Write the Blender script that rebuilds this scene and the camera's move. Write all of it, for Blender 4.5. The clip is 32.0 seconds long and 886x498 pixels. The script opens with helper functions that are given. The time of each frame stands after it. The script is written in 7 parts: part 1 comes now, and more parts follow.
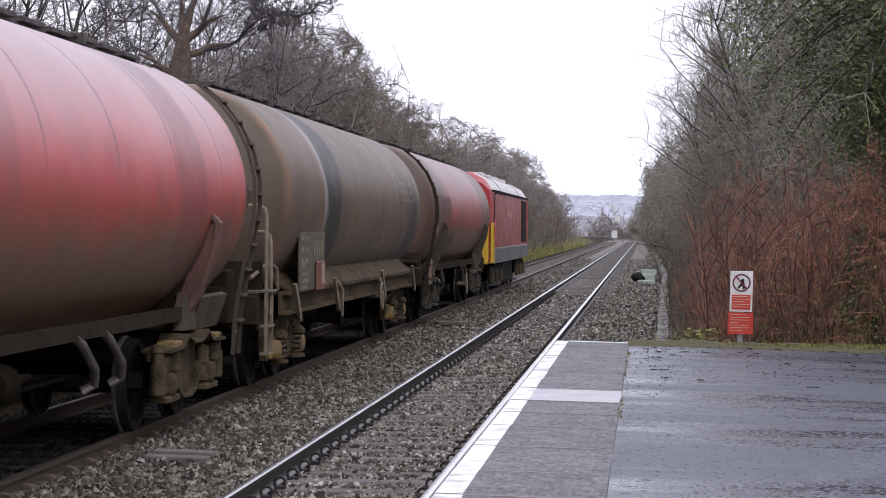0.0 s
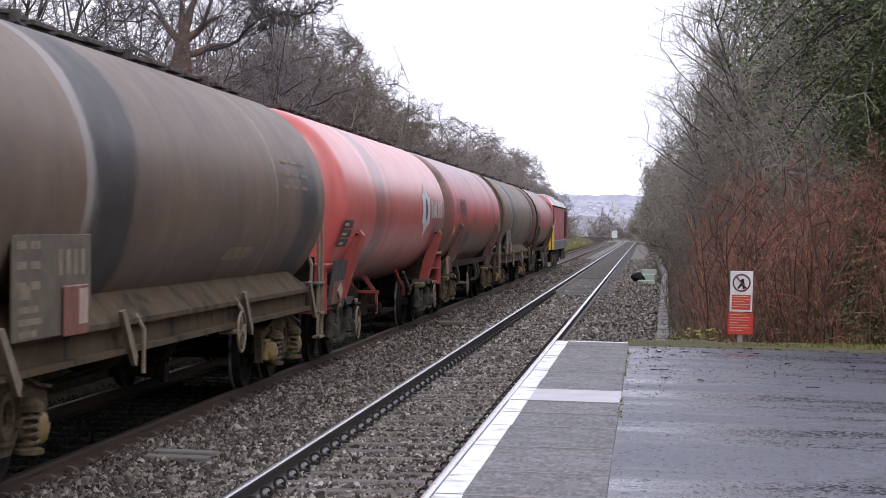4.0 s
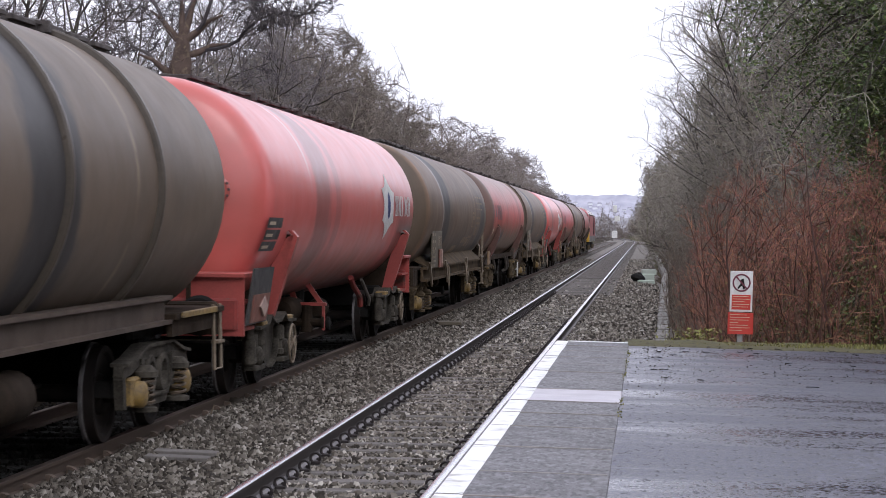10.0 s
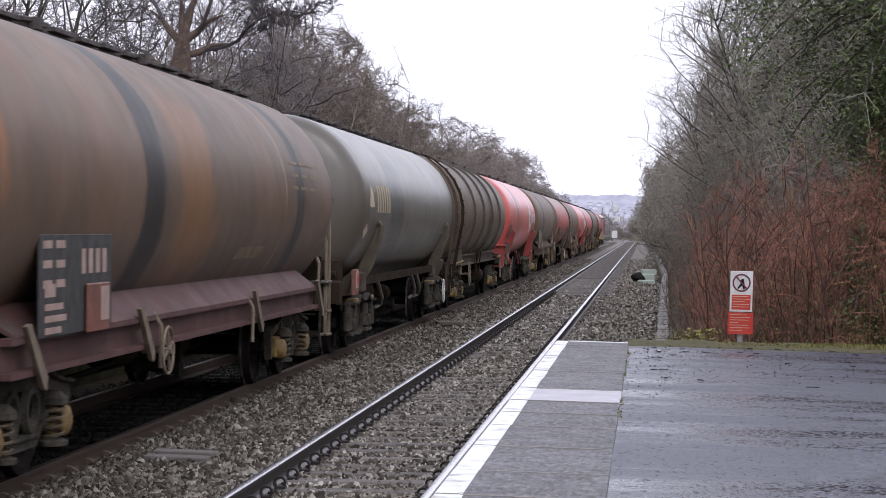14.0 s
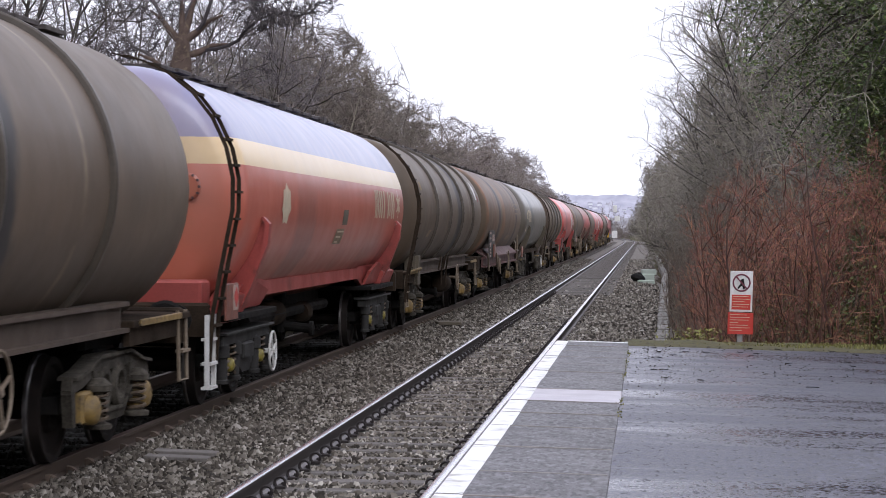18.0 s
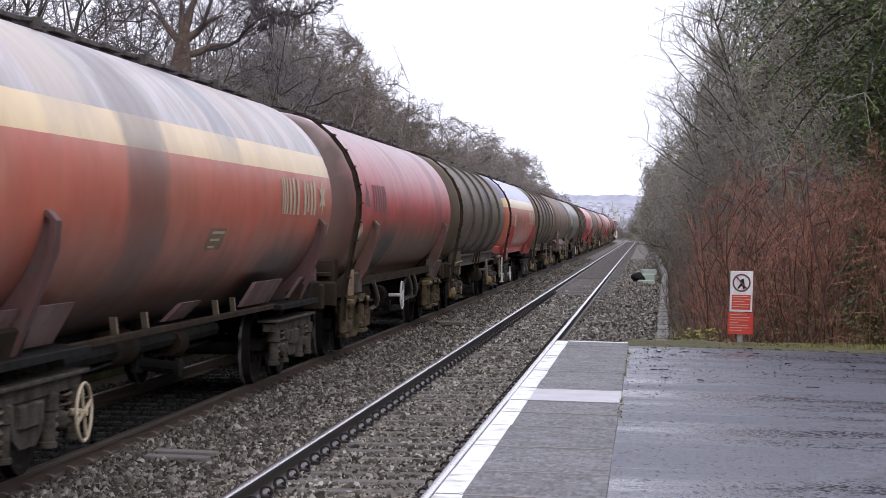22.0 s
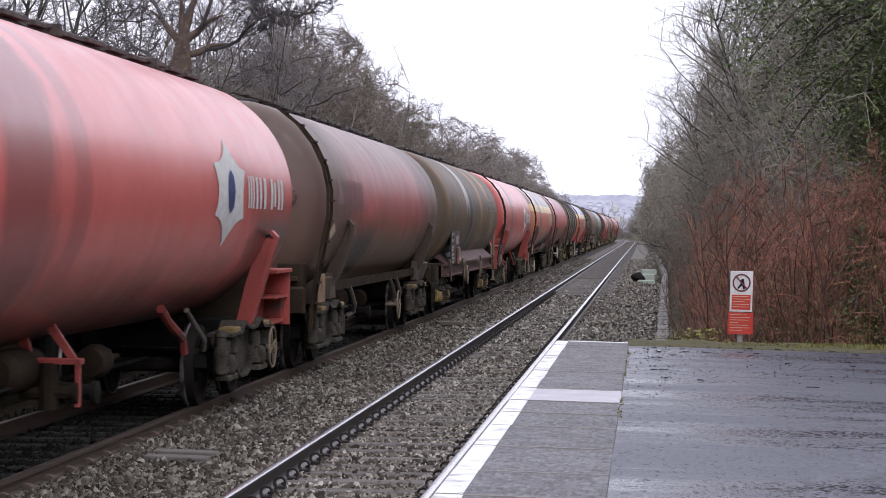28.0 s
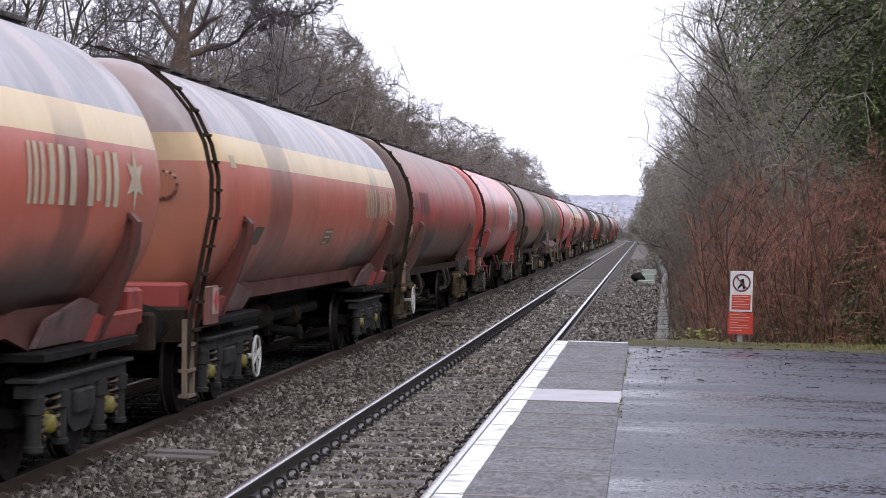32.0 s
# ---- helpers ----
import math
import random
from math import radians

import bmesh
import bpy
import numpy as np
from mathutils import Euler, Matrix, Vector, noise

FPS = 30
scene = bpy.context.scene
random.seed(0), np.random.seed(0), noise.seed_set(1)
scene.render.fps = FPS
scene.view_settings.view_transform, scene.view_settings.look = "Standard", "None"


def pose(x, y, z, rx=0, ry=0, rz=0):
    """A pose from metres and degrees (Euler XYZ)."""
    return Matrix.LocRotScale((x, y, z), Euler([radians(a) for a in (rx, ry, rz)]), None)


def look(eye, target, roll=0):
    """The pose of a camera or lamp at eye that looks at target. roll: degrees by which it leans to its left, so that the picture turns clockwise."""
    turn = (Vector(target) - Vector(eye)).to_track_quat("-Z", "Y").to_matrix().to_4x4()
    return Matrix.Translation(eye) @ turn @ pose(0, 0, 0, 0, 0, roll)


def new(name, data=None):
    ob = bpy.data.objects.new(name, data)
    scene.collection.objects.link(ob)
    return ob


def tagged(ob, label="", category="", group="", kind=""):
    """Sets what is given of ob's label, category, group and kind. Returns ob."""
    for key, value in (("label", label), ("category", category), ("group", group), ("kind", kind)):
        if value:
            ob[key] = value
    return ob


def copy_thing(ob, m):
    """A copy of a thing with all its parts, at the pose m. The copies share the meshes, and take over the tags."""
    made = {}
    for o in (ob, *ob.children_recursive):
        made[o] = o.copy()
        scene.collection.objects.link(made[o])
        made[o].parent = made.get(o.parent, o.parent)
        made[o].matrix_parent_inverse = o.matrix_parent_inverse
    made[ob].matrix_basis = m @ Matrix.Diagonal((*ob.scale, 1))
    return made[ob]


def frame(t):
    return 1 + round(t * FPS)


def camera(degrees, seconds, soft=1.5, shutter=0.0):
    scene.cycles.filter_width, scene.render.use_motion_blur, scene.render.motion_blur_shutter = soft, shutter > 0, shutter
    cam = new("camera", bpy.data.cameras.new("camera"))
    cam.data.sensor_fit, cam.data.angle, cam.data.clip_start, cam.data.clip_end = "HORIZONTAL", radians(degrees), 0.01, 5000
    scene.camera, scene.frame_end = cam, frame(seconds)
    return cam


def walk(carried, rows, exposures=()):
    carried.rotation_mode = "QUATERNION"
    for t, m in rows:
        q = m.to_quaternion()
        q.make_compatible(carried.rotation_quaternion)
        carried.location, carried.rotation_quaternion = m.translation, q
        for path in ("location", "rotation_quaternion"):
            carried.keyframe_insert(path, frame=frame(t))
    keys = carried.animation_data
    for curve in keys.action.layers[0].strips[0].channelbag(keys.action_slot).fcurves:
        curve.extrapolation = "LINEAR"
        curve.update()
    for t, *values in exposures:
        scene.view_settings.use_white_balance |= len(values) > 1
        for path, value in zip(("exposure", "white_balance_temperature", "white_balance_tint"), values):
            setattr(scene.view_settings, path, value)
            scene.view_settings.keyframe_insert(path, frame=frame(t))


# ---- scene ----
# One straight double track seen from a platform end; y runs along the track, x to the right, z = 0 is rail top.
LENS = 2 * math.degrees(math.atan(784 / 3800))
cam = camera(LENS, 32.0, soft=0.75, shutter=0.2)
EYE = Vector((0.0, 0.0, 2.046))
YAW, PITCH = radians(5.393), radians(0.565)
AIM = EYE + Vector((-math.sin(YAW) * math.cos(PITCH), math.cos(YAW) * math.cos(PITCH), -math.sin(PITCH)))
VIEW = look(EYE, AIM, 0.4)
walk(cam, [(0.0, VIEW), (32.0, VIEW)], exposures=[(0.0, 0.28, 6080, 14), (32.0, 0.28, 6080, 14)])

# ---- sky: flat overcast, with a weak wide sun behind it ----
world = bpy.data.worlds.new("overcast_sky")
scene.world = world
world.use_nodes = True
wn, wl = world.node_tree.nodes, world.node_tree.links
wn.clear()
sky = wn.new("ShaderNodeTexSky")
sky.sky_type, sky.sun_disc = "NISHITA", False
sky.sun_elevation, sky.sun_rotation = radians(38), radians(150)
sky.dust_density, sky.air_density = 4.0, 1.0
grey = wn.new("ShaderNodeHueSaturation")
grey.inputs["Saturation"].default_value = 0.12
grey.inputs["Value"].default_value = 0.12
cloud = wn.new("ShaderNodeMixRGB")
cloud.inputs["Fac"].default_value = 0.8
cloud.inputs["Color2"].default_value = (1.0, 0.995, 1.07, 1)
back = wn.new("ShaderNodeBackground")
back.inputs["Strength"].default_value = 1.12
wout = wn.new("ShaderNodeOutputWorld")
wl.new(sky.outputs["Color"], grey.inputs["Color"])
wl.new(grey.outputs["Color"], cloud.inputs["Color1"])
wl.new(cloud.outputs["Color"], back.inputs["Color"])
wl.new(back.outputs["Background"], wout.inputs["Surface"])
sun_data = bpy.data.lights.new("sun", "SUN")
sun_data.energy, sun_data.angle, sun_data.color = 0.5, radians(30), (1.0, 0.97, 0.93)
sun = new("sun", sun_data)
sun.matrix_world = look((30, -40, 60), (0, 20, 0))


# ---- mesh building ----
class Shape:
    """Collects vertices and faces of one mesh."""

    def __init__(self):
        self.v, self.f = [], []

    def add(self, verts, faces):
        n = len(self.v)
        self.v.extend(tuple(p) for p in verts)
        self.f.extend(tuple(i + n for i in q) for q in faces)
        return self

    def box(self, x0, x1, y0, y1, z0, z1, bevel=0.0):
        b = min(bevel, (x1 - x0) / 3, (y1 - y0) / 3, (z1 - z0) / 3)
        if b <= 0:
            return self.add([(x, y, z) for x in (x0, x1) for y in (y0, y1) for z in (z0, z1)],
                            [(0, 1, 3, 2), (4, 6, 7, 5), (0, 4, 5, 1), (2, 3, 7, 6), (0, 2, 6, 4), (1, 5, 7, 3)])
        # chamfered in plan and at the top
        ring = [(x0 + b, y0), (x1 - b, y0), (x1, y0 + b), (x1, y1 - b), (x1 - b, y1), (x0 + b, y1), (x0, y1 - b), (x0, y0 + b)]
        cx, cy = (x0 + x1) / 2, (y0 + y1) / 2
        sx, sy = (x1 - x0 - 2 * b) / (x1 - x0), (y1 - y0 - 2 * b) / (y1 - y0)
        inner = [(cx + (x - cx) * sx, cy + (y - cy) * sy) for x, y in ring]
        layers = [[(x, y, z0) for x, y in ring], [(x, y, z1 - b) for x, y in ring], [(x, y, z1) for x, y in inner]]
        return self.loft(layers, caps=True)

    def loft(self, rings, caps=False, closed=True):
        n, m = len(self.v), len(rings[0])
        for r in rings:
            self.v.extend(tuple(p) for p in r)
        for k in range(len(rings) - 1):
            for i in range(m if closed else m - 1):
                j = (i + 1) % m
                self.f.append((n + k * m + i, n + k * m + j, n + (k + 1) * m + j, n + (k + 1) * m + i))
        if caps:
            self.f.append(tuple(n + i for i in reversed(range(m))))
            self.f.append(tuple(n + (len(rings) - 1) * m + i for i in range(m)))
        return self

    def prism(self, outline, a, b, axis="x"):
        """Extrudes an outline; axis x: outline in (y, z); y: in (x, z); z: in (x, y)."""
        def put(p, d):
            return (d, p[0], p[1]) if axis == "x" else (p[0], d, p[1]) if axis == "y" else (p[0], p[1], d)
        return self.loft([[put(p, a) for p in outline], [put(p, b) for p in outline]], caps=True)

    def tube(self, path, r, sides=6, caps=True, taper=1.0):
        path = [Vector(p) for p in path]
        rings = []
        for i, p in enumerate(path):
            d = (path[min(i + 1, len(path) - 1)] - path[max(i - 1, 0)]).normalized()
            u = d.orthogonal().normalized() if i == 0 else (u - d * u.dot(d)).normalized()
            w = d.cross(u)
            rr = r * (1 + (taper - 1) * i / max(1, len(path) - 1))
            rings.append([p + (u * math.cos(2 * math.pi * k / sides) + w * math.sin(2 * math.pi * k / sides)) * rr for k in range(sides)])
        return self.loft(rings, caps=caps)

    def spike(self, path, r):
        """A three-sided shoot that runs out to a point."""
        n, last = len(self.v), len(path) - 1
        d = (path[-1] - path[0]).normalized()
        u = d.orthogonal().normalized()
        w = d.cross(u) * 0.866
        for i in range(last):
            rr = r * (1 - 0.6 * i / last)
            p = path[i]
            self.v.extend((tuple(p + u * rr), tuple(p + (w - u * 0.5) * rr), tuple(p - (w + u * 0.5) * rr)))
            for k in range(3):
                a, b = n + 3 * i + k, n + 3 * i + (k + 1) % 3
                self.f.append((a, b, b + 3, a + 3) if i < last - 1 else (a, b, n + 3 * last))
        self.v.append(tuple(path[-1]))
        return self

    def cyl(self, a, b, r, sides=12):
        return self.tube([a, b], r, sides)

    def ring(self, centre, r, thick, axis="x", sides=20, section=6):
        rings = []
        for i in range(sides):
            a = 2 * math.pi * i / sides
            pts = []
            for k in range(section):
                c = 2 * math.pi * k / section
                rr, off = r + thick * math.cos(c), thick * math.sin(c)
                p = (off, rr * math.cos(a), rr * math.sin(a))
                p = p if axis == "x" else (p[1], p[0], p[2]) if axis == "y" else (p[1], p[2], p[0])
                pts.append((centre[0] + p[0], centre[1] + p[1], centre[2] + p[2]))
            rings.append(pts)
        return self.loft(rings + [rings[0]])

    def disc(self, a, b, profile, sides=24):
        """Revolves a profile of (along, radius) about the line from a towards b."""
        a, d = Vector(a), (Vector(b) - Vector(a)).normalized()
        u = d.orthogonal().normalized()
        w = d.cross(u)
        return self.loft([[a + d * s + (u * math.cos(2 * math.pi * k / sides) + w * math.sin(2 * math.pi * k / sides)) * max(r, 1e-4)
                           for k in range(sides)] for s, r in profile], caps=True)

    def mesh(self, name, material, smooth=None):
        me = bpy.data.meshes.new(name)
        me.from_pydata(self.v, [], self.f)
        me.materials.append(material)
        if smooth:
            me.shade_smooth()
            me.set_sharp_from_angle(angle=radians(smooth))
        me.update()
        return me


def part(name, shape, material, parent=None, label="", smooth=35):
    ob = new(name, shape.mesh(name, material, smooth) if isinstance(shape, Shape) else shape)
    if parent:
        ob.parent = parent
    return tagged(ob, label) if label else ob


def thing(name, label, category, group="", at=None):
    ob = new(name)
    ob.empty_display_size = 0.2
    tagged(ob, label, category, group)
    if at is not None:
        ob.matrix_world = at
    return ob


def structure(name, shape, material, label="", smooth=None):
    return tagged(part(name, shape, material, None, "", smooth), label, kind="structure")


# ---- materials ----
class Nodes:
    """A short way to write node materials."""

    def __init__(self, name):
        self.m = bpy.data.materials.new(name)
        self.m.use_nodes = True
        self.t = self.m.node_tree
        self.bsdf = self.t.nodes["Principled BSDF"]
        self.co = self.t.nodes.new("ShaderNodeTexCoord").outputs["Object"]

    def node(self, kind, ins=(), **sets):
        n = self.t.nodes.new(kind)
        if "operation" in sets:
            n.operation = sets["operation"]
        if "blend" in sets:
            n.blend_type = sets["blend"]
        for key, value in ins:
            self.link(value, n.inputs[key])
        return n

    def link(self, value, socket):
        if isinstance(value, bpy.types.NodeSocket):
            self.t.links.new(value, socket)
        elif isinstance(value, (tuple, list)) and len(value) == 3 and socket.type == "RGBA":
            socket.default_value = (*value, 1)
        else:
            socket.default_value = value

    def noise(self, scale, detail=3, stretch=(1, 1, 1), rough=0.55, co=None):
        mp = self.node("ShaderNodeMapping", [("Vector", co or self.co), ("Scale", stretch)])
        return self.node("ShaderNodeTexNoise", [("Vector", mp.outputs[0]), ("Scale", scale), ("Detail", detail), ("Roughness", rough)]).outputs["Fac"]

    def math(self, op, a, b=0.0, c=0.0):
        n = self.node("ShaderNodeMath", [(0, a), (1, b), (2, c)], operation=op)
        return n.outputs[0]

    def ramp(self, fac, stops, sharp=False):
        n = self.node("ShaderNodeValToRGB", [("Fac", fac)])
        cr = n.color_ramp
        cr.interpolation = "CONSTANT" if sharp else "LINEAR"
        while len(cr.elements) < len(stops):
            cr.elements.new(0.5)
        for e, (p, c) in zip(cr.elements, stops):
            e.position = p
            e.color = (*c, 1) if isinstance(c, tuple) else (c, c, c, 1)
        return n.outputs["Color"]

    def mix(self, fac, a, b, blend="MIX"):
        return self.node("ShaderNodeMixRGB", [("Fac", fac), ("Color1", a), ("Color2", b)], blend=blend).outputs["Color"]

    def span(self, value, lo, hi):
        """0 at lo, 1 at hi."""
        n = self.node("ShaderNodeMapRange", [("Value", value), ("From Min", lo), ("From Max", hi)])
        return n.outputs["Result"]

    def xyz(self):
        s = self.node("ShaderNodeSeparateXYZ", [("Vector", self.co)])
        return s.outputs["X"], s.outputs["Y"], s.outputs["Z"]

    def bump(self, height, strength=0.3, distance=0.01):
        n = self.node("ShaderNodeBump", [("Height", height), ("Strength", strength), ("Distance", distance)])
        self.link(n.outputs["Normal"], self.bsdf.inputs["Normal"])

    def done(self, colour, rough=0.6, metal=0.0, spec=0.5, coat=0.0):
        self.bsdf.inputs["Coat Weight"].default_value = coat
        self.bsdf.inputs["Coat Roughness"].default_value = 0.22
        self.link(colour, self.bsdf.inputs["Base Color"])
        self.link(rough, self.bsdf.inputs["Roughness"])
        self.link(metal, self.bsdf.inputs["Metallic"])
        self.link(spec, self.bsdf.inputs["Specular IOR Level"])
        return self.m


def surface(name, a, b, scale=6.0, rough=0.6, metal=0.0, bump=0.25, fine=60.0, spot=None, spec=0.5, random=0.0):
    """A worn surface: two colours mixed at two scales, with fine relief; spot: a third colour in patches."""
    n = Nodes(name)
    big, small = n.noise(scale, 4), n.noise(fine, 3)
    f = n.math("ADD", n.math("MULTIPLY", big, 0.7), n.math("MULTIPLY", small, 0.45))
    c = n.mix(n.span(f, 0.35, 0.8), a, b)
    if spot:
        c = n.mix(n.span(n.noise(scale * 1.7, 5), 0.55, 0.68), c, spot)
    if random:
        info = n.node("ShaderNodeObjectInfo").outputs["Random"]
        c = n.mix(1.0, c, n.ramp(info, [(0.0, 1 - random), (1.0, 1.0)]), "MULTIPLY")
    n.bump(small, bump, 0.01)
    r = n.span(big, 0.2, 0.8)
    r = n.math("MULTIPLY_ADD", r, 0.25, rough - 0.12)
    return n.done(c, r, metal, spec)


def rails_material(name, web, top, rough, base_tone):
    n = Nodes(name)
    x, y, z = n.xyz()
    f = n.noise(3, 4, (8, 0.3, 8))
    rust = n.mix(f, web, tuple(c * 1.7 for c in web))
    head = n.span(z, -0.012, -0.006)
    n.bump(n.noise(40, 3), 0.15, 0.004)
    # foot tone: on the near rail it paints in the wet foot's sky sheen
    foot = n.math("LESS_THAN", z, -0.135)
    rust = n.mix(n.math("MULTIPLY", foot, 0.8), rust, base_tone)
    return n.done(n.mix(head, rust, top), n.math("MULTIPLY_ADD", head, rough - 0.75, 0.75), n.math("MULTIPLY", head, 0.9))


def wheel_material():
    """Dark rusty wheel whose rim is polished by the brakes."""
    n = Nodes("wheel_steel")
    x, y, z = n.xyz()
    r = n.math("SQRT", n.math("ADD", n.math("MULTIPLY", y, y), n.math("MULTIPLY", z, z)))
    c = n.mix(n.span(n.noise(6, 4), 0.35, 0.7), (0.026, 0.02, 0.017), (0.011, 0.009, 0.008))
    rim = n.math("MULTIPLY", n.math("GREATER_THAN", r, 0.474), n.span(n.noise(2, 3), 0.3, 0.5))
    return n.done(n.mix(rim, c, (0.4, 0.38, 0.37)), n.math("MULTIPLY_ADD", rim, -0.45, 0.75), rim, 0.2)


GRIME_SHADE = (0.055, 0.042, 0.032)


def streaked(n, base, amount=0.6, dirt=GRIME_SHADE, low=1.1, high=1.9):
    """Runs of dirt down the barrel, thicker towards its belly, with painted shade there."""
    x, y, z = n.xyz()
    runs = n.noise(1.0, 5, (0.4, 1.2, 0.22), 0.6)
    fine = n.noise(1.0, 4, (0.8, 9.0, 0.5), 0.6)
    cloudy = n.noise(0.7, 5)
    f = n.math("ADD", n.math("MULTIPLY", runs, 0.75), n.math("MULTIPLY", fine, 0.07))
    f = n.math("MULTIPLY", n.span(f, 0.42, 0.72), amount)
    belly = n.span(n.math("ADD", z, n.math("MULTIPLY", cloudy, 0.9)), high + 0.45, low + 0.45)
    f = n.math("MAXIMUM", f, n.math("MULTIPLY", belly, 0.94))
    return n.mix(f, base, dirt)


def smear(n, colour, y0, w, tone, lo=1.2, hi=3.9, strength=0.85):
    """A spill that ran down the barrel from its top near y0."""
    x, y, z = n.xyz()
    wob = n.math("MULTIPLY", n.math("SUBTRACT", n.noise(1.2, 4, (1, 1, 0.6)), 0.5), w * 1.6)
    d = n.math("ABSOLUTE", n.math("ADD", n.math("SUBTRACT", y, y0), wob))
    f = n.span(d, w, w * 0.72)
    f = n.math("MULTIPLY", f, n.span(n.math("ADD", z, n.math("MULTIPLY", n.noise(2.5, 3), 0.6)), lo, lo + 0.6))
    f = n.math("MULTIPLY", f, n.span(z, hi + 0.1, hi - 0.3))
    return n.mix(n.math("MULTIPLY", f, strength), colour, tone)


def ends_dirty(n, colour, edge, tone, strength=0.9, soft=0.4):
    """Brake and road dirt thrown up over the barrel's two ends."""
    x, y, z = n.xyz()
    d = n.math("ADD", n.math("ABSOLUTE", y), n.math("MULTIPLY", n.noise(1.5, 4), 0.5))
    return n.mix(n.math("MULTIPLY", n.span(d, edge + 0.1, edge + 0.1 + soft), strength), colour, tone)


def tank_red(name):
    n = Nodes(name)
    c = n.mix(n.span(n.noise(0.9, 5), 0.35, 0.7), (0.68, 0.14, 0.125), (0.58, 0.105, 0.095))
    c = smear(n, c, -3.6, 0.75, (0.16, 0.042, 0.045), strength=0.68)
    c = smear(n, c, -2.3, 0.3, (0.24, 0.06, 0.065), 1.6, 3.9, 0.45)
    c = smear(n, c, -4.75, 0.09, (0.75, 0.55, 0.55), 2.7, 3.9, 0.6)
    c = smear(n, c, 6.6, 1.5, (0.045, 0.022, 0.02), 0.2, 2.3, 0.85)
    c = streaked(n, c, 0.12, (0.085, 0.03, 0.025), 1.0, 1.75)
    c = ends_dirty(n, c, 7.9, (0.32, 0.08, 0.055), 0.7)
    n.bump(n.noise(3, 3), 0.1, 0.02)
    return n.done(c, n.math("MULTIPLY_ADD", n.noise(2, 4), 0.25, 0.24), coat=0.6)


def tank_faded_red(name, bright=(0.66, 0.075, 0.08), level=2.68, bloom=(0.5, 0.385, 0.405), sides=7.75):
    """Red paint with a grey bloom of dust on its top, brown dirt below and at the ends."""
    n = Nodes(name)
    x, y, z = n.xyz()
    c = n.mix(n.span(n.noise(1.3, 5), 0.3, 0.7), bright, tuple(v * 0.75 for v in bright))
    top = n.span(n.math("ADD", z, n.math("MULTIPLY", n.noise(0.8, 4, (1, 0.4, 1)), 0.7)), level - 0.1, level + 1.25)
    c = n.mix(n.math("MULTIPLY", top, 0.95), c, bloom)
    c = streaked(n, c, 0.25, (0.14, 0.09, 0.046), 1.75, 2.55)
    c = smear(n, c, 5.0, 0.7, (0.12, 0.06, 0.07), 1.6, 3.9, 0.4)
    c = smear(n, c, -1.2, 0.4, (0.2, 0.1, 0.1), 2.2, 3.9, 0.3)
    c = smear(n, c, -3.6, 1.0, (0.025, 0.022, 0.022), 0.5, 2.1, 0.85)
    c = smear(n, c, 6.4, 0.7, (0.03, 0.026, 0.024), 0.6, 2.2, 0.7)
    c = ends_dirty(n, c, sides, (0.115, 0.07, 0.052), 0.95, 0.4 if sides > 7 else 2.2)
    hoop = n.math("LESS_THAN", n.math("ABSOLUTE", n.math("SUBTRACT", n.math("FRACT", n.math("MULTIPLY", n.math("ADD", y, 8.0), 0.45)), 0.5)), 0.012)
    c = n.mix(n.math("MULTIPLY", n.math("MULTIPLY", hoop, n.span(z, 2.3, 2.8)), 0.6), c, (0.06, 0.04, 0.04))
    n.bump(n.noise(3, 3), 0.1, 0.02)
    return n.done(c, n.math("MULTIPLY_ADD", n.noise(2, 4), 0.3, 0.36), coat=0.15)


def tank_grey(name):
    n = Nodes(name)
    c = n.mix(n.span(n.noise(0.8, 5), 0.3, 0.7), (0.21, 0.195, 0.165), (0.14, 0.13, 0.112))
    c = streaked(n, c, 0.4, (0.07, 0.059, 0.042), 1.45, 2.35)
    c = smear(n, c, -3.3, 1.0, (0.05, 0.052, 0.056), 0.6, 3.4, 0.75)
    c = ends_dirty(n, c, 7.2, (0.085, 0.07, 0.052), 0.9)
    n.bump(n.noise(3, 3), 0.1, 0.02)
    return n.done(c, n.math("MULTIPLY_ADD", n.noise(2, 4), 0.3, 0.28), coat=0.5)


HALF_RIM = 7.8


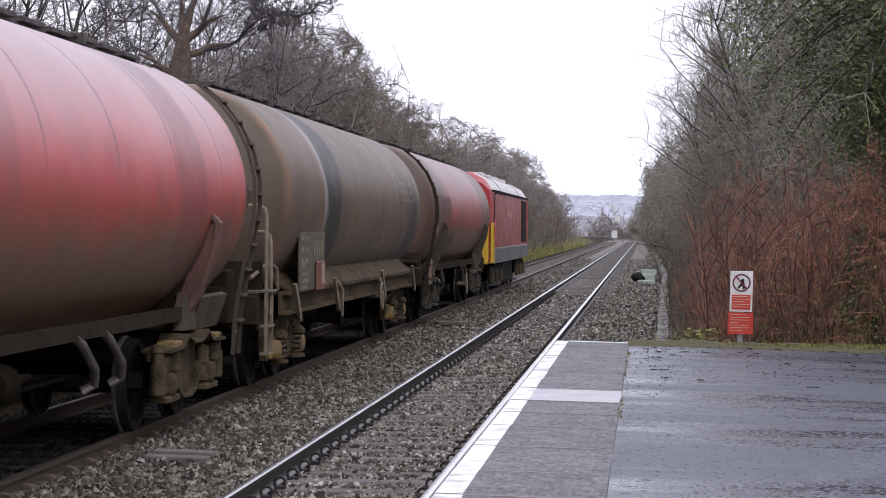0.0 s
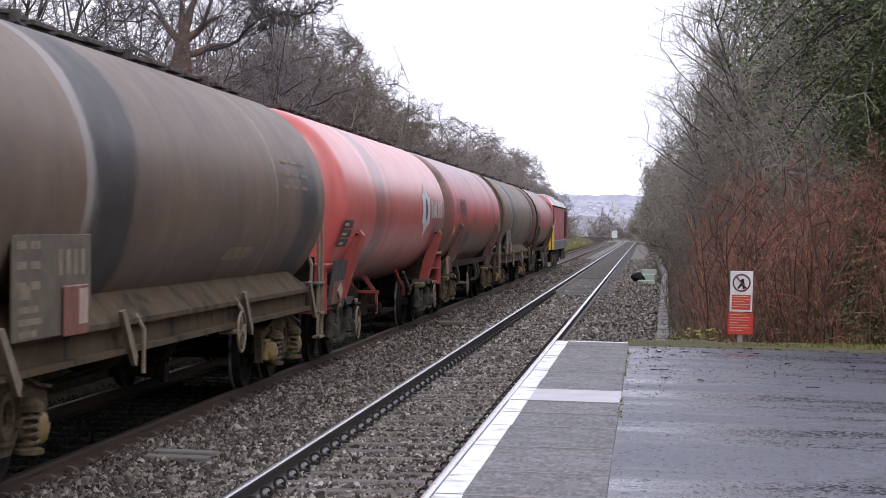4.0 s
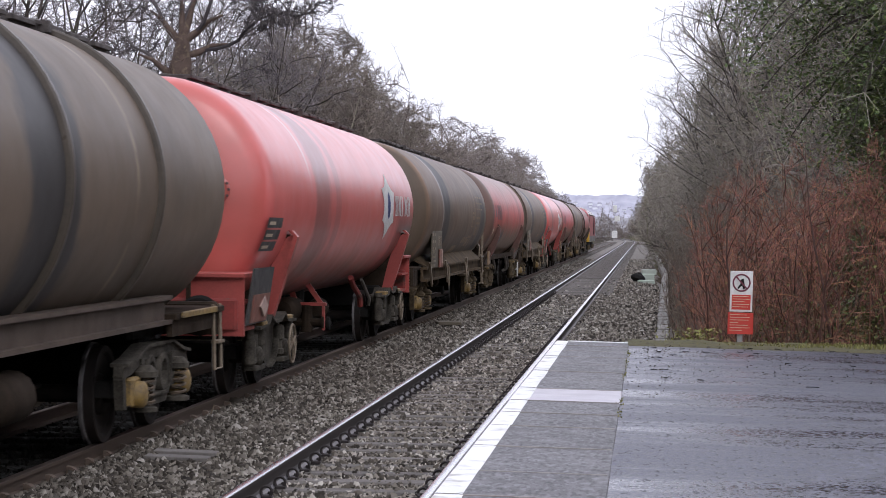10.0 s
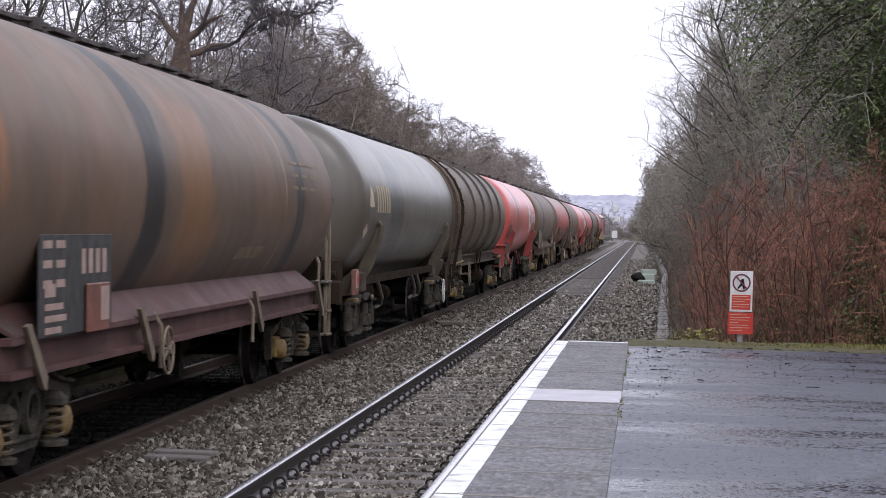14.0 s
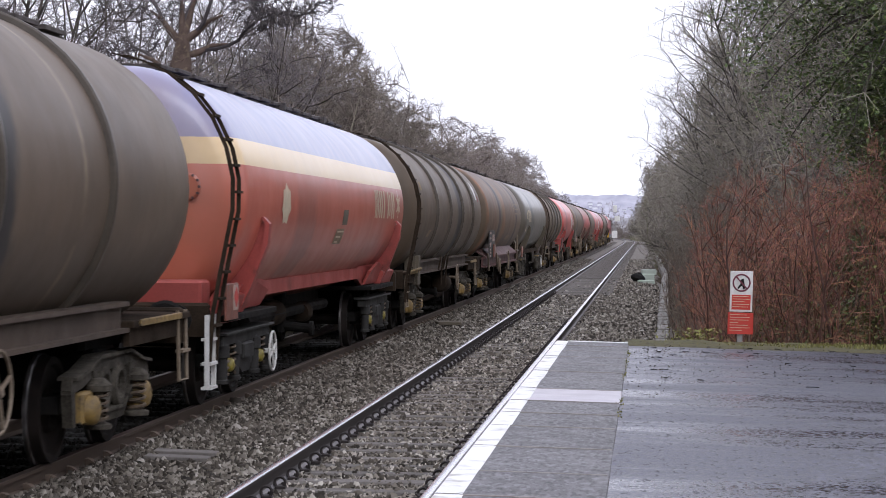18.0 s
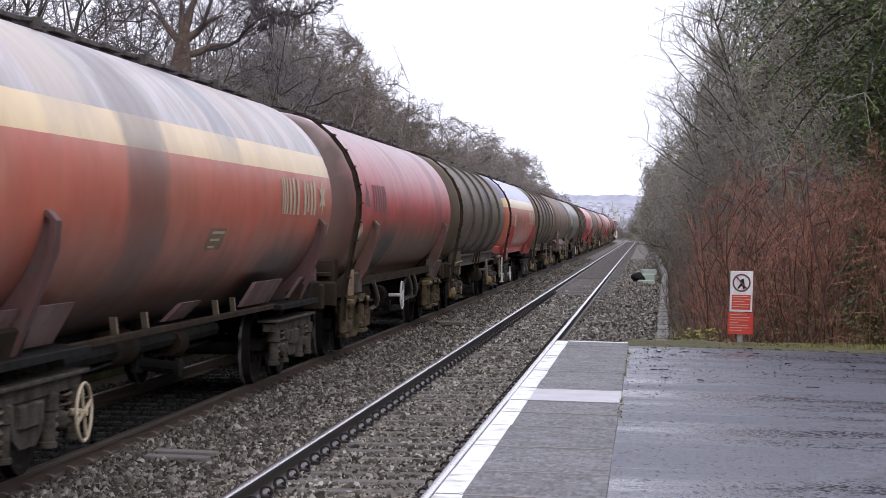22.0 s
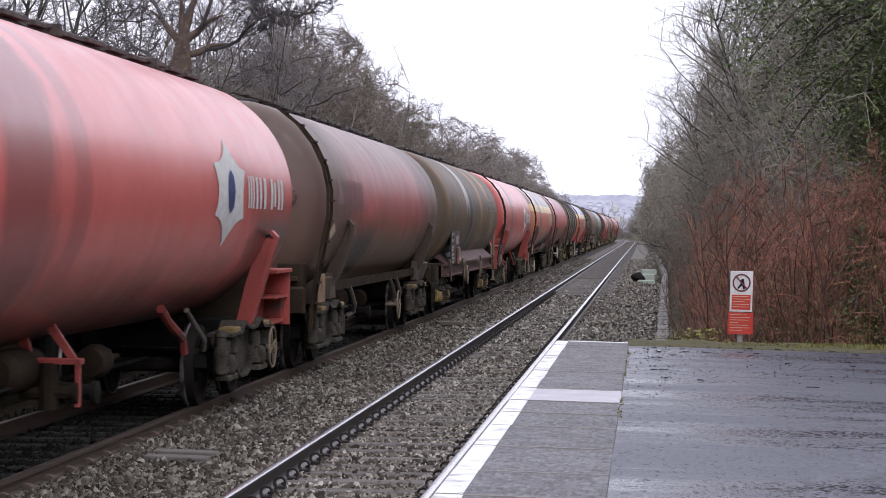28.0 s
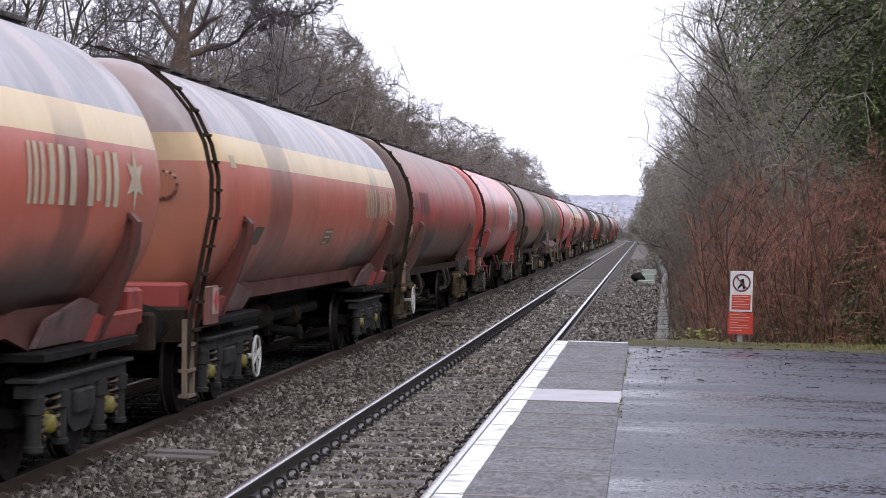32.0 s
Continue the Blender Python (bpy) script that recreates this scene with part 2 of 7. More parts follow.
def tank_brown(name, base=(0.165, 0.115, 0.082), rust=(0.21, 0.12, 0.068), pale=(0.24, 0.16, 0.085), spills=()):
    n = Nodes(name)
    c = n.mix(n.span(n.noise(0.8, 6), 0.35, 0.75), base, tuple(v * 0.62 for v in base))
    c = n.mix(n.math("MULTIPLY", n.span(n.noise(0.55, 5, (1, 1, 0.5)), 0.52, 0.75), 0.38), c, rust)
    # dark belly tone: shade under the barrel painted in with the grime
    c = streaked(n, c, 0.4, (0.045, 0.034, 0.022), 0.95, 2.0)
    for y0, w, tone, lo, hi in spills:
        c = smear(n, c, y0, w, tone, lo, hi, 0.88)
    runs = n.math("MULTIPLY", n.span(n.noise(1.0, 5, (0.5, 2.4, 0.3), 0.7), 0.62, 0.8), 0.16)
    c = n.mix(runs, c, pale)
    x, y, z = n.xyz()
    c = ends_dirty(n, c, 7.75, (0.09, 0.066, 0.044), 0.9)
    rim = n.span(n.math("ABSOLUTE", n.math("SUBTRACT", n.math("ABSOLUTE", y), HALF_RIM)), 0.16, 0.02)
    c = n.mix(n.math("MULTIPLY", rim, n.span(n.noise(1.3, 4), 0.3, 0.6)), c, tuple(v * 1.25 for v in rust))
    seam = n.span(n.math("ABSOLUTE", n.math("SUBTRACT", y, 3.9)), 0.09, 0.02)
    c = n.mix(n.math("MULTIPLY", seam, n.span(n.noise(2.3, 5), 0.35, 0.6)), c, tuple(v * 1.3 for v in pale))
    n.bump(n.noise(4, 4), 0.15, 0.02)
    return n.done(c, n.math("MULTIPLY_ADD", n.noise(2, 4), 0.25, 0.4), 0.0, 0.35, 0.1)


def tank_striped(name, dirt, top, smears):
    """Blue or greyed top, cream stripe and orange-red body, dulled by dirt."""
    n = Nodes(name)
    x, y, z = n.xyz()
    zz = n.math("ADD", z, n.math("MULTIPLY", n.noise(6, 2), 0.012))
    red = n.mix(n.span(n.noise(1.0, 5), 0.35, 0.7), (0.62, 0.15, 0.095), (0.52, 0.118, 0.075))
    c = n.mix(n.math("GREATER_THAN", zz, 2.74), red, (0.84, 0.62, 0.32))
    run_f = n.span(n.noise(1.0, 5, (0.5, 1.7, 0.4), 0.65), 0.44, 0.6)
    worn = n.mix(n.math("MULTIPLY", run_f, min(0.75, 1.4 * dirt)), top, (0.6, 0.51, 0.53))
    c = n.mix(n.math("GREATER_THAN", zz, 3.04), c, worn)
    c = n.mix(n.math("MULTIPLY", n.span(n.noise(0.9, 5, (1, 0.5, 0.5)), 0.35, 0.7), dirt), c, (0.4, 0.24, 0.15))
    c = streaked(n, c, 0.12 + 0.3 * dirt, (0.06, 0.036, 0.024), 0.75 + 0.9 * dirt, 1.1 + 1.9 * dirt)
    for y0, w, tone, lo, hi, much in smears:
        c = smear(n, c, y0, w, tone, lo, hi, much)
    c = smear(n, c, 6.5, 0.7, (0.06, 0.035, 0.03), 0.4, 1.9, 0.6)
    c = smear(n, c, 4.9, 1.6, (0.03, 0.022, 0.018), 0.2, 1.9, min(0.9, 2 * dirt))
    c = ends_dirty(n, c, 7.9, (0.22, 0.11, 0.055), 0.4 + 0.3 * dirt)
    n.bump(n.noise(3, 3), 0.1, 0.02)
    return n.done(c, n.math("MULTIPLY_ADD", n.noise(2, 4), 0.25, 0.28), coat=0.8 if dirt < 0.2 else 0.35)


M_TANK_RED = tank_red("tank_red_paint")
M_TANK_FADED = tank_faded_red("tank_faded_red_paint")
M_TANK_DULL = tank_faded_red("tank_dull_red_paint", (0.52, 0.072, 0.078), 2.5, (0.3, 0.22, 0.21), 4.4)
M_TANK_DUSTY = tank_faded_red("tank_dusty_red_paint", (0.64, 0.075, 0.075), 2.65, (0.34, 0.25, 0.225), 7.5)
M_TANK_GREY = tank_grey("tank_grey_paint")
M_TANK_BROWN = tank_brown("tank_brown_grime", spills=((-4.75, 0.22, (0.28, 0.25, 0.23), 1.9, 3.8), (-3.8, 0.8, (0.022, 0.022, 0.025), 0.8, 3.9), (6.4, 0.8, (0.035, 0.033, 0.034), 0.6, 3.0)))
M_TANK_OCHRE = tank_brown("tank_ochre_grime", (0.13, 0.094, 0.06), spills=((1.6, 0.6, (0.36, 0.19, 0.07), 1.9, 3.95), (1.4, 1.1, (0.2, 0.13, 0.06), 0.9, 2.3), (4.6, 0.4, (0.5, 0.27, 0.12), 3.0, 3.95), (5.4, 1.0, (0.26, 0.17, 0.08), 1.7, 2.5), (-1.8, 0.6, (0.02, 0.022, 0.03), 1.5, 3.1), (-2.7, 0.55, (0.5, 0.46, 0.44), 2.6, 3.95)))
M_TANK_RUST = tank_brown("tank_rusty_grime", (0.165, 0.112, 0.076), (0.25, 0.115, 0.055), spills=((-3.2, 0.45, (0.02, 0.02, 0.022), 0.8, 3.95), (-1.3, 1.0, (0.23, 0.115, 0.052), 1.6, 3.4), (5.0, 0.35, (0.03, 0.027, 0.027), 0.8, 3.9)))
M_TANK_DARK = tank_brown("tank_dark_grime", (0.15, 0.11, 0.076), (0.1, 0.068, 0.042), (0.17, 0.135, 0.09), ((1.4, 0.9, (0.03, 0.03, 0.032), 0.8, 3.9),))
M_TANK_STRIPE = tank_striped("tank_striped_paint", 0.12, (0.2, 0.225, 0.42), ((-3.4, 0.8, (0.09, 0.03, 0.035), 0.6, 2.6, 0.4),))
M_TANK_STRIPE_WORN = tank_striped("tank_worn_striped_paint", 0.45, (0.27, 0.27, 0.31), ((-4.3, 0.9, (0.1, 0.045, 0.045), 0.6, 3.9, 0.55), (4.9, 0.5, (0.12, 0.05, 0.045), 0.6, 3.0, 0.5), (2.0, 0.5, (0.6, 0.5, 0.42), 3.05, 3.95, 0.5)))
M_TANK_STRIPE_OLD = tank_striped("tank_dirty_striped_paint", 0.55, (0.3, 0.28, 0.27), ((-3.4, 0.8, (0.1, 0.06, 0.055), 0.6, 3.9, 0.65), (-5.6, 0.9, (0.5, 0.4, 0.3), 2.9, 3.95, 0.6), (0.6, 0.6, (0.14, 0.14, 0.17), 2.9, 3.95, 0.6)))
M_HOOP = surface("hoop_paint", (0.085, 0.068, 0.05), (0.045, 0.036, 0.027), 3, 0.36, 0, 0.1, 40)
M_FRAME = surface("underframe_grime", (0.048, 0.033, 0.022), (0.015, 0.012, 0.009), 3, 0.85, 0, 0.3, 40, None, 0.08)
M_BOGIE = surface("bogie_grime", (0.14, 0.104, 0.062), (0.02, 0.016, 0.011), 5, 0.85, 0, 0.35, 40, None, 0.12)
M_BOGIE_GREY = surface("grey_bogie_grime", (0.1, 0.088, 0.07), (0.016, 0.014, 0.011), 5, 0.8, 0, 0.35, 40, None, 0.15)
M_BOGIE_BLACK = surface("black_bogie_paint", (0.045, 0.043, 0.04), (0.018, 0.017, 0.016), 4, 0.7, 0, 0.3, 40, None, 0.2)
M_AXLE_YELLOW = surface("bright_axlebox_paint", (0.34, 0.28, 0.03), (0.1, 0.08, 0.03), 8, 0.5, 0, 0.2, 40)
M_FRAME_RED = surface("red_underframe_paint", (0.29, 0.05, 0.042), (0.14, 0.036, 0.03), 2.5, 0.55, 0, 0.2, 40, (0.09, 0.045, 0.035), 0.3)
M_TANK_TRIM = surface("bright_red_trim_paint", (0.4, 0.08, 0.066), (0.27, 0.058, 0.048), 1.6, 0.45, 0, 0.12, 40, (0.2, 0.05, 0.04), 0.4)
M_FRAME_WORN = surface("worn_red_skirt_paint", (0.15, 0.045, 0.034), (0.085, 0.042, 0.034), 1.4, 0.55, 0, 0.2, 40, (0.1, 0.05, 0.04), 0.3)
M_FRAME_BROWN = surface("brown_underframe_paint", (0.09, 0.06, 0.04), (0.045, 0.032, 0.024), 2, 0.7, 0, 0.2, 40)
M_FRAME_MAROON = surface("maroon_underframe_paint", (0.13, 0.058, 0.052), (0.075, 0.036, 0.034), 2, 0.65, 0, 0.2, 40, (0.08, 0.06, 0.05))
M_FRAME_DARK = surface("black_underframe", (0.022, 0.02, 0.018), (0.008, 0.008, 0.008), 4, 0.75, 0, 0.3, 40, None, 0.08)
M_WHEEL = wheel_material()
M_YELLOW = surface("yellow_axlebox_paint", (0.3, 0.19, 0.045), (0.12, 0.085, 0.045), 8, 0.6, 0, 0.25, 40, (0.06, 0.045, 0.03))
M_SPRING = surface("coil_spring_steel", (0.15, 0.108, 0.068), (0.05, 0.036, 0.025), 8, 0.7, 0, 0.2, 40)
M_RIB = surface("dirty_red_rib_paint", (0.2, 0.085, 0.07), (0.08, 0.05, 0.036), 2.5, 0.6, 0, 0.2, 40)
M_FLAP = surface("faded_flap_paint", (0.26, 0.18, 0.175), (0.13, 0.06, 0.05), 1.6, 0.5, 0, 0.15, 40, (0.08, 0.05, 0.04))
M_HANDRAIL = surface("dusty_handrail_paint", (0.25, 0.2, 0.14), (0.13, 0.095, 0.065), 6, 0.6, 0, 0.15, 40)
M_WHITE = surface("white_paint", (0.72, 0.72, 0.7), (0.5, 0.48, 0.45), 9, 0.5, 0, 0.1, 40)
M_CREAM = surface("cream_lettering", (0.62, 0.52, 0.36), (0.42, 0.34, 0.24), 5, 0.55, 0, 0.1, 40)
M_DARKTEXT = surface("faded_dark_lettering", (0.14, 0.085, 0.095), (0.22, 0.1, 0.1), 5, 0.55, 0, 0.1, 40)
M_BLUE = surface("blue_paint", (0.03, 0.05, 0.2), (0.02, 0.03, 0.1), 5, 0.5)
M_TAN = surface("tan_placard", (0.3, 0.19, 0.1), (0.2, 0.13, 0.07), 4, 0.6, 0, 0.1, 40)
M_PINKISH = surface("faded_placard_panel", (0.5, 0.36, 0.31), (0.32, 0.22, 0.18), 6, 0.5)
M_ORANGE = surface("orange_placard", (0.25, 0.085, 0.06), (0.14, 0.07, 0.05), 6, 0.5, 0, 0.1, 40, (0.12, 0.08, 0.06))
M_PLATE = surface("data_panel_paint", (0.06, 0.058, 0.055), (0.035, 0.033, 0.032), 6, 0.6, 0, 0.1, 40)
M_PLATE_PALE = surface("weathered_board", (0.135, 0.112, 0.076), (0.075, 0.06, 0.041), 4, 0.7, 0, 0.15, 40)
M_SILL = surface("weathered_sill", (0.05, 0.035, 0.024), (0.024, 0.017, 0.012), 3, 0.85, 0, 0.2, 40, None, 0.08)
M_SILL_DUST = surface("dusty_brown_frame", (0.115, 0.08, 0.046), (0.06, 0.042, 0.025), 1.6, 0.8, 0, 0.2, 40, (0.035, 0.028, 0.018), 0.15)
M_PIPE = surface("dull_steel_pipe", (0.2, 0.18, 0.155), (0.1, 0.088, 0.075), 5, 0.45, 0.3, 0.15, 40)
M_FADED = surface("faded_ochre_marking", (0.27, 0.19, 0.115), (0.16, 0.115, 0.072), 4, 0.6, 0, 0.1, 30)
M_WALKWAY = surface("walkway_steel", (0.1, 0.085, 0.078), (0.035, 0.03, 0.028), 8, 0.8, 0.2, 0.3, 40)
M_LOCO_SIDE = surface("dusty_red_paint", (0.3, 0.06, 0.065), (0.24, 0.065, 0.066), 1.2, 0.5, 0, 0.08, 40)
M_LOCO_RED = surface("locomotive_red_paint", (0.42, 0.035, 0.04), (0.33, 0.03, 0.035), 1.2, 0.4, 0, 0.08, 40)
M_LOCO_NAME = surface("faded_pink_lettering", (0.5, 0.2, 0.2), (0.42, 0.14, 0.14), 2, 0.5)
M_LOCO_GREY = surface("locomotive_grey_paint", (0.15, 0.145, 0.145), (0.1, 0.098, 0.098), 2, 0.5, 0, 0.1, 40)
M_LOCO_ROOF = surface("locomotive_roof_paint", (0.6, 0.57, 0.56), (0.42, 0.39, 0.38), 2, 0.45, 0, 0.1, 40)
M_LOCO_YELLOW = surface("warning_yellow_paint", (0.7, 0.45, 0.03), (0.55, 0.35, 0.03), 3, 0.45, 0, 0.1, 40)
M_GLASS = surface("dark_cab_glass", (0.015, 0.016, 0.018), (0.01, 0.01, 0.012), 3, 0.15, 0, 0.0, 40)
M_RAIL_USED = rails_material("worn_rail_steel", (0.03, 0.024, 0.022), (0.75, 0.74, 0.78), 0.22, (0.26, 0.245, 0.25))
M_RAIL_RUSTY = rails_material("brown_rail_steel", (0.05, 0.033, 0.023), (0.15, 0.115, 0.095), 0.5, (0.06, 0.043, 0.032))
M_CLIP = surface("rail_clip_steel", (0.03, 0.026, 0.026), (0.05, 0.04, 0.038), 20, 0.5, 0.5)
M_CHAIR = surface("rusty_chair_iron", (0.15, 0.105, 0.075), (0.07, 0.05, 0.038), 12, 0.75, 0, 0.3, 50)
M_CONCRETE = surface("old_concrete", (0.3, 0.29, 0.28), (0.19, 0.18, 0.17), 3, 0.8, 0, 0.3, 40, (0.12, 0.13, 0.08))
# darker sleeper tone that carries the shade under the train
M_SLEEPER_DARK = surface("shaded_sleeper", (0.062, 0.061, 0.058), (0.03, 0.029, 0.027), 4, 0.8, 0, 0.35, 40, None, 0.05)
M_SLEEPER = surface("sleeper_concrete", (0.22, 0.2, 0.185), (0.13, 0.117, 0.106), 4, 0.85, 0, 0.35, 40, random=0.3)


def speckled(name, a, b, fleck, random=0.0, rough=0.55):
    n = Nodes(name)
    c = n.mix(n.span(n.noise(3, 5), 0.3, 0.7), a, b)
    c = n.mix(n.math("MULTIPLY", n.span(n.noise(34, 3, (1, 0.3, 1)), 0.5, 0.66), 0.75), c, fleck)
    c = n.mix(n.math("MULTIPLY", n.span(n.noise(40, 3, (1, 0.35, 1)), 0.5, 0.64), 0.85), c, tuple(v * 0.3 for v in b))
    if random:
        info = n.node("ShaderNodeObjectInfo").outputs["Random"]
        c = n.mix(1.0, c, n.ramp(info, [(0.0, 1 - random), (1.0, 1.0)]), "MULTIPLY")
    n.bump(n.noise(50, 4), 0.5, 0.008)
    return n.done(c, n.math("MULTIPLY_ADD", n.noise(6, 4), 0.3, rough - 0.15))


M_SLAB = speckled("coping_slab_stone", (0.145, 0.139, 0.145), (0.095, 0.09, 0.096), (0.24, 0.23, 0.25), 0.2)
M_MORTAR = surface("pale_mortar", (0.36, 0.33, 0.31), (0.2, 0.18, 0.17), 12, 0.8)
M_SLAB_PALE = surface("pale_coping_slab", (0.56, 0.53, 0.57), (0.44, 0.415, 0.45), 4, 0.5, 0, 0.25, 90)
M_LINE = surface("white_edge_paint", (0.86, 0.86, 0.86), (0.78, 0.78, 0.78), 3, 0.5, 0, 0.15, 60, (0.45, 0.43, 0.41))
M_MOSS = surface("moss_and_grass", (0.075, 0.075, 0.028), (0.105, 0.088, 0.045), 9, 0.95, 0, 0.8, 50, (0.03, 0.026, 0.018))


def twig_material(name, tones, rough=0.85):
    n = Nodes(name)
    r = n.node("ShaderNodeNewGeometry").outputs["Random Per Island"]
    c = n.ramp(r, [(k / (len(tones) - 1), t) for k, t in enumerate(tones)])
    c = n.mix(n.math("MULTIPLY", n.span(n.noise(0.8, 4), 0.35, 0.7), 0.5), c, tuple(v * 0.55 for v in tones[1]))
    return n.done(c, rough, 0.0, 0.2)


M_TWIG = twig_material("bare_twigs", [(0.1, 0.09, 0.084), (0.215, 0.192, 0.17), (0.35, 0.315, 0.265), (0.25, 0.25, 0.16)])
M_TWIG_BROWN = twig_material("brown_twigs", [(0.0858, 0.066, 0.0581), (0.165, 0.127, 0.106), (0.251, 0.193, 0.152), (0.198, 0.174, 0.117)])
# twigs of the farther trees, paled in colour to stand for haze
M_TWIG_HAZED = twig_material("hazed_brown_twigs", [(0.13, 0.11, 0.108), (0.22, 0.186, 0.177), (0.31, 0.264, 0.238), (0.26, 0.24, 0.17)])
M_TWIG_OLIVE = twig_material("olive_brown_twigs", [(0.135, 0.112, 0.1), (0.18, 0.15, 0.13), (0.23, 0.19, 0.16), (0.19, 0.175, 0.13)])
M_TWIG_DARK = twig_material("dark_grey_twigs", [(0.05, 0.044, 0.047), (0.09, 0.079, 0.083), (0.14, 0.122, 0.122), (0.1, 0.092, 0.088)])
M_TWIG_BLUE = twig_material("slate_grey_twigs", [(0.1, 0.088, 0.092), (0.18, 0.158, 0.165), (0.27, 0.235, 0.235), (0.2, 0.195, 0.165)])
M_TWIG_RED = twig_material("red_stems", [(0.09, 0.05, 0.045), (0.28, 0.115, 0.1), (0.38, 0.155, 0.12), (0.52, 0.26, 0.13), (0.24, 0.1, 0.098), (0.4, 0.24, 0.13)], 0.7)
M_STEM_DARK = twig_material("dark_red_brown_stems", [(0.05, 0.03, 0.026), (0.1, 0.05, 0.038), (0.16, 0.08, 0.05), (0.07, 0.045, 0.035)], 0.7)
M_BARK = surface("tree_bark", (0.08, 0.066, 0.055), (0.035, 0.03, 0.026), 6, 0.95, 0, 0.6, 30, (0.07, 0.08, 0.035))
M_BARK_RED = surface("reddish_bark", (0.13, 0.09, 0.07), (0.065, 0.045, 0.038), 4, 0.95, 0, 0.6, 30, (0.17, 0.13, 0.085))
M_SCREEN = surface("screen_mass", (0.06, 0.055, 0.032), (0.03, 0.028, 0.018), 2.0, 0.95, 0, 0.9, 14, (0.05, 0.06, 0.025), 0.1)
M_IVY = twig_material("evergreen_leaf", [(0.0445, 0.0689, 0.0295), (0.105, 0.145, 0.057), (0.151, 0.203, 0.0759), (0.244, 0.294, 0.106), (0.0728, 0.101, 0.0464)], 0.28)
M_LEAF = twig_material("bramble_leaf", [(0.05, 0.07, 0.02), (0.09, 0.11, 0.03), (0.16, 0.16, 0.045), (0.14, 0.09, 0.04)], 0.5)


def tarmac_material():
    n = Nodes("wet_tarmac")
    grit, chips = n.noise(38, 4), n.noise(90, 2)
    pits = n.noise(27, 4, (1, 0.3, 1), 0.7)
    # puddled bands lie across the platform
    wet = n.math("ADD", n.math("MULTIPLY", n.noise(1.0, 5, (0.3, 1.5, 1), 0.6), 0.7), n.math("MULTIPLY", n.noise(0.45, 3), 0.3))
    c = n.mix(n.span(grit, 0.4, 0.64), (0.017, 0.018, 0.027), (0.112, 0.114, 0.16))
    c = n.mix(n.math("MULTIPLY", n.span(chips, 0.58, 0.66), 0.4), c, (0.2, 0.195, 0.21))
    c = n.mix(n.math("MULTIPLY", n.span(n.noise(2.2, 5, (0.4, 1, 1)), 0.5, 0.75), 0.5), c, (0.05, 0.05, 0.06))
    c = n.mix(n.math("MULTIPLY", n.span(pits, 0.57, 0.64), 0.6), c, (0.015, 0.01, 0.013))
    x, y, z = n.xyz()
    edge = n.math("ADD", n.math("MULTIPLY", x, 0.22), n.math("ADD", y, n.math("MULTIPLY", n.noise(1.4, 5, (0.6, 2, 1)), 1.4)))
    c = n.mix(n.math("MULTIPLY", n.span(edge, 22.3, 23.0), 0.7), c, (0.085, 0.08, 0.035))
    relief = n.math("ADD", n.math("ADD", grit, n.math("MULTIPLY", pits, -0.7)), n.math("MULTIPLY", n.noise(8, 4), 0.7))
    dry = n.span(wet, 0.42, 0.56)
    n.bump(n.math("MULTIPLY", relief, n.math("MULTIPLY_ADD", dry, 0.8, 0.3)), 0.45, 0.02)
    rough = n.math("MULTIPLY_ADD", dry, 0.26, 0.15)
    rough = n.math("MULTIPLY_ADD", n.span(grit, 0.42, 0.6), 0.22, rough)
    rough = n.math("MAXIMUM", rough, n.math("MULTIPLY", n.span(pits, 0.55, 0.64), 0.8))
    return n.done(c, rough, 0.0, 1.0)


M_TARMAC = tarmac_material()


def bed_material():
    n = Nodes("ballast_bed")
    c = n.mix(n.span(n.noise(20, 4), 0.35, 0.65), (0.34, 0.315, 0.29), (0.15, 0.136, 0.123))
    x, y, z = n.xyz()
    c = n.mix(n.math("MULTIPLY", n.span(n.noise(4, 5, (1, 0.25, 1)), 0.4, 0.65), 0.45), c, (0.15, 0.135, 0.12))
    # shade below the passing train, put into the bed's colour
    train_shade = n.span(n.math("ADD", x, n.math("MULTIPLY", n.noise(1.5, 4), 0.5)), -4.7, -5.1)
    c = n.mix(n.math("MULTIPLY", n.math("MULTIPLY", train_shade, n.span(y, 130, 70)), 0.9), c, (0.012, 0.011, 0.01))
    # shade of the bank behind the far track, mixed in as a soil tone
    bank_shade = n.span(n.math("ADD", x, n.math("MULTIPLY", n.noise(1.2, 4), 0.6)), -6.7, -7.1)
    c = n.mix(bank_shade, c, n.mix(n.span(n.noise(2.3, 5), 0.35, 0.7), (0.05, 0.038, 0.024), (0.025, 0.02, 0.014)))
    n.bump(n.noise(24, 4), 0.9, 0.03)
    return n.done(c, 0.85, 0.0, 0.08)


M_STONE = bed_material()


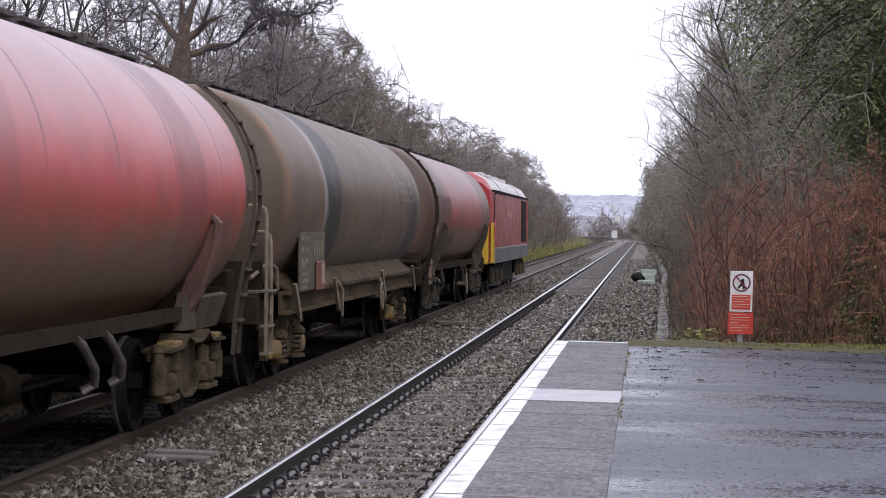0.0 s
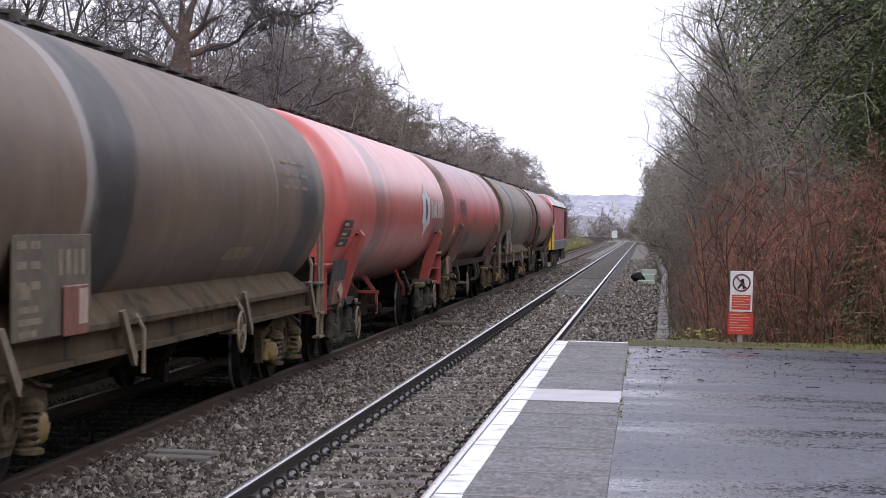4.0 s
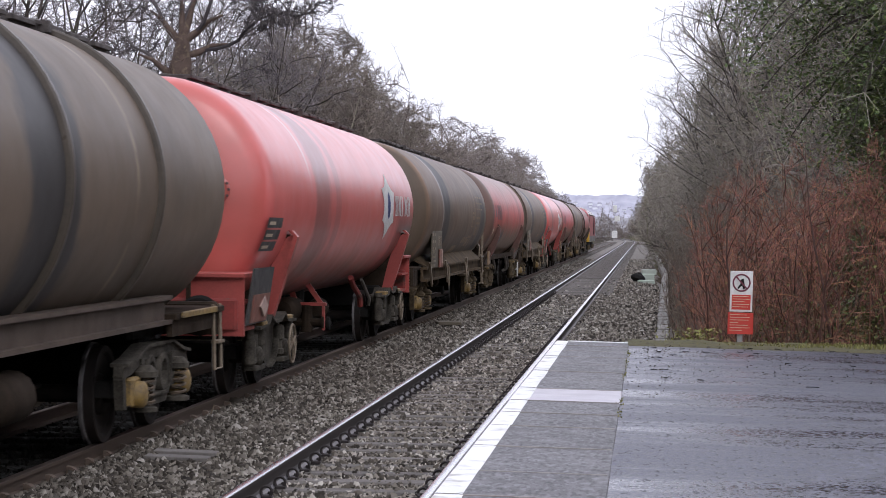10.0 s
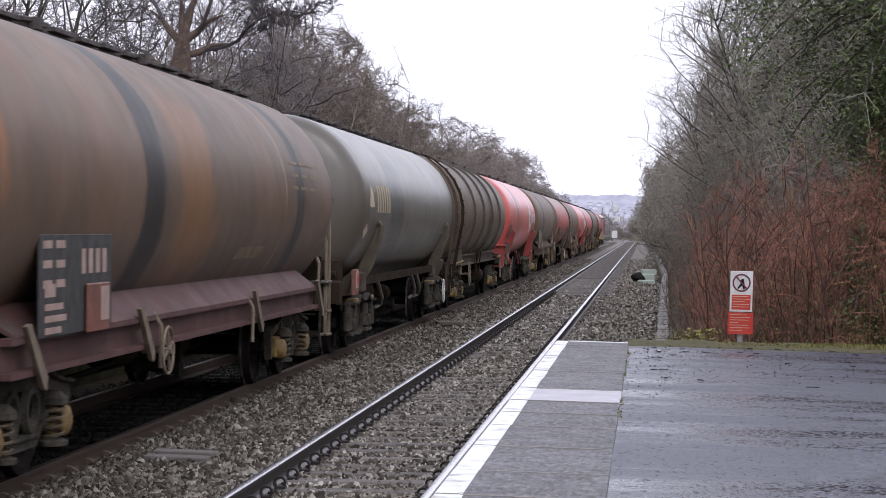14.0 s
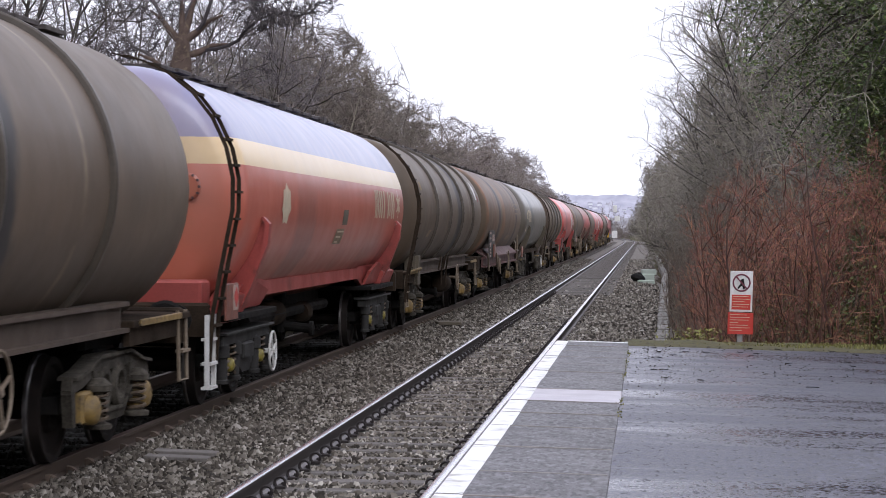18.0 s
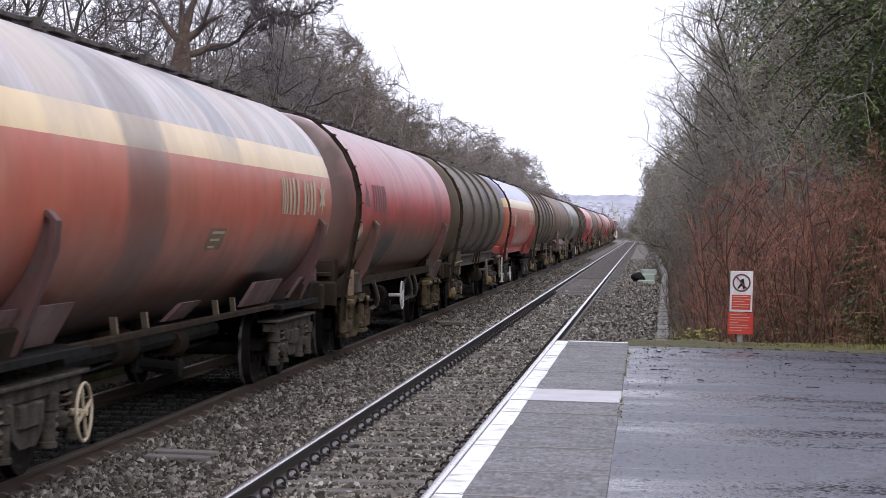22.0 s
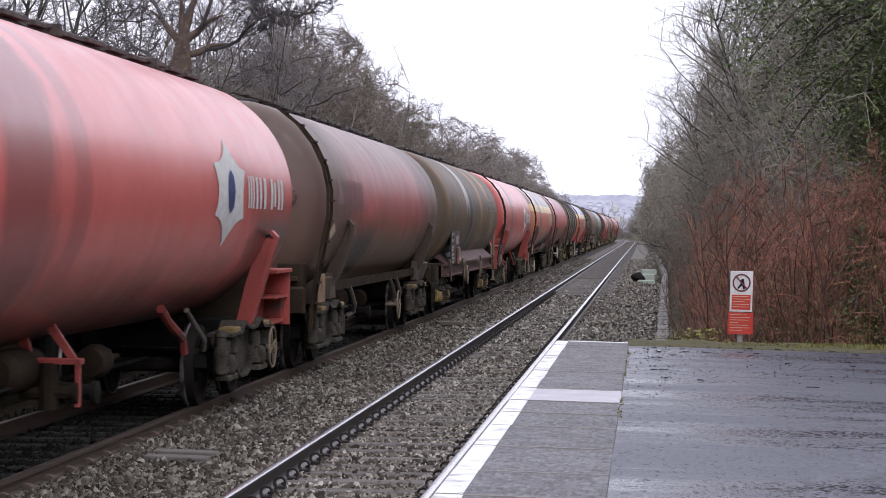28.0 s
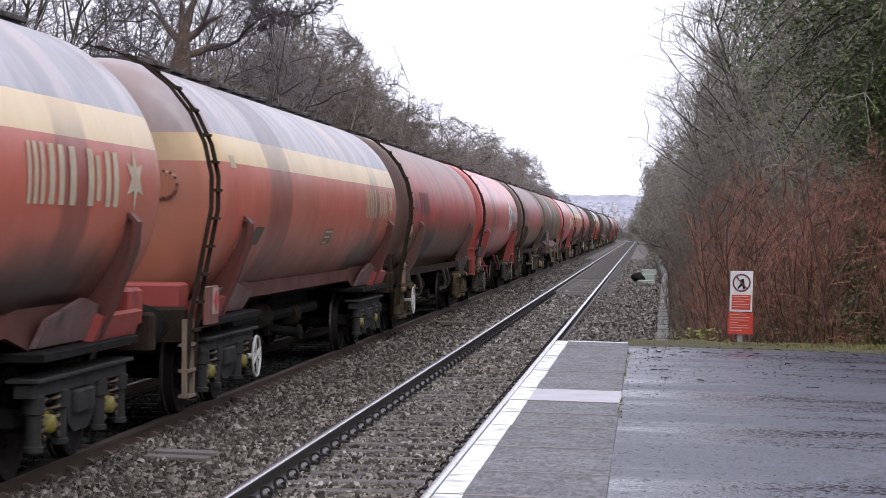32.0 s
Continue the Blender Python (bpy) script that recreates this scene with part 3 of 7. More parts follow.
def stone_material():
    n = Nodes("ballast_stone")
    r = n.node("ShaderNodeNewGeometry").outputs["Random Per Island"]
    c = n.ramp(r, [(0.0, (0.016, 0.014, 0.012)), (0.4, (0.108, 0.094, 0.076)), (0.72, (0.255, 0.229, 0.19)), (0.92, (0.43, 0.395, 0.34)), (1.0, (0.6, 0.56, 0.5))])
    c = n.mix(n.math("MULTIPLY", n.span(n.noise(0.5, 4), 0.4, 0.7), 0.35), c, (0.09, 0.075, 0.062))
    # brake dust between the tracks; shade under the train painted along the far one
    x, y, z = n.xyz()
    c = n.mix(n.math("MULTIPLY", n.span(n.math("ADD", x, n.math("MULTIPLY", n.noise(0.8, 4), 0.8)), -2.6, -3.8), 0.4), c, (0.05, 0.041, 0.033))
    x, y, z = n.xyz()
    train_shade = n.span(n.math("ADD", x, n.math("MULTIPLY", n.noise(1.5, 4), 0.5)), -4.7, -5.1)
    c = n.mix(n.math("MULTIPLY", n.math("MULTIPLY", train_shade, n.span(y, 130, 70)), 0.94), c, (0.01, 0.009, 0.008))
    n.bump(n.noise(60, 3), 0.3, 0.005)
    return n.done(c, 0.8, 0.0, 0.12)


M_BALLAST = stone_material()


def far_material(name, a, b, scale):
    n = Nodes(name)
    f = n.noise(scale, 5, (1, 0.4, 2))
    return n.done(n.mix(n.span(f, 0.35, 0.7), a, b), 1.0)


# distant tones with the haze of the air painted into their colours
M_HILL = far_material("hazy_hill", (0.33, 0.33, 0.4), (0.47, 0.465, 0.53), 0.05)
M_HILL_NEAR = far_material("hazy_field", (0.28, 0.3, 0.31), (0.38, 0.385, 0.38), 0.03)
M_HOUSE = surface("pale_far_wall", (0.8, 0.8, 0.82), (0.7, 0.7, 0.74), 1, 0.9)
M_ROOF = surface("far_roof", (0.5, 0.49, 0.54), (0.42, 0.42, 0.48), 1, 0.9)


# ---- the line of the track ----
NEAR, FAR = -2.412, -5.868
GAUGE = 1.505


def bend(y):
    """The track turns gently to the left in the distance."""
    return -(max(y - 330.0, 0.0) ** 2) / 5000.0


def turn(y):
    return math.degrees(math.atan(max(y - 330.0, 0.0) / 2500.0))


ALONG = [-430.0, -100.0, 0.0, 60.0, 150.0, 330.0] + [330.0 + 9 * k for k in range(1, 30)]


# ---- ground: one sheet with a bank on each side ----
def ground_height(x, y):
    u = x - bend(y)
    z = -0.42
    foot = -9.7 + 1.5 * min(1.0, max(0.0, (y - 100) / 40))
    if u < foot:
        z += min(1.5, (foot - u) * 0.28)
    if u > 1.0:
        z += min(0.9, (u - 1.0) * 0.5)
    z += 0.06 * math.sin(u * 1.7 + y * 0.31) + 0.05 * math.sin(y * 0.83 - u)
    return z


g = Shape()
gx = [-3000, -900, -300, -120, -60, -34, -24, -18, -15, -13, -12, -11, -10, -9.2, -8.4, -8, -6, -3, 0, 0.6, 1, 1.6, 2.2, 3, 4, 5.5, 8, 12, 20, 40, 90, 300, 900, 3000]
gy = [-3000, -900, -430] + [-200 + 20 * k for k in range(11)] + [4 + 3 * k for k in range(40)] + [128 + 10 * k for k in range(42)] + [580, 700, 900, 1300, 3000]
g.v = [(x + (bend(min(y, 560)) if abs(x) < 30 else 0), y, ground_height(x + bend(min(y, 560)), min(y, 560)) if abs(x) < 100 and -430 <= y <= 560 else -0.42 if y > 0 else 0.3) for y in gy for x in gx]
g.f = [(j * len(gx) + i, j * len(gx) + i + 1, (j + 1) * len(gx) + i + 1, (j + 1) * len(gx) + i) for j in range(len(gy) - 1) for i in range(len(gx) - 1)]


def ground_material():
    n = Nodes("verge_ground")
    x, y, z = n.xyz()
    grass = n.mix(n.span(n.noise(1.1, 5), 0.35, 0.7), (0.075, 0.08, 0.028), (0.14, 0.125, 0.06))
    litter = n.mix(n.span(n.noise(2.3, 5), 0.35, 0.7), (0.075, 0.055, 0.035), (0.04, 0.032, 0.022))
    # nearer litter also darkens the verge behind the train, as painted shade
    shaded = n.math("MAXIMUM", n.span(x, 0.3, 1.5), n.span(y, 130, 100))
    f = n.span(n.math("ADD", n.noise(0.35, 4), n.math("MULTIPLY", shaded, 0.3)), 0.5, 0.62)
    n.bump(n.noise(18, 4), 0.6, 0.05)
    return n.done(n.mix(f, grass, litter), 0.95, 0.0, 0.1)


structure("ground", g, ground_material(), "grassy verge ground with leaf litter beside the railway", 60)

# ballast bed: a low flat-topped bank under both tracks
bed = Shape()
section = [(-9.8, -0.6), (-8.6, -0.28), (-7.7, -0.26), (-7.1, -0.24), (-5.0, -0.24), (-4.15, -0.215), (-3.3, -0.24), (-1.5, -0.24), (-0.9, -0.22), (-0.2, -0.23), (0.35, -0.28), (0.8, -0.5)]
bed.loft([[(x + bend(y), y, z) for x, z in section] for y in ALONG], closed=False)
bed.f = [tuple(reversed(q)) for q in bed.f]
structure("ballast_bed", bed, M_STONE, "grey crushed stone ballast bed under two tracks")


def stones(name, count, y0, y1, size, seed, sink=0.0):
    """Loose ballast stones on the bed, each a chipped block."""
    rng = np.random.default_rng(seed)
    y = y0 + (y1 - y0) * rng.random(count) ** 1.25
    x = rng.uniform(-7.4, 0.55, count)
    near = rng.random(count) < 0.8
    x[near] = rng.uniform(-5.0, 0.5, near.sum())
    z = np.full(count, -0.178 - sink) - np.clip((x + 0.2) * 0.12, 0, 1)
    # lower between the rails of the near track, where the sleepers show
    inside = np.abs(x - NEAR) < 0.68
    z[inside] -= 0.022 if sink == 0 else 0.008
    # heaped against the outer foot of the far track's rail
    z += 0.055 * np.clip(1 - np.abs(x + 4.85) / 0.4, 0, 1)
    z += rng.uniform(-0.025, 0.03, count)
    keep = (np.abs(np.abs(x - NEAR) - GAUGE / 2) > 0.09) & (np.abs(np.abs(x - FAR) - GAUGE / 2) > 0.09)
    # sleepers stay half clear
    over = (np.abs(((y + 0.0) % 0.65) - 0.325) < 0.1) & inside & (rng.random(count) < 0.35)
    keep &= ~over
    x, y, z = x[keep], y[keep], z[keep]
    n = len(x)
    # a wedge: four corners on the bed and a short broken ridge
    corner = np.array([(-1, -1, -0.7), (1, -1, -0.7), (1, 1, -0.7), (-1, 1, -0.7), (-0.5, 0, 0.9), (0.5, 0, 0.9)])
    faces = [(0, 1, 5, 4), (2, 3, 4, 5), (1, 2, 5), (3, 0, 4)]
    s = size * rng.lognormal(0, 0.3, n)
    shape = corner[None] * rng.uniform(0.34, 0.66, (n, 1, 3)) + rng.uniform(-0.24, 0.24, (n, 6, 3))
    a, b = rng.uniform(0, 6.28, n), rng.uniform(-0.7, 0.7, n)
    ca, sa, cb, sb = np.cos(a), np.sin(a), np.cos(b), np.sin(b)
    px, py, pz = shape[..., 0], shape[..., 1], shape[..., 2]
    py, pz = py * cb[:, None] - pz * sb[:, None], py * sb[:, None] + pz * cb[:, None]
    px, py = px * ca[:, None] - py * sa[:, None], px * sa[:, None] + py * ca[:, None]
    co = np.stack([px, py, pz], -1) * s[:, None, None] + np.stack([x, y, z], -1)[:, None]
    me = bpy.data.meshes.new(name)
    me.vertices.add(n * 6)
    me.vertices.foreach_set("co", co.astype(np.float32).ravel())
    loops, starts = np.concatenate([np.array(f) for f in faces]), np.array([0, 4, 8, 11])
    me.loops.add(n * 14)
    me.loops.foreach_set("vertex_index", (loops[None] + (np.arange(n) * 6)[:, None]).ravel().astype(np.int32))
    me.polygons.add(n * 4)
    me.polygons.foreach_set("loop_start", (starts[None] + (np.arange(n) * 14)[:, None]).ravel().astype(np.int32))
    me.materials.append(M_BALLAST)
    me.update(calc_edges=True)
    return tagged(new(name, me), "loose grey and brown crushed ballast stones between the rails", "ballast", kind="stuff")


stones("ballast_stones", 135000, 13.5, 36, 0.037, 1)
stones("ballast_stones", 72000, 32, 72, 0.044, 2, 0.006)
stones("ballast_stones", 26000, 68, 160, 0.055, 3, 0.03)

def closing_screen(name, x, y0, y1, height, seed, label):
    """A plain uneven screen, added to close unseen sides and block low sky light."""
    s = Shape()
    rows = []
    steps = int((y1 - y0) / 1.5)
    for k in range(steps + 1):
        y = y0 + (y1 - y0) * k / steps
        h = height * (0.9 + 0.25 * noise.noise((y * 0.3, seed, 0)))
        bulge = 0.4 * noise.noise((y * 0.7, seed, 3))
        rows.append([(x - 1.1 + bulge, y, -0.6), (x - 1.3 + bulge, y, h * 0.5), (x - 0.7, y, h * 0.9), (x, y, h), (x + 0.7, y, h * 0.88), (x + 1.3, y, h * 0.5), (x + 1.1, y, -0.6)])
    s.loft(rows, caps=True)
    return structure(name, s, M_SCREEN, label, 60)


closing_screen("hedge_east", 8.0, -60.0, 24.0, 5.5, 1.0, "plain dark screen added out of view behind the platform to block low sky")
closing_screen("hedge_west", -12.0, -60.0, 24.0, 6.0, 2.0, "plain dark screen added out of view behind the far track to block low sky")
closing_screen("hedge_foot", -9.25, 14.0, 64.0, 2.1, 3.0, "low dark screen added close behind the far track to shade the ballast")

# ---- rails ----
RAIL = [(-0.036, -0.004), (-0.03, 0.0), (0.03, 0.0), (0.036, -0.004), (0.036, -0.036), (0.012, -0.046), (0.009, -0.125), (0.07, -0.148), (0.07, -0.158),
        (-0.07, -0.158), (-0.07, -0.148), (-0.009, -0.125), (-0.012, -0.046), (-0.036, -0.036)]
for centre, steel, word in ((NEAR, M_RAIL_USED, "polished running rail with dark sides beside the platform"), (FAR, M_RAIL_RUSTY, "brown running rail under the freight train")):
    for side in (-1, 1):
        r = Shape()
        r.loft([[(centre + side * GAUGE / 2 + bend(y) + x, y, z) for x, z in RAIL] for y in ALONG], caps=True)
        structure("rail", r, steel, word, 50)

# ---- sleepers and rail clips ----
PITCH_S = 0.65
sl = Shape().box(-1.26, 1.26, -0.125, 0.125, -0.3, 0.0, 0.02)
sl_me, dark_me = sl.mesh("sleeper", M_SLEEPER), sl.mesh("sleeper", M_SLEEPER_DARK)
clip_shape = Shape()
clip_shape.ring((0.115, -0.03, 0.035), 0.044, 0.0125, "y", 14, 5)
clip_shape.tube([(0.075, -0.03, 0.03), (0.06, 0.02, 0.012), (0.06, 0.07, 0.012)], 0.0125, 5)
clip_shape.tube([(0.155, -0.03, 0.03), (0.15, 0.03, 0.02), (0.12, 0.06, 0.015)], 0.0125, 5)
clip_shape.box(0.075, 0.16, -0.06, 0.06, -0.02, 0.006, 0.008)
clip_me = clip_shape.mesh("rail_clip", M_CLIP, 40)
for centre, word in ((NEAR, "row of concrete sleepers half buried in ballast"), (FAR, "row of dark sleepers under the freight train")):
    row = tagged(new("sleepers"), word, "sleepers", kind="structure")
    for k in range(130):
        y = 0.325 + PITCH_S * (k + 17)
        s = new("sleeper", sl_me if centre == NEAR else dark_me)
        s.parent = row
        s.matrix_basis = pose(centre + 0.02 * math.sin(k * 2.1), y, -0.166 + 0.006 * math.sin(k * 1.3), 0, 0, 0.4 * math.sin(k * 3.7))
    rest = Shape()
    for k in range(147, 560):
        y = 0.325 + PITCH_S * k
        rest.box(centre + bend(y) - 1.26, centre + bend(y) + 1.26, y - 0.125, y + 0.125, -0.45, -0.15)
    far_row = part("distant_sleepers", rest, M_SLEEPER, row)
    far_row["kind"] = "stuff"
clips = tagged(new("rail_clips"), "sprung steel clips along the foot of the rails", "rail clips", kind="structure")
for k in range(95):
    y = 0.325 + PITCH_S * (k + 17)
    for rail, flip in ((NEAR - GAUGE / 2, 0), (NEAR + GAUGE / 2, 180)):
        if flip and k > 60:
            continue
        c = new("rail_clip", clip_me)
        c.parent = clips
        c.matrix_basis = pose(rail, y, -0.14, 0, 0, flip)

chair_me = Shape().prism([(0.05, 0.0), (0.05, 0.075), (0.09, 0.07), (0.17, 0.02), (0.24, 0.0)], -0.045, 0.045, "y").mesh("rail_chair", M_CHAIR)
for k in range(70):
    c = new("rail_chair", chair_me)
    c.parent = clips
    c.matrix_basis = pose(FAR + GAUGE / 2, 0.325 + PITCH_S * (k + 17), -0.15, 0, 0, 3 * math.sin(k * 1.9))

# ---- platform ----
EDGE, COPING, END = -0.89, -0.156, 21.5
FALL = 0.02


def top(x):
    return 0.925 - FALL * (x - EDGE)


def tilted(shape):
    shape.v = [(x, y, z + top(x)) for x, y, z in shape.v]
    return shape


pl = Shape()
pl.box(EDGE + 0.08, 14.0, -60.0, END - 0.03, -1.4, -0.09)
structure("platform_wall", tilted(pl), M_CONCRETE, "concrete platform body below the coping")
tar = Shape()
tx, ty = [COPING - 0.004] + [0.15 + 0.35 * k for k in range(12)] + [6, 9, 14.0], [-60, -20, 0] + [4 + 0.7 * k for k in range(25)] + [END - 0.25]
tar.v = [(x, y, top(x) - 0.006 + 0.006 * noise.noise((x * 0.9, y * 0.7, 0))) for y in ty for x in tx]
tar.f = [(j * len(tx) + i, j * len(tx) + i + 1, (j + 1) * len(tx) + i + 1, (j + 1) * len(tx) + i) for j in range(len(ty) - 1) for i in range(len(tx) - 1)]
structure("platform_surface", tar, M_TARMAC, "wet dark grey tarmac platform surface with scattered twigs", 60)
joints = [END, 20.7, 19.8, 18.87, 17.9, 16.95, 16.0, 15.08, 14.02, 13.1, 12.2, 11.05, 9.9, 8.99] + [8.07 - 0.92 * k for k in range(24)]
coping = tagged(new("platform_coping"), "row of worn grey coping slabs along the platform edge", kind="structure")
edge_line = tagged(new("edge_line"), "thick white painted line along the platform edge", kind="structure")
rng = random.Random(4)
for k in range(len(joints) - 1):
    y1, y0 = joints[k], joints[k + 1]
    lift = rng.uniform(-0.004, 0.004)
    slab = tilted(Shape().box(EDGE, COPING, y0 + 0.005, y1 - 0.005, -0.1, lift, 0.005))
    part("slab", slab, M_SLAB_PALE if k == 7 else M_SLAB, coping, "pale replacement slab" if k == 7 else "", None)
    gap = tilted(Shape().box(EDGE + 0.02, COPING - 0.01, y0 - 0.009, y0 + 0.009, -0.1, 0.004))
    part("joint", gap, M_MORTAR, coping, "", None)
    ln = Shape()
    w = 0.126 + rng.uniform(-0.003, 0.003)
    steps = 6
    rows = []
    for q in range(steps + 1):
        yy = y0 + 0.008 + (y1 - y0 - 0.016) * q / steps
        rows.append([(EDGE + 0.012, yy, lift + 0.001), (EDGE + 0.014, yy, lift + 0.004), (EDGE + w + rng.uniform(-0.006, 0.006), yy, lift + 0.004), (EDGE + w + 0.006, yy, lift + 0.001)])
    ln.loft(rows, closed=False)
    ln.f = [tuple(reversed(f)) for f in ln.f]
    part("painted_strip", tilted(ln), M_LINE, edge_line, "", None)
end_line = tilted(Shape().box(EDGE + 0.14, COPING + 0.01, END - 0.11, END - 0.008, 0.0005, 0.006))
part("painted_strip", end_line, M_LINE, edge_line, "", None)

# mossy kerb at the platform's end
moss = Shape()
rng = random.Random(9)
mx = [COPING - 0.01 + 0.12 * k for k in range(70)]
rows = []
for j in range(7):
    rows.append([(x, END - 0.42 + 0.115 * j + (0.1 * noise.noise((x * 1.3, 3.0, 0)) if j == 0 else 0),
                  top(x) - 0.008 + (0.0 if j in (0,) else 0.012 + 0.025 * noise.noise((x * 3, j * 0.9, 1)) + 0.012 * j / 3)) for x in mx])
moss.loft(rows, closed=False)
moss.loft([[(x, END + 0.27, top(x) + 0.015) for x in mx], [(x, END + 0.5, -0.2) for x in mx]], closed=False)
moss.f = [tuple(reversed(f)) for f in moss.f]
structure("mossy_kerb", moss, M_MOSS, "moss and short grass along the end of the platform", 50)

# grass blades at the platform's end and moss in the joint behind the coping
def blades(count, place, length, seed, broad=0.006):
    rng = random.Random(seed)
    s = Shape()
    for _ in range(count):
        p, a, lean = place(rng), rng.uniform(0, 6.283), rng.uniform(0.1, 0.7)
        l = length * rng.uniform(0.5, 1.2)
        d, w = Vector((math.cos(a), math.sin(a), 0)), broad
        q = Vector((-math.sin(a) * w, math.cos(a) * w, 0))
        mid, tip = p + d * lean * l * 0.35 + Vector((0, 0, l * 0.6)), p + d * lean * l + Vector((0, 0, l * 0.9))
        s.add([p - q, p + q, mid + q * 0.8, mid - q * 0.8, tip], [(0, 1, 2, 3), (3, 2, 4)])
    return s


M_BLADE = twig_material("grass_blade", [(0.1, 0.11, 0.03), (0.2, 0.19, 0.06), (0.28, 0.25, 0.1), (0.12, 0.14, 0.035)], 0.7)
tagged(part("grass_tufts", blades(650, lambda r: Vector((0.5 + r.gauss(0, 0.26), 22.0 + 1.2 * r.random(), 0.66 + 0.12 * r.random())), 0.13, 31).add(*(lambda q: (q.v, q.f))(blades(4200, lambda r: Vector((COPING + 3.5 * r.random(), END - 0.12 + 0.45 * r.random() ** 0.6, top(COPING + 1.5) - 0.012 + 0.02 * r.random())), 0.042, 32))), M_BLADE, None, "", None), "yellow-green grass tufts at the end of the platform", "grass", kind="stuff")
tagged(part("joint_moss", blades(110, lambda r: Vector((COPING + r.gauss(0, 0.01), r.choice((13.3, 14.2, 16.9, 18.3, 19.6)) + r.gauss(0, 0.3), top(COPING) - 0.004)), 0.014, 33), M_BLADE, None, "", None), "small moss tufts in the joint behind the coping", "moss", kind="stuff")

# ---- warning sign ----
SX, SY = 0.93, 21.75
sign = thing("warning_sign", "white and red trespass warning sign on a short grey post", "sign", at=pose(SX, SY, 0.0, 0, 0, 3) @ pose(0, 0, 0, 0, 1.2, 0))
part("post", Shape().box(-0.027, 0.027, 0.012, 0.06, 0.3, 1.6, 0.006), M_CONCRETE, sign, "grey steel post")
board = part("board", Shape().box(-0.113, 0.113, -0.004, 0.012, 1.225, 1.632, 0.004), M_WHITE, sign, "white warning board")
lower = part("lower_board", Shape().box(-0.128, 0.128, -0.006, 0.012, 1.0, 1.215, 0.004), surface("sign_red", (0.5, 0.032, 0.018), (0.42, 0.03, 0.018), 5, 0.45), sign, "red lower board")
part("ring", Shape().ring((0, -0.006, 1.515), 0.083, 0.0085, "y", 32, 6), surface("sign_dark_red", (0.16, 0.02, 0.04), (0.1, 0.02, 0.03), 6, 0.4), board, "dark red prohibition ring")
part("bar", Shape().prism([(-0.064, 1.574), (-0.054, 1.584), (0.064, 1.456), (0.054, 1.446)], -0.012, -0.006, "y"), bpy.data.materials["sign_dark_red"], board)
part("symbol", Shape().prism([(-0.012, 1.545), (0.02, 1.56), (0.03, 1.5), (0.035, 1.455), (0.015, 1.45), (0.005, 1.49), (-0.03, 1.452), (-0.042, 1.46), (-0.012, 1.505)], -0.009, -0.0045, "y"), M_FRAME_DARK, board, "plain dark symbol")
part("panel", Shape().box(-0.094, 0.094, -0.008, -0.003, 1.245, 1.395), bpy.data.materials["sign_red"], board, "red text panel")
for k, w in enumerate((0.08, 0.086, 0.06, 0.085, 0.08)):
    part("text_bar", Shape().box(-0.087, -0.087 + 2 * w, -0.011, -0.007, 1.375 - 0.026 * k, 1.380 - 0.026 * k), M_CREAM, board)
for k, w in enumerate((0.085, 0.1, 0.095, 0.04, 0.09, 0.1, 0.06)):
    part("text_bar", Shape().box(-0.108, -0.108 + 2 * w, -0.01, -0.005, 1.191 - 0.026 * k, 1.196 - 0.026 * k), M_CREAM, lower)

# ---- cable trough of concrete lids ----
trough = tagged(new("cable_trough"), "line of concrete cable trough lids beside the ballast", "cable trough", kind="structure")


def trough_x(y):
    return 0.33 + 0.6 * min(1.0, max(0.0, (y - 42) / 62)) - 0.5 * max(0.0, (y - 150) / 80) ** 1.5


lid_me = Shape().box(-0.125, 0.125, -0.44, 0.44, -0.25, 0.0, 0.015).mesh("trough_lid", surface("trough_concrete", (0.36, 0.34, 0.31), (0.22, 0.21, 0.19), 3, 0.8, 0, 0.3, 40, (0.12, 0.11, 0.06), random=0.3))
rng = random.Random(3)
for k in range(190):
    y = 30 + 0.9 * k
    lid = new("trough_lid", lid_me)
    lid.parent = trough
    lid.matrix_basis = pose(trough_x(y) + rng.uniform(-0.02, 0.02), y, -0.1 + rng.uniform(-0.012, 0.012) + 0.04 * math.sin(y * 0.13), rng.uniform(-1, 1), rng.uniform(-2, 2), -math.degrees(math.atan((trough_x(y + 1) - trough_x(y)))) + rng.uniform(-1.5, 1.5))

# ---- litter on the ballast ----
board1 = thing("wooden_board", "weathered dark wooden board lying on the ballast", "board", at=pose(-4.42, 48.2, -0.13, 0, 0, 12))
part("plank", Shape().box(-0.26, 0.26, -0.35, 0.35, 0.0, 0.07, 0.01), M_PLATE_PALE, board1)
for dy, dz, word in ((0.0, 0.0, "grey broken plank lying flat on the ballast"), (0.38, 0.01, "grey broken plank lying flat on the ballast")):
    p = thing("broken_plank", word, "plank", "planks beside the track", at=pose(-4.38, 19.9 + dy, -0.155 + dz, 0, 2, 3 + 40 * dz))
    part("plank", Shape().box(-0.3, 0.3, -0.12, 0.12, 0.0, 0.035, 0.006), M_SLEEPER, p)
stick = thing("dry_stick", "thin pale dry stick leaning in the ballast", "stick", at=pose(-4.93, 24.0, -0.2))
part("stem", Shape().tube([(0, 0, 0), (0.03, 0.02, 0.12), (0.07, 0.0, 0.22)], 0.008, 5), M_HANDRAIL, stick)
boards_m = surface("pale_green_board", (0.5, 0.56, 0.48), (0.34, 0.4, 0.33), 3, 0.6)
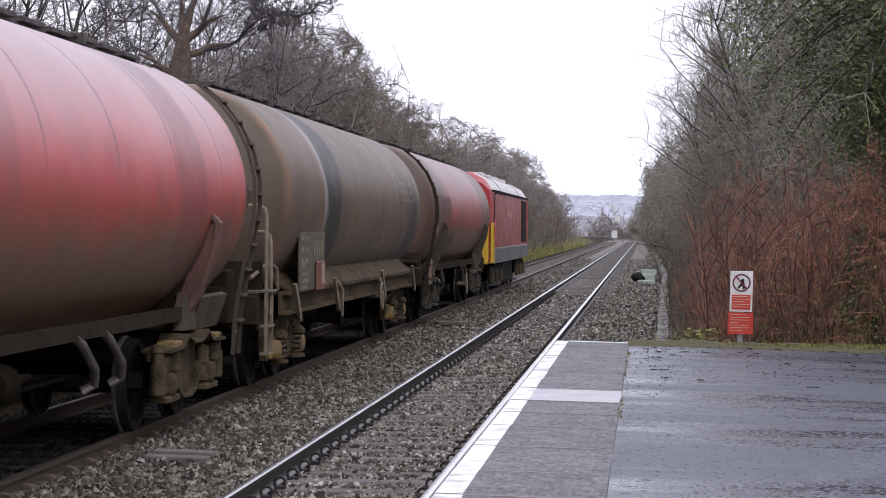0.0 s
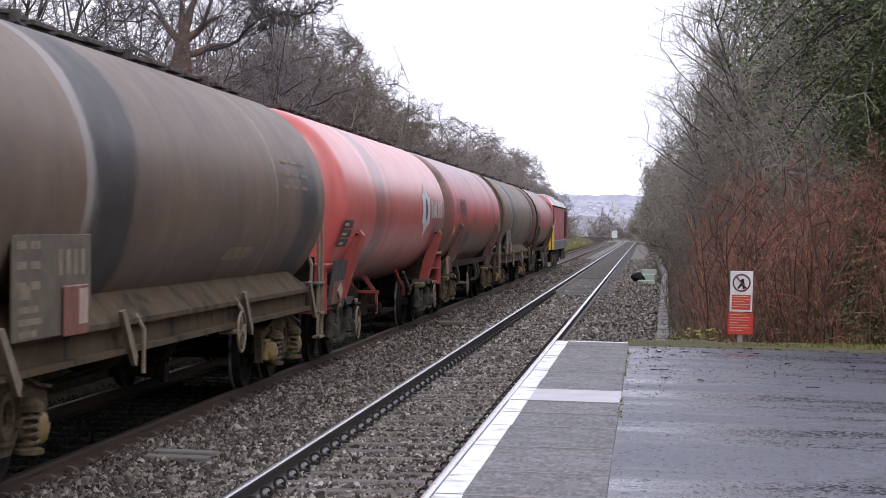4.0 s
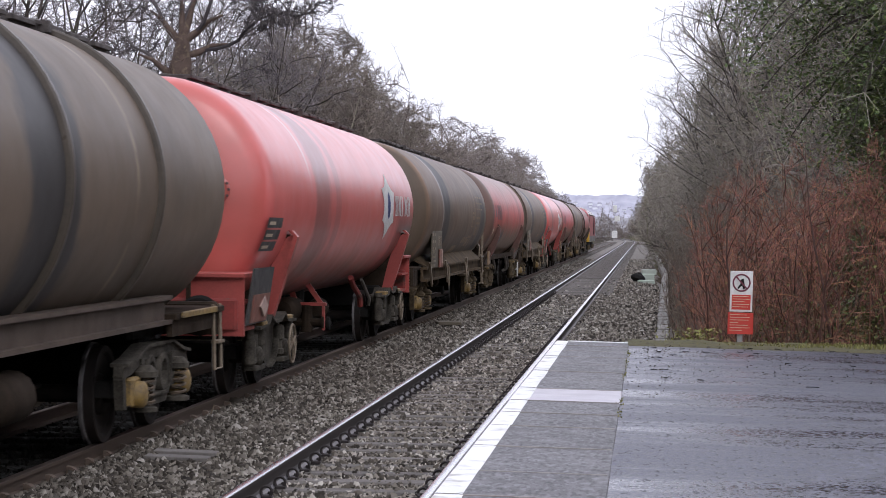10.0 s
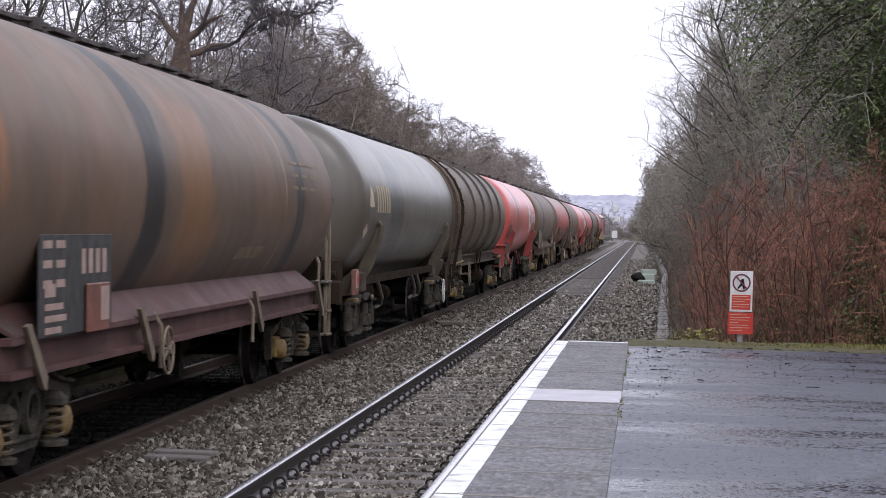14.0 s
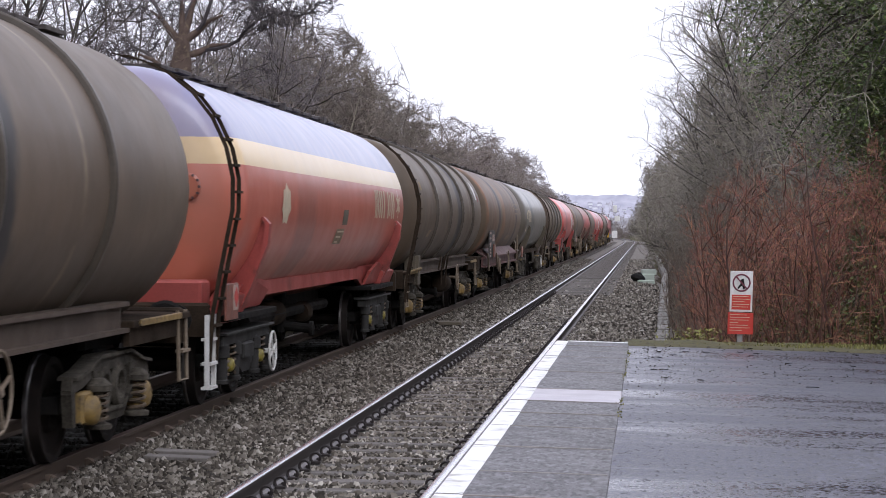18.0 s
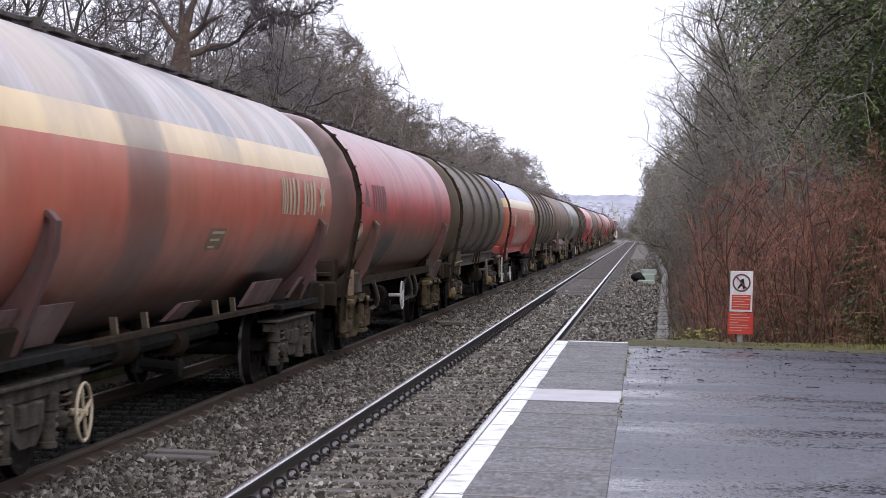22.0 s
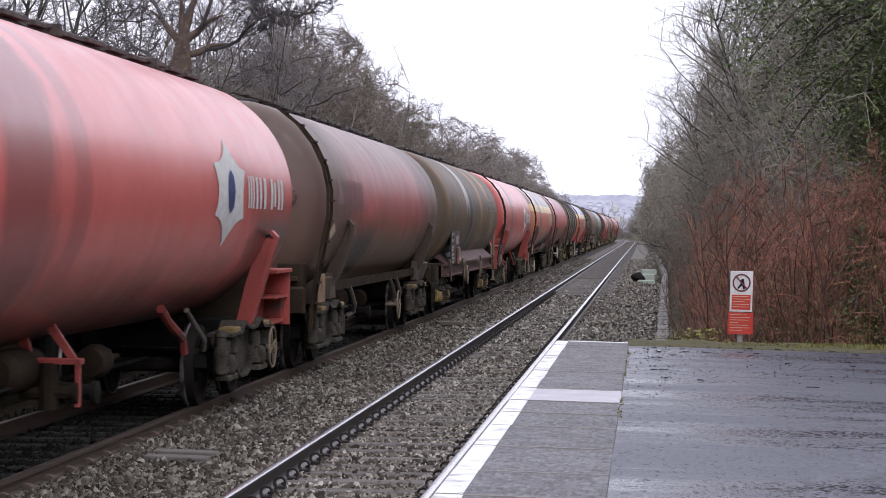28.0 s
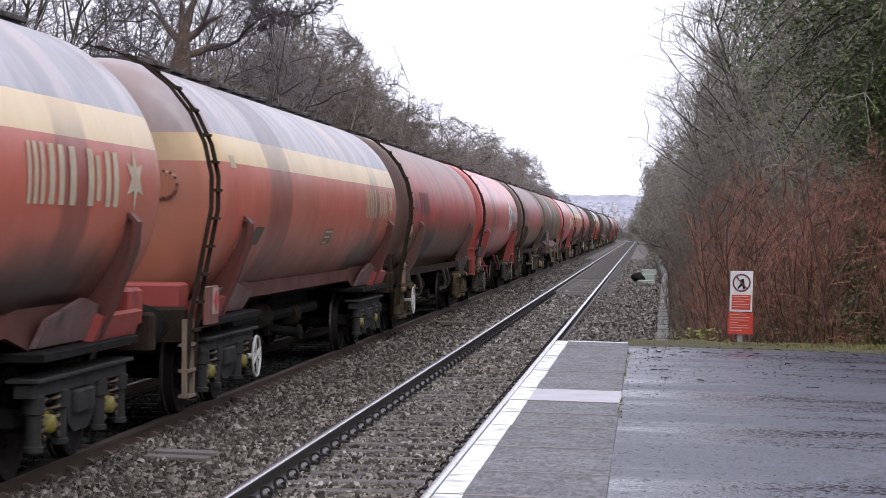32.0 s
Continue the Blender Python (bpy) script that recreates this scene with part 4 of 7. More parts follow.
for k, (bx, by, bz, w) in enumerate(((0.42, 95.0, 0.02, 0.32), (0.5, 104.0, 0.06, 0.34), (0.38, 91.0, -0.12, 0.3))):
    p = thing("pale_board", "pale green painted board lying beside the cable trough", "board", "boards by the trough", at=pose(bx - 0.35, by, bz, 0, 0, 4 * k))
    part("plank", Shape().box(-w, w, -0.5, 0.5, -0.2, 0.06 - 0.02 * k, 0.02), boards_m, p)
sack = thing("black_sack", "crumpled black plastic sack on the ballast", "sack", at=pose(-0.32, 92.0, -0.2))
sk = Shape()
rings = []
for i in range(7):
    a = math.pi * i / 6
    rings.append([(0.3 * math.sin(a) * math.cos(b) * (1 + 0.3 * math.sin(3 * b + i)), 0.5 * math.sin(a) * math.sin(b), 0.16 - 0.2 * math.cos(a) + 0.05 * math.sin(2 * b)) for b in [2 * math.pi * k / 10 for k in range(10)]])
sk.loft(rings)
part("body", sk, M_FRAME_DARK, sack, smooth=60)


# ---- trees and scrub ----
def grow(rng, out, base, direction, length, radius, level, spec, thin=0.0):
    """One branch and all that grows from it. spec: per level (children, length share, spread, rise, joints, sides)."""
    kids, share, spread, rise, joints_n, sides = spec[level]
    d = direction.normalized()
    pts, dirs = [base], [d]
    step = length / joints_n
    for k in range(joints_n):
        wild = 0.22 if level == 0 else 0.3
        d = (d + Vector((rng.gauss(0, wild), rng.gauss(0, wild), rng.gauss(0, wild * 0.8) + rise))).normalized()
        pts.append(pts[-1] + d * step)
        dirs.append(d)
    if level + 1 >= len(spec):
        out[level].spike(pts, radius)
        return
    out[level].tube(pts, radius, sides, caps=False, taper=0.15)
    for k in range(kids):
        f = 0.22 + 0.78 * (k + rng.random()) / kids
        i = min(int(f * joints_n), joints_n - 1)
        p = pts[i].lerp(pts[i + 1], f * joints_n - i)
        side = dirs[i].orthogonal()
        side.rotate(Matrix.Rotation(rng.uniform(0, 6.283), 3, dirs[i]))
        nd = dirs[i] * (1 - spread * 0.5) + side.normalized() * spread + Vector((0, 0, 0.2 if level == 0 else 0.05))
        grow(rng, out, p, nd, length * share * rng.uniform(0.65, 1.2) * (1.15 - 0.45 * f), max(thin, radius * 0.5 * rng.uniform(0.8, 1.1)), level + 1, spec, thin)


def wood(seed, height, reach, stems, spec, lean=0.25, r0=0.1, spread=0.4, thick=2):
    """Shapes of trunk and crown, brought to the given height and reach."""
    rng = random.Random(seed)
    out = [Shape() for _ in spec]
    for s in range(stems):
        a = 6.283 * (s + 0.6 * rng.random()) / stems
        base = Vector((spread * rng.random() * math.cos(a), spread * rng.random() * math.sin(a), -0.3))
        tip = lean * rng.uniform(0.4, 1.3)
        grow(rng, out, base, Vector((tip * math.cos(a), tip * math.sin(a), 1)), height * rng.uniform(0.6, 0.85), r0 * rng.uniform(0.7, 1.1), 0, spec)
    top_z = np.percentile([v[2] for v in out[-1].v], 99)
    wide = np.percentile([math.hypot(v[0], v[1]) for v in out[-1].v], 95)
    sx, sz = reach / wide, height / top_z
    trunk, crown = Shape(), Shape()
    for k, o in enumerate(out):
        (trunk if k < thick else crown).add([(x * sx, y * sx, z * sz) for x, y, z in o.v], o.f)
    return trunk, crown


TREE_FAR = [(8, 0.6, 0.85, 0.0, 5, 4), (7, 0.5, 0.85, 0.03, 2, 3), (9, 0.5, 0.9, 0.02, 1, 3), (0, 0.5, 0.9, 0.02, 1, 3)]
SCRUB = [(5, 0.5, 0.6, 0.03, 4, 3), (4, 0.5, 0.7, 0.04, 2, 3), (4, 0.6, 0.75, 0.04, 1, 3), (0, 0.6, 0.8, 0.03, 1, 3)]


def dome_wood(seed, height, reach, stems, limbs, boughs, twigs, r0, low=0.35, arch=-0.05):
    """A rounded, dense crown: arching stems whose limbs, boughs and twigs stop at a lumpy dome."""
    rng = random.Random(seed)
    trunk, crown = Shape(), Shape()

    def outside(p):
        u, v = math.hypot(p.x, p.y) / reach, max(0.0, p.z / height - low) / (1 - low)
        lump = 1 + 0.16 * noise.noise((p.x * 0.9 + seed, p.y * 0.9, p.z * 0.9)) + rng.gauss(0, 0.03)
        return u * u + v * v > lump

    def shoot(p, d, length, joints, sag, wild):
        pts = [p]
        for _ in range(joints):
            d = (d + Vector((rng.gauss(0, wild), rng.gauss(0, wild), rng.gauss(0, wild) + sag))).normalized()
            q = pts[-1] + d * length / joints
            if outside(q):
                if len(pts) > 1 or joints > 4:
                    break
                pts.append(pts[-1] + d * length * 0.14)
                break
            pts.append(q)
        if len(pts) == 1:
            pts.append(p + d * length * 0.3)
        return pts

    def along(pts, f):
        g = f * (len(pts) - 1)
        i = min(int(g), len(pts) - 2)
        return pts[i].lerp(pts[i + 1], g - i), (pts[i + 1] - pts[i]).normalized()

    def aside(d, much, up):
        a = rng.uniform(0, 6.283)
        return d * (1 - much) + Vector((math.cos(a), math.sin(a), rng.gauss(up, 0.35))) * much

    for s in range(stems):
        a = 6.283 * (s + rng.random()) / stems
        r = reach * 0.45 * math.sqrt(rng.random())
        lean = rng.uniform(0.05, 0.9)
        tall = rng.uniform(0.75, 1.1)
        stem = shoot(Vector((r * math.cos(a), r * math.sin(a), -0.3)), Vector((lean * math.cos(a), lean * math.sin(a), 1)), height * tall, 8, arch, 0.12)
        trunk.tube(stem, r0 * rng.uniform(0.6, 1.1), 4, caps=False, taper=0.3)
        for k in range(limbs):
            p, d = along(stem, 0.12 + 0.88 * (k + rng.random()) / limbs)
            limb = shoot(p, aside(d, 0.72, 0.15), reach * rng.uniform(0.45, 0.8), 4, arch * 0.8, 0.2)
            trunk.spike(limb, r0 * 0.36)
            for m in range(boughs):
                p2, d2 = along(limb, 0.15 + 0.85 * (m + rng.random()) / boughs)
                bough = shoot(p2, aside(d2, 0.62, 0.1), reach * rng.uniform(0.2, 0.36), 2, arch, 0.25)
                crown.spike(bough, r0 * 0.25)
                for _ in range(twigs):
                    p3, d3 = along(bough, rng.uniform(0.1, 1.0))
                    twig = shoot(p3, aside(d3, 0.62, 0.1), reach * rng.uniform(0.07, 0.17), 2, 0.0, 0.3)
                    crown.spike(twig, r0 * 0.14)
    sz = height / np.percentile([v[2] for v in crown.v], 99.4)
    for s in (trunk, crown):
        s.v = [(x, y, z * sz) for x, y, z in s.v]
    return trunk, crown


def fan_kind(seed, height, reach, stems, limbs, boughs, twigs, r0, bark, twig, lean=0.5, base=0.3, mid=0.55, spread=0.4, curl=0.16):
    """A many-stemmed crown that opens upwards like a fan and closes in a ragged round top, with crooked boughs and fine twigs."""
    rng = random.Random(seed)
    trunk, crown = Shape(), Shape()

    def outside(p):
        f = p.z / height
        if f > mid:
            w = math.sqrt(max(0.0, 1 - ((f - mid) / (1 - mid)) ** 2))
        else:
            w = base + (1 - base) * max(0.0, f / mid)
        ragged = 1 + 0.25 * noise.noise((p.x * 0.8 + seed, p.y * 0.8, p.z * 0.8)) + rng.gauss(0, 0.05)
        return f > 1.05 or math.hypot(p.x, p.y) > reach * w * ragged + 0.05

    def shoot(p, d, length, joints, rise, wild):
        pts = [p]
        for _ in range(joints):
            d = (d + Vector((rng.gauss(0, wild), rng.gauss(0, wild), rng.gauss(rise, wild)))).normalized()
            q = pts[-1] + d * length / joints
            if outside(q) and len(pts) > 1:
                break
            pts.append(q)
        return pts

    def branch(pts, f, open_out):
        g = f * (len(pts) - 1)
        i = min(int(g), len(pts) - 2)
        d = (pts[i + 1] - pts[i]).normalized()
        side = d.orthogonal().normalized()
        side.rotate(Matrix.Rotation(rng.uniform(0, 6.283), 3, d))
        return pts[i].lerp(pts[i + 1], g - i), d * (1 - 0.4 * open_out) + side * open_out

    for s in range(stems):
        a = 6.283 * (s + rng.random()) / stems
        r, tip = spread * rng.random(), lean * rng.uniform(0.15, 1.1)
        way = Vector((tip * math.cos(a), tip * math.sin(a), 1))
        stem = shoot(Vector((r * math.cos(a), r * math.sin(a), -0.3)), way, height * rng.uniform(0.85, 1.15), 9, 0.02, 0.09)
        trunk.tube(stem, r0 * rng.uniform(0.6, 1.1), 5, caps=False, taper=0.08)
        for k in range(limbs):
            f = 0.2 + 0.8 * (k + rng.random()) / limbs
            limb = shoot(*branch(stem, f, 0.7), height * rng.uniform(0.2, 0.42) * (1.2 - 0.6 * f), 5, 0.03, curl)
            trunk.spike(limb, r0 * 0.32)
            for m in range(boughs):
                bough = shoot(*branch(limb, 0.15 + 0.85 * (m + rng.random()) / boughs, 0.75), height * rng.uniform(0.07, 0.16), 3, 0.02, curl * 1.5)
                crown.spike(bough, r0 * 0.13)
                for _ in range(twigs):
                    crown.spike(shoot(*branch(bough, rng.uniform(0.1, 1.0), 0.75), height * rng.uniform(0.02, 0.065), 2, 0.02, curl * 1.8), r0 * 0.078)
    return trunk.mesh("trunk", bark), crown.mesh("crown", twig)


def dome_kind(seed, height, reach, stems, limbs, boughs, twigs, r0, twig, low=0.35, arch=-0.05):
    trunk, crown = dome_wood(seed, height, reach, stems, limbs, boughs, twigs, r0, low, arch)
    return trunk.mesh("trunk", twig), crown.mesh("crown", twig)


def limbed_tree(seed, trunk_path, r0, limbs, spec, bark, twig):
    """A stout trunk rough with ivy stubs that parts into crooked spreading limbs."""
    rng = random.Random(seed)
    out = [Shape() for _ in spec]
    trunk = Shape()
    rings = []
    for k in range(26):
        f = k / 25 * (len(trunk_path) - 1)
        i = min(int(f), len(trunk_path) - 2)
        p = Vector(trunk_path[i]).lerp(Vector(trunk_path[i + 1]), f - i)
        r = r0 * (1.1 - 0.3 * math.sin(math.pi * k / 25)) * (1 if k < 22 else 1 - 0.15 * (k - 21))
        rings.append([p + Vector((math.cos(j * 0.449), math.sin(j * 0.449), 0)) * r * (1 + rng.gauss(0, 0.07)) for j in range(14)])
    trunk.loft(rings, caps=True)
    for k in range(420):
        f = rng.random() * 24
        p = rings[int(f)][rng.randrange(14)]
        d = Vector((p.x - trunk_path[1][0], p.y, 0)).normalized() * 0.6 + Vector((rng.gauss(0, 0.5), rng.gauss(0, 0.5), rng.gauss(0.3, 0.5)))
        trunk.spike([p, p + d * 0.07, p + d * rng.uniform(0.1, 0.22) + Vector((0, 0, 0.03))], 0.014)
    for f, d, length in limbs:
        i = min(int(f * (len(trunk_path) - 1)), len(trunk_path) - 2)
        p = Vector(trunk_path[i]).lerp(Vector(trunk_path[i + 1]), f * (len(trunk_path) - 1) - i)
        way = Vector(d).normalized()
        trunk.tube([p - Vector((0, 0, 0.7)), p, p + way * 0.45, p + way * 0.8 + Vector((0, 0, 0.08)), p + way * 1.25], r0 * 0.52, 8, False, 0.15)
        grow(rng, out, p + way * 0.4, way, length, r0 * 0.19, 0, spec, 0.011)
    crown = Shape()
    for o in out:
        crown.add(o.v, o.f)
    return trunk.mesh("trunk", bark, 60), crown.mesh("crown", twig)


def tree_kind(seed, height, reach, stems, bark, twig, spec, lean, r0, spread):
    trunk, crown = wood(seed, height, reach, stems, spec, lean, r0, spread)
    return trunk.mesh("trunk", bark, 60), crown.mesh("crown", twig)


def plant(kind, name, label, category, group, x, y, z, turn_z, scale):
    t = thing(name, label, category, group)
    t.matrix_world = pose(x, y, z, 0, 0, turn_z) @ Matrix.Diagonal((*scale, 1))
    part("trunk", kind[0], None, t)
    part("crown", kind[1], None, t)
    return t


LEFT_NEAR = [fan_kind(11 + k, 10.2, 4.3, 5, 10, 9, 7, 0.09, M_BARK, M_TWIG_BLUE, 0.45, 0.25, 0.5, 0.5, 0.2) for k in range(3)]
LEFT_DOME = [dome_kind(14 + k, 8.0, 3.9, 13, 14, 9, 10, 0.058, M_TWIG_OLIVE) for k in range(2)]
LEFT_DOME_FAR = [dome_kind(16 + k, 7.6, 3.9, 11, 10, 8, 9, 0.07, M_TWIG_HAZED) for k in range(2)]
LEFT_DOME_LIGHT = [dome_kind(18 + k, 7.6, 3.9, 10, 9, 8, 9, 0.075, M_TWIG_HAZED) for k in range(2)]
LIMB = [(13, 0.5, 0.75, 0.02, 11, 6), (7, 0.5, 0.8, 0.0, 6, 4), (6, 0.5, 0.85, 0.0, 4, 3), (5, 0.55, 0.9, 0.0, 2, 3), (0, 0.5, 0.9, 0.0, 2, 3)]
RED_TREE = limbed_tree(19, [(0, 0, -0.4), (0.1, 0, 2.6), (-0.04, 0.1, 4.8), (0.1, 0, 6.7)], 0.31, [(0.96, (-0.75, 0.1, 0.75), 3.6), (0.98, (0.3, 0.1, 1.0), 3.8), (0.97, (0.8, -0.1, 0.5), 4.2), (0.98, (-0.1, 0.3, 1.0), 3.6), (0.9, (0.9, 0.3, 0.3), 3.2), (0.8, (-0.8, -0.3, 0.5), 2.8)], LIMB, M_BARK_RED, M_TWIG_DARK)
RIGHT_NEAR = [fan_kind(21 + k, 8.4, 3.1, 7, 10, 7, 5, 0.062, M_BARK, M_TWIG, 0.5, 0.2, 0.55, 0.4, 0.15) for k in range(2)]
RIGHT_DOME = [dome_kind(24 + k, 6.2, 2.5, 10, 9, 9, 10, 0.036, M_TWIG, 0.3, 0.0) for k in range(2)]
RIGHT_DOME_FAR = [dome_kind(28 + k, 6.2, 2.6, 8, 8, 7, 8, 0.056, M_TWIG, 0.3, 0.0) for k in range(2)]
RIGHT_FAR = [tree_kind(23, 7.6, 2.7, 4, M_TWIG, M_TWIG, TREE_FAR, 0.4, 0.06, 0.8)]
SCRUB_BROWN = [tree_kind(31, 4.2, 2.2, 8, M_TWIG_BROWN, M_TWIG_BROWN, SCRUB, 0.5, 0.04, 1.2), tree_kind(32, 4.0, 2.2, 8, M_TWIG, M_TWIG_BROWN, SCRUB, 0.55, 0.04, 1.2)]
SCRUB_RED = [fan_kind(41 + k, 2.9, 1.0, 7, 8, 5, 5, 0.025, M_STEM_DARK, M_TWIG_RED, 0.5, 0.3, 0.62, 0.3, 0.12) for k in range(3)]

rng = random.Random(77)
k = 0
FAR_TREE = ("bare_tree", "bare brown winter tree on the bank behind the far track", "tree", "trees on the far bank")
for y, dx in ((33, -13.6), (37.5, -12.9), (42, -13.8), (47, -13.8), (57, -16.5), (63, -14.6), (70, -14.4), (67, -12.8), (75, -15.0)):
    x, s, w = dx + rng.uniform(-0.3, 0.3), rng.uniform(0.97, 1.08), rng.uniform(0.95, 1.05)
    plant(LEFT_NEAR[k % 3], *FAR_TREE, x, y, ground_height(x, y), rng.uniform(0, 360), (w, w, s))
    k += 1
plant(RED_TREE, "red_barked_tree", "stout leafless tree with reddish ivy-stripped trunk and spreading limbs", "tree", "trees on the far bank", -11.9, 54.0, ground_height(-11.9, 54.0), 0, (1, 1, 1))
y = 57.0
while y < 268:
    x = (-15.6 if y < 62 else -13.0 if y < 112 else -12.4) + rng.uniform(-0.4, 0.4)
    kind = LEFT_DOME if y < 112 else LEFT_DOME_FAR if y < 165 else LEFT_DOME_LIGHT
    peak = 7.4 if y < 62 else 6.8 if y < 73 else 9.4 if y < 92 else 8.8 if y < 195 else 7.7 if y < 222 else 6.4
    s = (peak - ground_height(x, y)) / (8.0 if y < 112 else 7.6) * rng.uniform(0.93, 1.05)
    plant(kind[k % 2], "thicket", "tall dense rounded leafless brown thicket on the far bank", "thicket", "thickets on the far bank", x, y, ground_height(x, y), rng.uniform(0, 360), (1.0, 1.0, s))
    if 74 <= y < 112:
        x2 = x - 2.6
        plant(LEFT_DOME_FAR[k % 2], "thicket", "tall dense rounded leafless brown thicket on the far bank", "thicket", "thickets on the far bank", x2, y + 2, ground_height(x2, y + 2), rng.uniform(0, 360), (1.0, 1.0, s * 1.06))
    y += rng.uniform(4.8, 5.8) * (1.0 if y < 112 else 1.1)
    k += 1
# added undergrowth that keeps the gaps below the wagons dark
for k in range(22):
    x, y = -10.4 + rng.uniform(-0.3, 0.3), 19 + 2.1 * k
    plant(SCRUB_BROWN[k % 2], "bare_bush", "low dense leafless undergrowth added at the far bank to darken gaps under wagons", "bush", "bushes on the far bank", x, y, ground_height(x, y), rng.uniform(0, 360), (0.8, 0.8, 0.62))
# added bramble row that darkens the far shoulder of the bed
for k in range(30):
    x, y = -8.7 + rng.uniform(-0.25, 0.25), 20 + 1.5 * k
    plant(SCRUB_BROWN[k % 2], "bramble_bush", "low leafless bramble added beside the far track to darken the ground", "bush", "brambles beside the far track", x, y, ground_height(x, y), rng.uniform(0, 360), (0.36, 0.5, 0.22))
y = 150.0
while y < 268:
    x = -9.9 + rng.uniform(-0.6, 0.4) + bend(y)
    s = rng.uniform(0.85, 1.25)
    plant(SCRUB_BROWN[k % 2], "bare_bush", "dense leafless brown bush on the far bank", "bush", "bushes on the far bank", x, y, ground_height(x, y), rng.uniform(0, 360), (s, s, s))
    y += rng.uniform(4.0, 5.5)
    k += 1

rng = random.Random(78)
y = 36.0
while y < 470:
    x = (3.5 if y < 60 else 2.8) + rng.uniform(-0.5, 0.7) + bend(y)
    s = rng.uniform(0.92, 1.08) * (1.02 if y < 58 else 0.9 if y < 400 else 1.15)
    kind = RIGHT_NEAR[k % 2] if y < 90 else RIGHT_FAR[0]
    plant(kind, "bare_tree", "slender leafless tree with fine grey twigs beside the line", "tree", "trees beside the platform line", x, y, ground_height(x, y), rng.uniform(0, 360), (s * (1.0 if y < 55 else 1.22), s * (1.0 if y < 55 else 1.22), s))
    y += rng.uniform(4.5, 6.5) * (1.0 if y < 100 else 1.6 if y < 200 else 3.2)
    k += 1
for k in range(6):
    x, y = 4.7 + rng.uniform(-0.3, 0.5), 38 + 4.6 * k
    plant(RIGHT_NEAR[k % 2], "bare_tree", "slender leafless tree with fine grey twigs beside the line", "tree", "trees beside the platform line", x, y, ground_height(x, y), rng.uniform(0, 360), (1.0, 1.0, 1.05))
y = 33.0
while y < 475:
    x = (2.7 if y < 250 else 2.2) + rng.uniform(-0.2, 0.5) + bend(y)
    s = rng.uniform(0.8, 1.05)
    plant(SCRUB_BROWN[k % 2], "bare_bush", "leafless grey-brown thicket beside the cable trough", "bush", "thicket beside the line", x, y, ground_height(x, y), rng.uniform(0, 360), (s * 0.8, s * 0.8, s))
    if y > 130:
        y += 11
        k += 1
        continue
    x -= rng.uniform(0.9, 1.3)
    plant(SCRUB_BROWN[(k + 1) % 2], "bare_bush", "leafless grey-brown thicket beside the cable trough", "bush", "thicket beside the line", x, y + 2, ground_height(x, y + 2), rng.uniform(0, 360), (s * 0.5, s * 0.5, s * 0.62))
    y += rng.uniform(3.5, 5.5) * (1.0 if y < 120 else 2.2)
    k += 1
y = 32.0
while y < 120:
    x = 3.5 + rng.uniform(-0.3, 0.4)
    s = rng.uniform(0.8, 0.95)
    plant(RIGHT_DOME[k % 2], "thicket", "dense leafless grey-brown thicket behind the red-stemmed bushes", "thicket", "thickets beside the platform line", x, y, ground_height(x, y), rng.uniform(0, 360), (s, s, s * 1.2))
    y += rng.uniform(3.4, 4.4) * (1.0 if y < 70 else 1.8)
    k += 1
y = 112.0
while y < 472:
    x = 2.6 + rng.uniform(-0.3, 0.3) + bend(y)
    s = rng.uniform(1.12, 1.3)
    plant(RIGHT_DOME_FAR[k % 2], "thicket", "dense leafless thicket where the line curves away", "thicket", "thickets beside the platform line", x, y, ground_height(x, y), rng.uniform(0, 360), (s, s, s))
    y += rng.uniform(7, 10) * (0.8 if y < 200 else 1.0)
    k += 1
for k in range(30):
    x = 0.85 + 0.3 * (k % 10) + rng.uniform(-0.12, 0.12)
    y = 24.0 + 2.2 * (k // 10) + rng.uniform(-0.5, 0.9)
    s = rng.uniform(0.86, 1.1) * (0.7 if x < 1.1 else 1.0)
    plant(SCRUB_RED[k % 3], "red_stemmed_bush", "leafless bush with upright reddish stems behind the sign", "bush", "red-stemmed bushes", x, y, max(ground_height(x, y), 0.0) - 0.1, rng.uniform(0, 360), (s * 0.9, s * 0.9, s))


for k in range(24):
    x, y = rng.uniform(0.9, 1.4), 24.5 + 1.5 * k
    plant(SCRUB_BROWN[k % 2], "bramble_bush", "low tangled leafless bramble beside the cable trough", "bush", "brambles beside the trough", x, y, ground_height(x, y), rng.uniform(0, 360), (0.34, 0.34, rng.uniform(0.38, 0.55)))


def leaves(count, place, size, seed):
    """Loose leaf blades, each a folded diamond."""
    rng = random.Random(seed)
    s = Shape()
    for _ in range(count):
        p = place(rng)
        a, b, c = rng.uniform(0, 6.283), rng.uniform(-1.1, 0.5), rng.uniform(-0.6, 0.6)
        m = Euler((b, c, a)).to_matrix()
        w = size * rng.uniform(0.6, 1.25)
        pts = [Vector((0, -w, 0)), Vector((0.55 * w, 0, 0.15 * w)), Vector((0, w, 0)), Vector((-0.55 * w, 0, 0.15 * w))]
        s.add([p + m @ q for q in pts], [(0, 1, 2), (0, 2, 3)])
    return s


# evergreen tree that hangs over the platform's end: short boughs below, long drooping ones above
ever = thing("evergreen_tree", "dark ivy-clad evergreen tree with drooping leafy branches beside the platform", "tree", at=pose(3.4, 26.0, 0.0))
ev_rng = random.Random(52)
ev_trunk, ev_twigs, tips = Shape(), Shape(), []
ev_trunk.tube([(0, 0, -0.3), (0.05, 0, 2), (-0.05, 0.1, 4.5), (0.1, 0, 7.2)], 0.17, 8, False, 0.4)
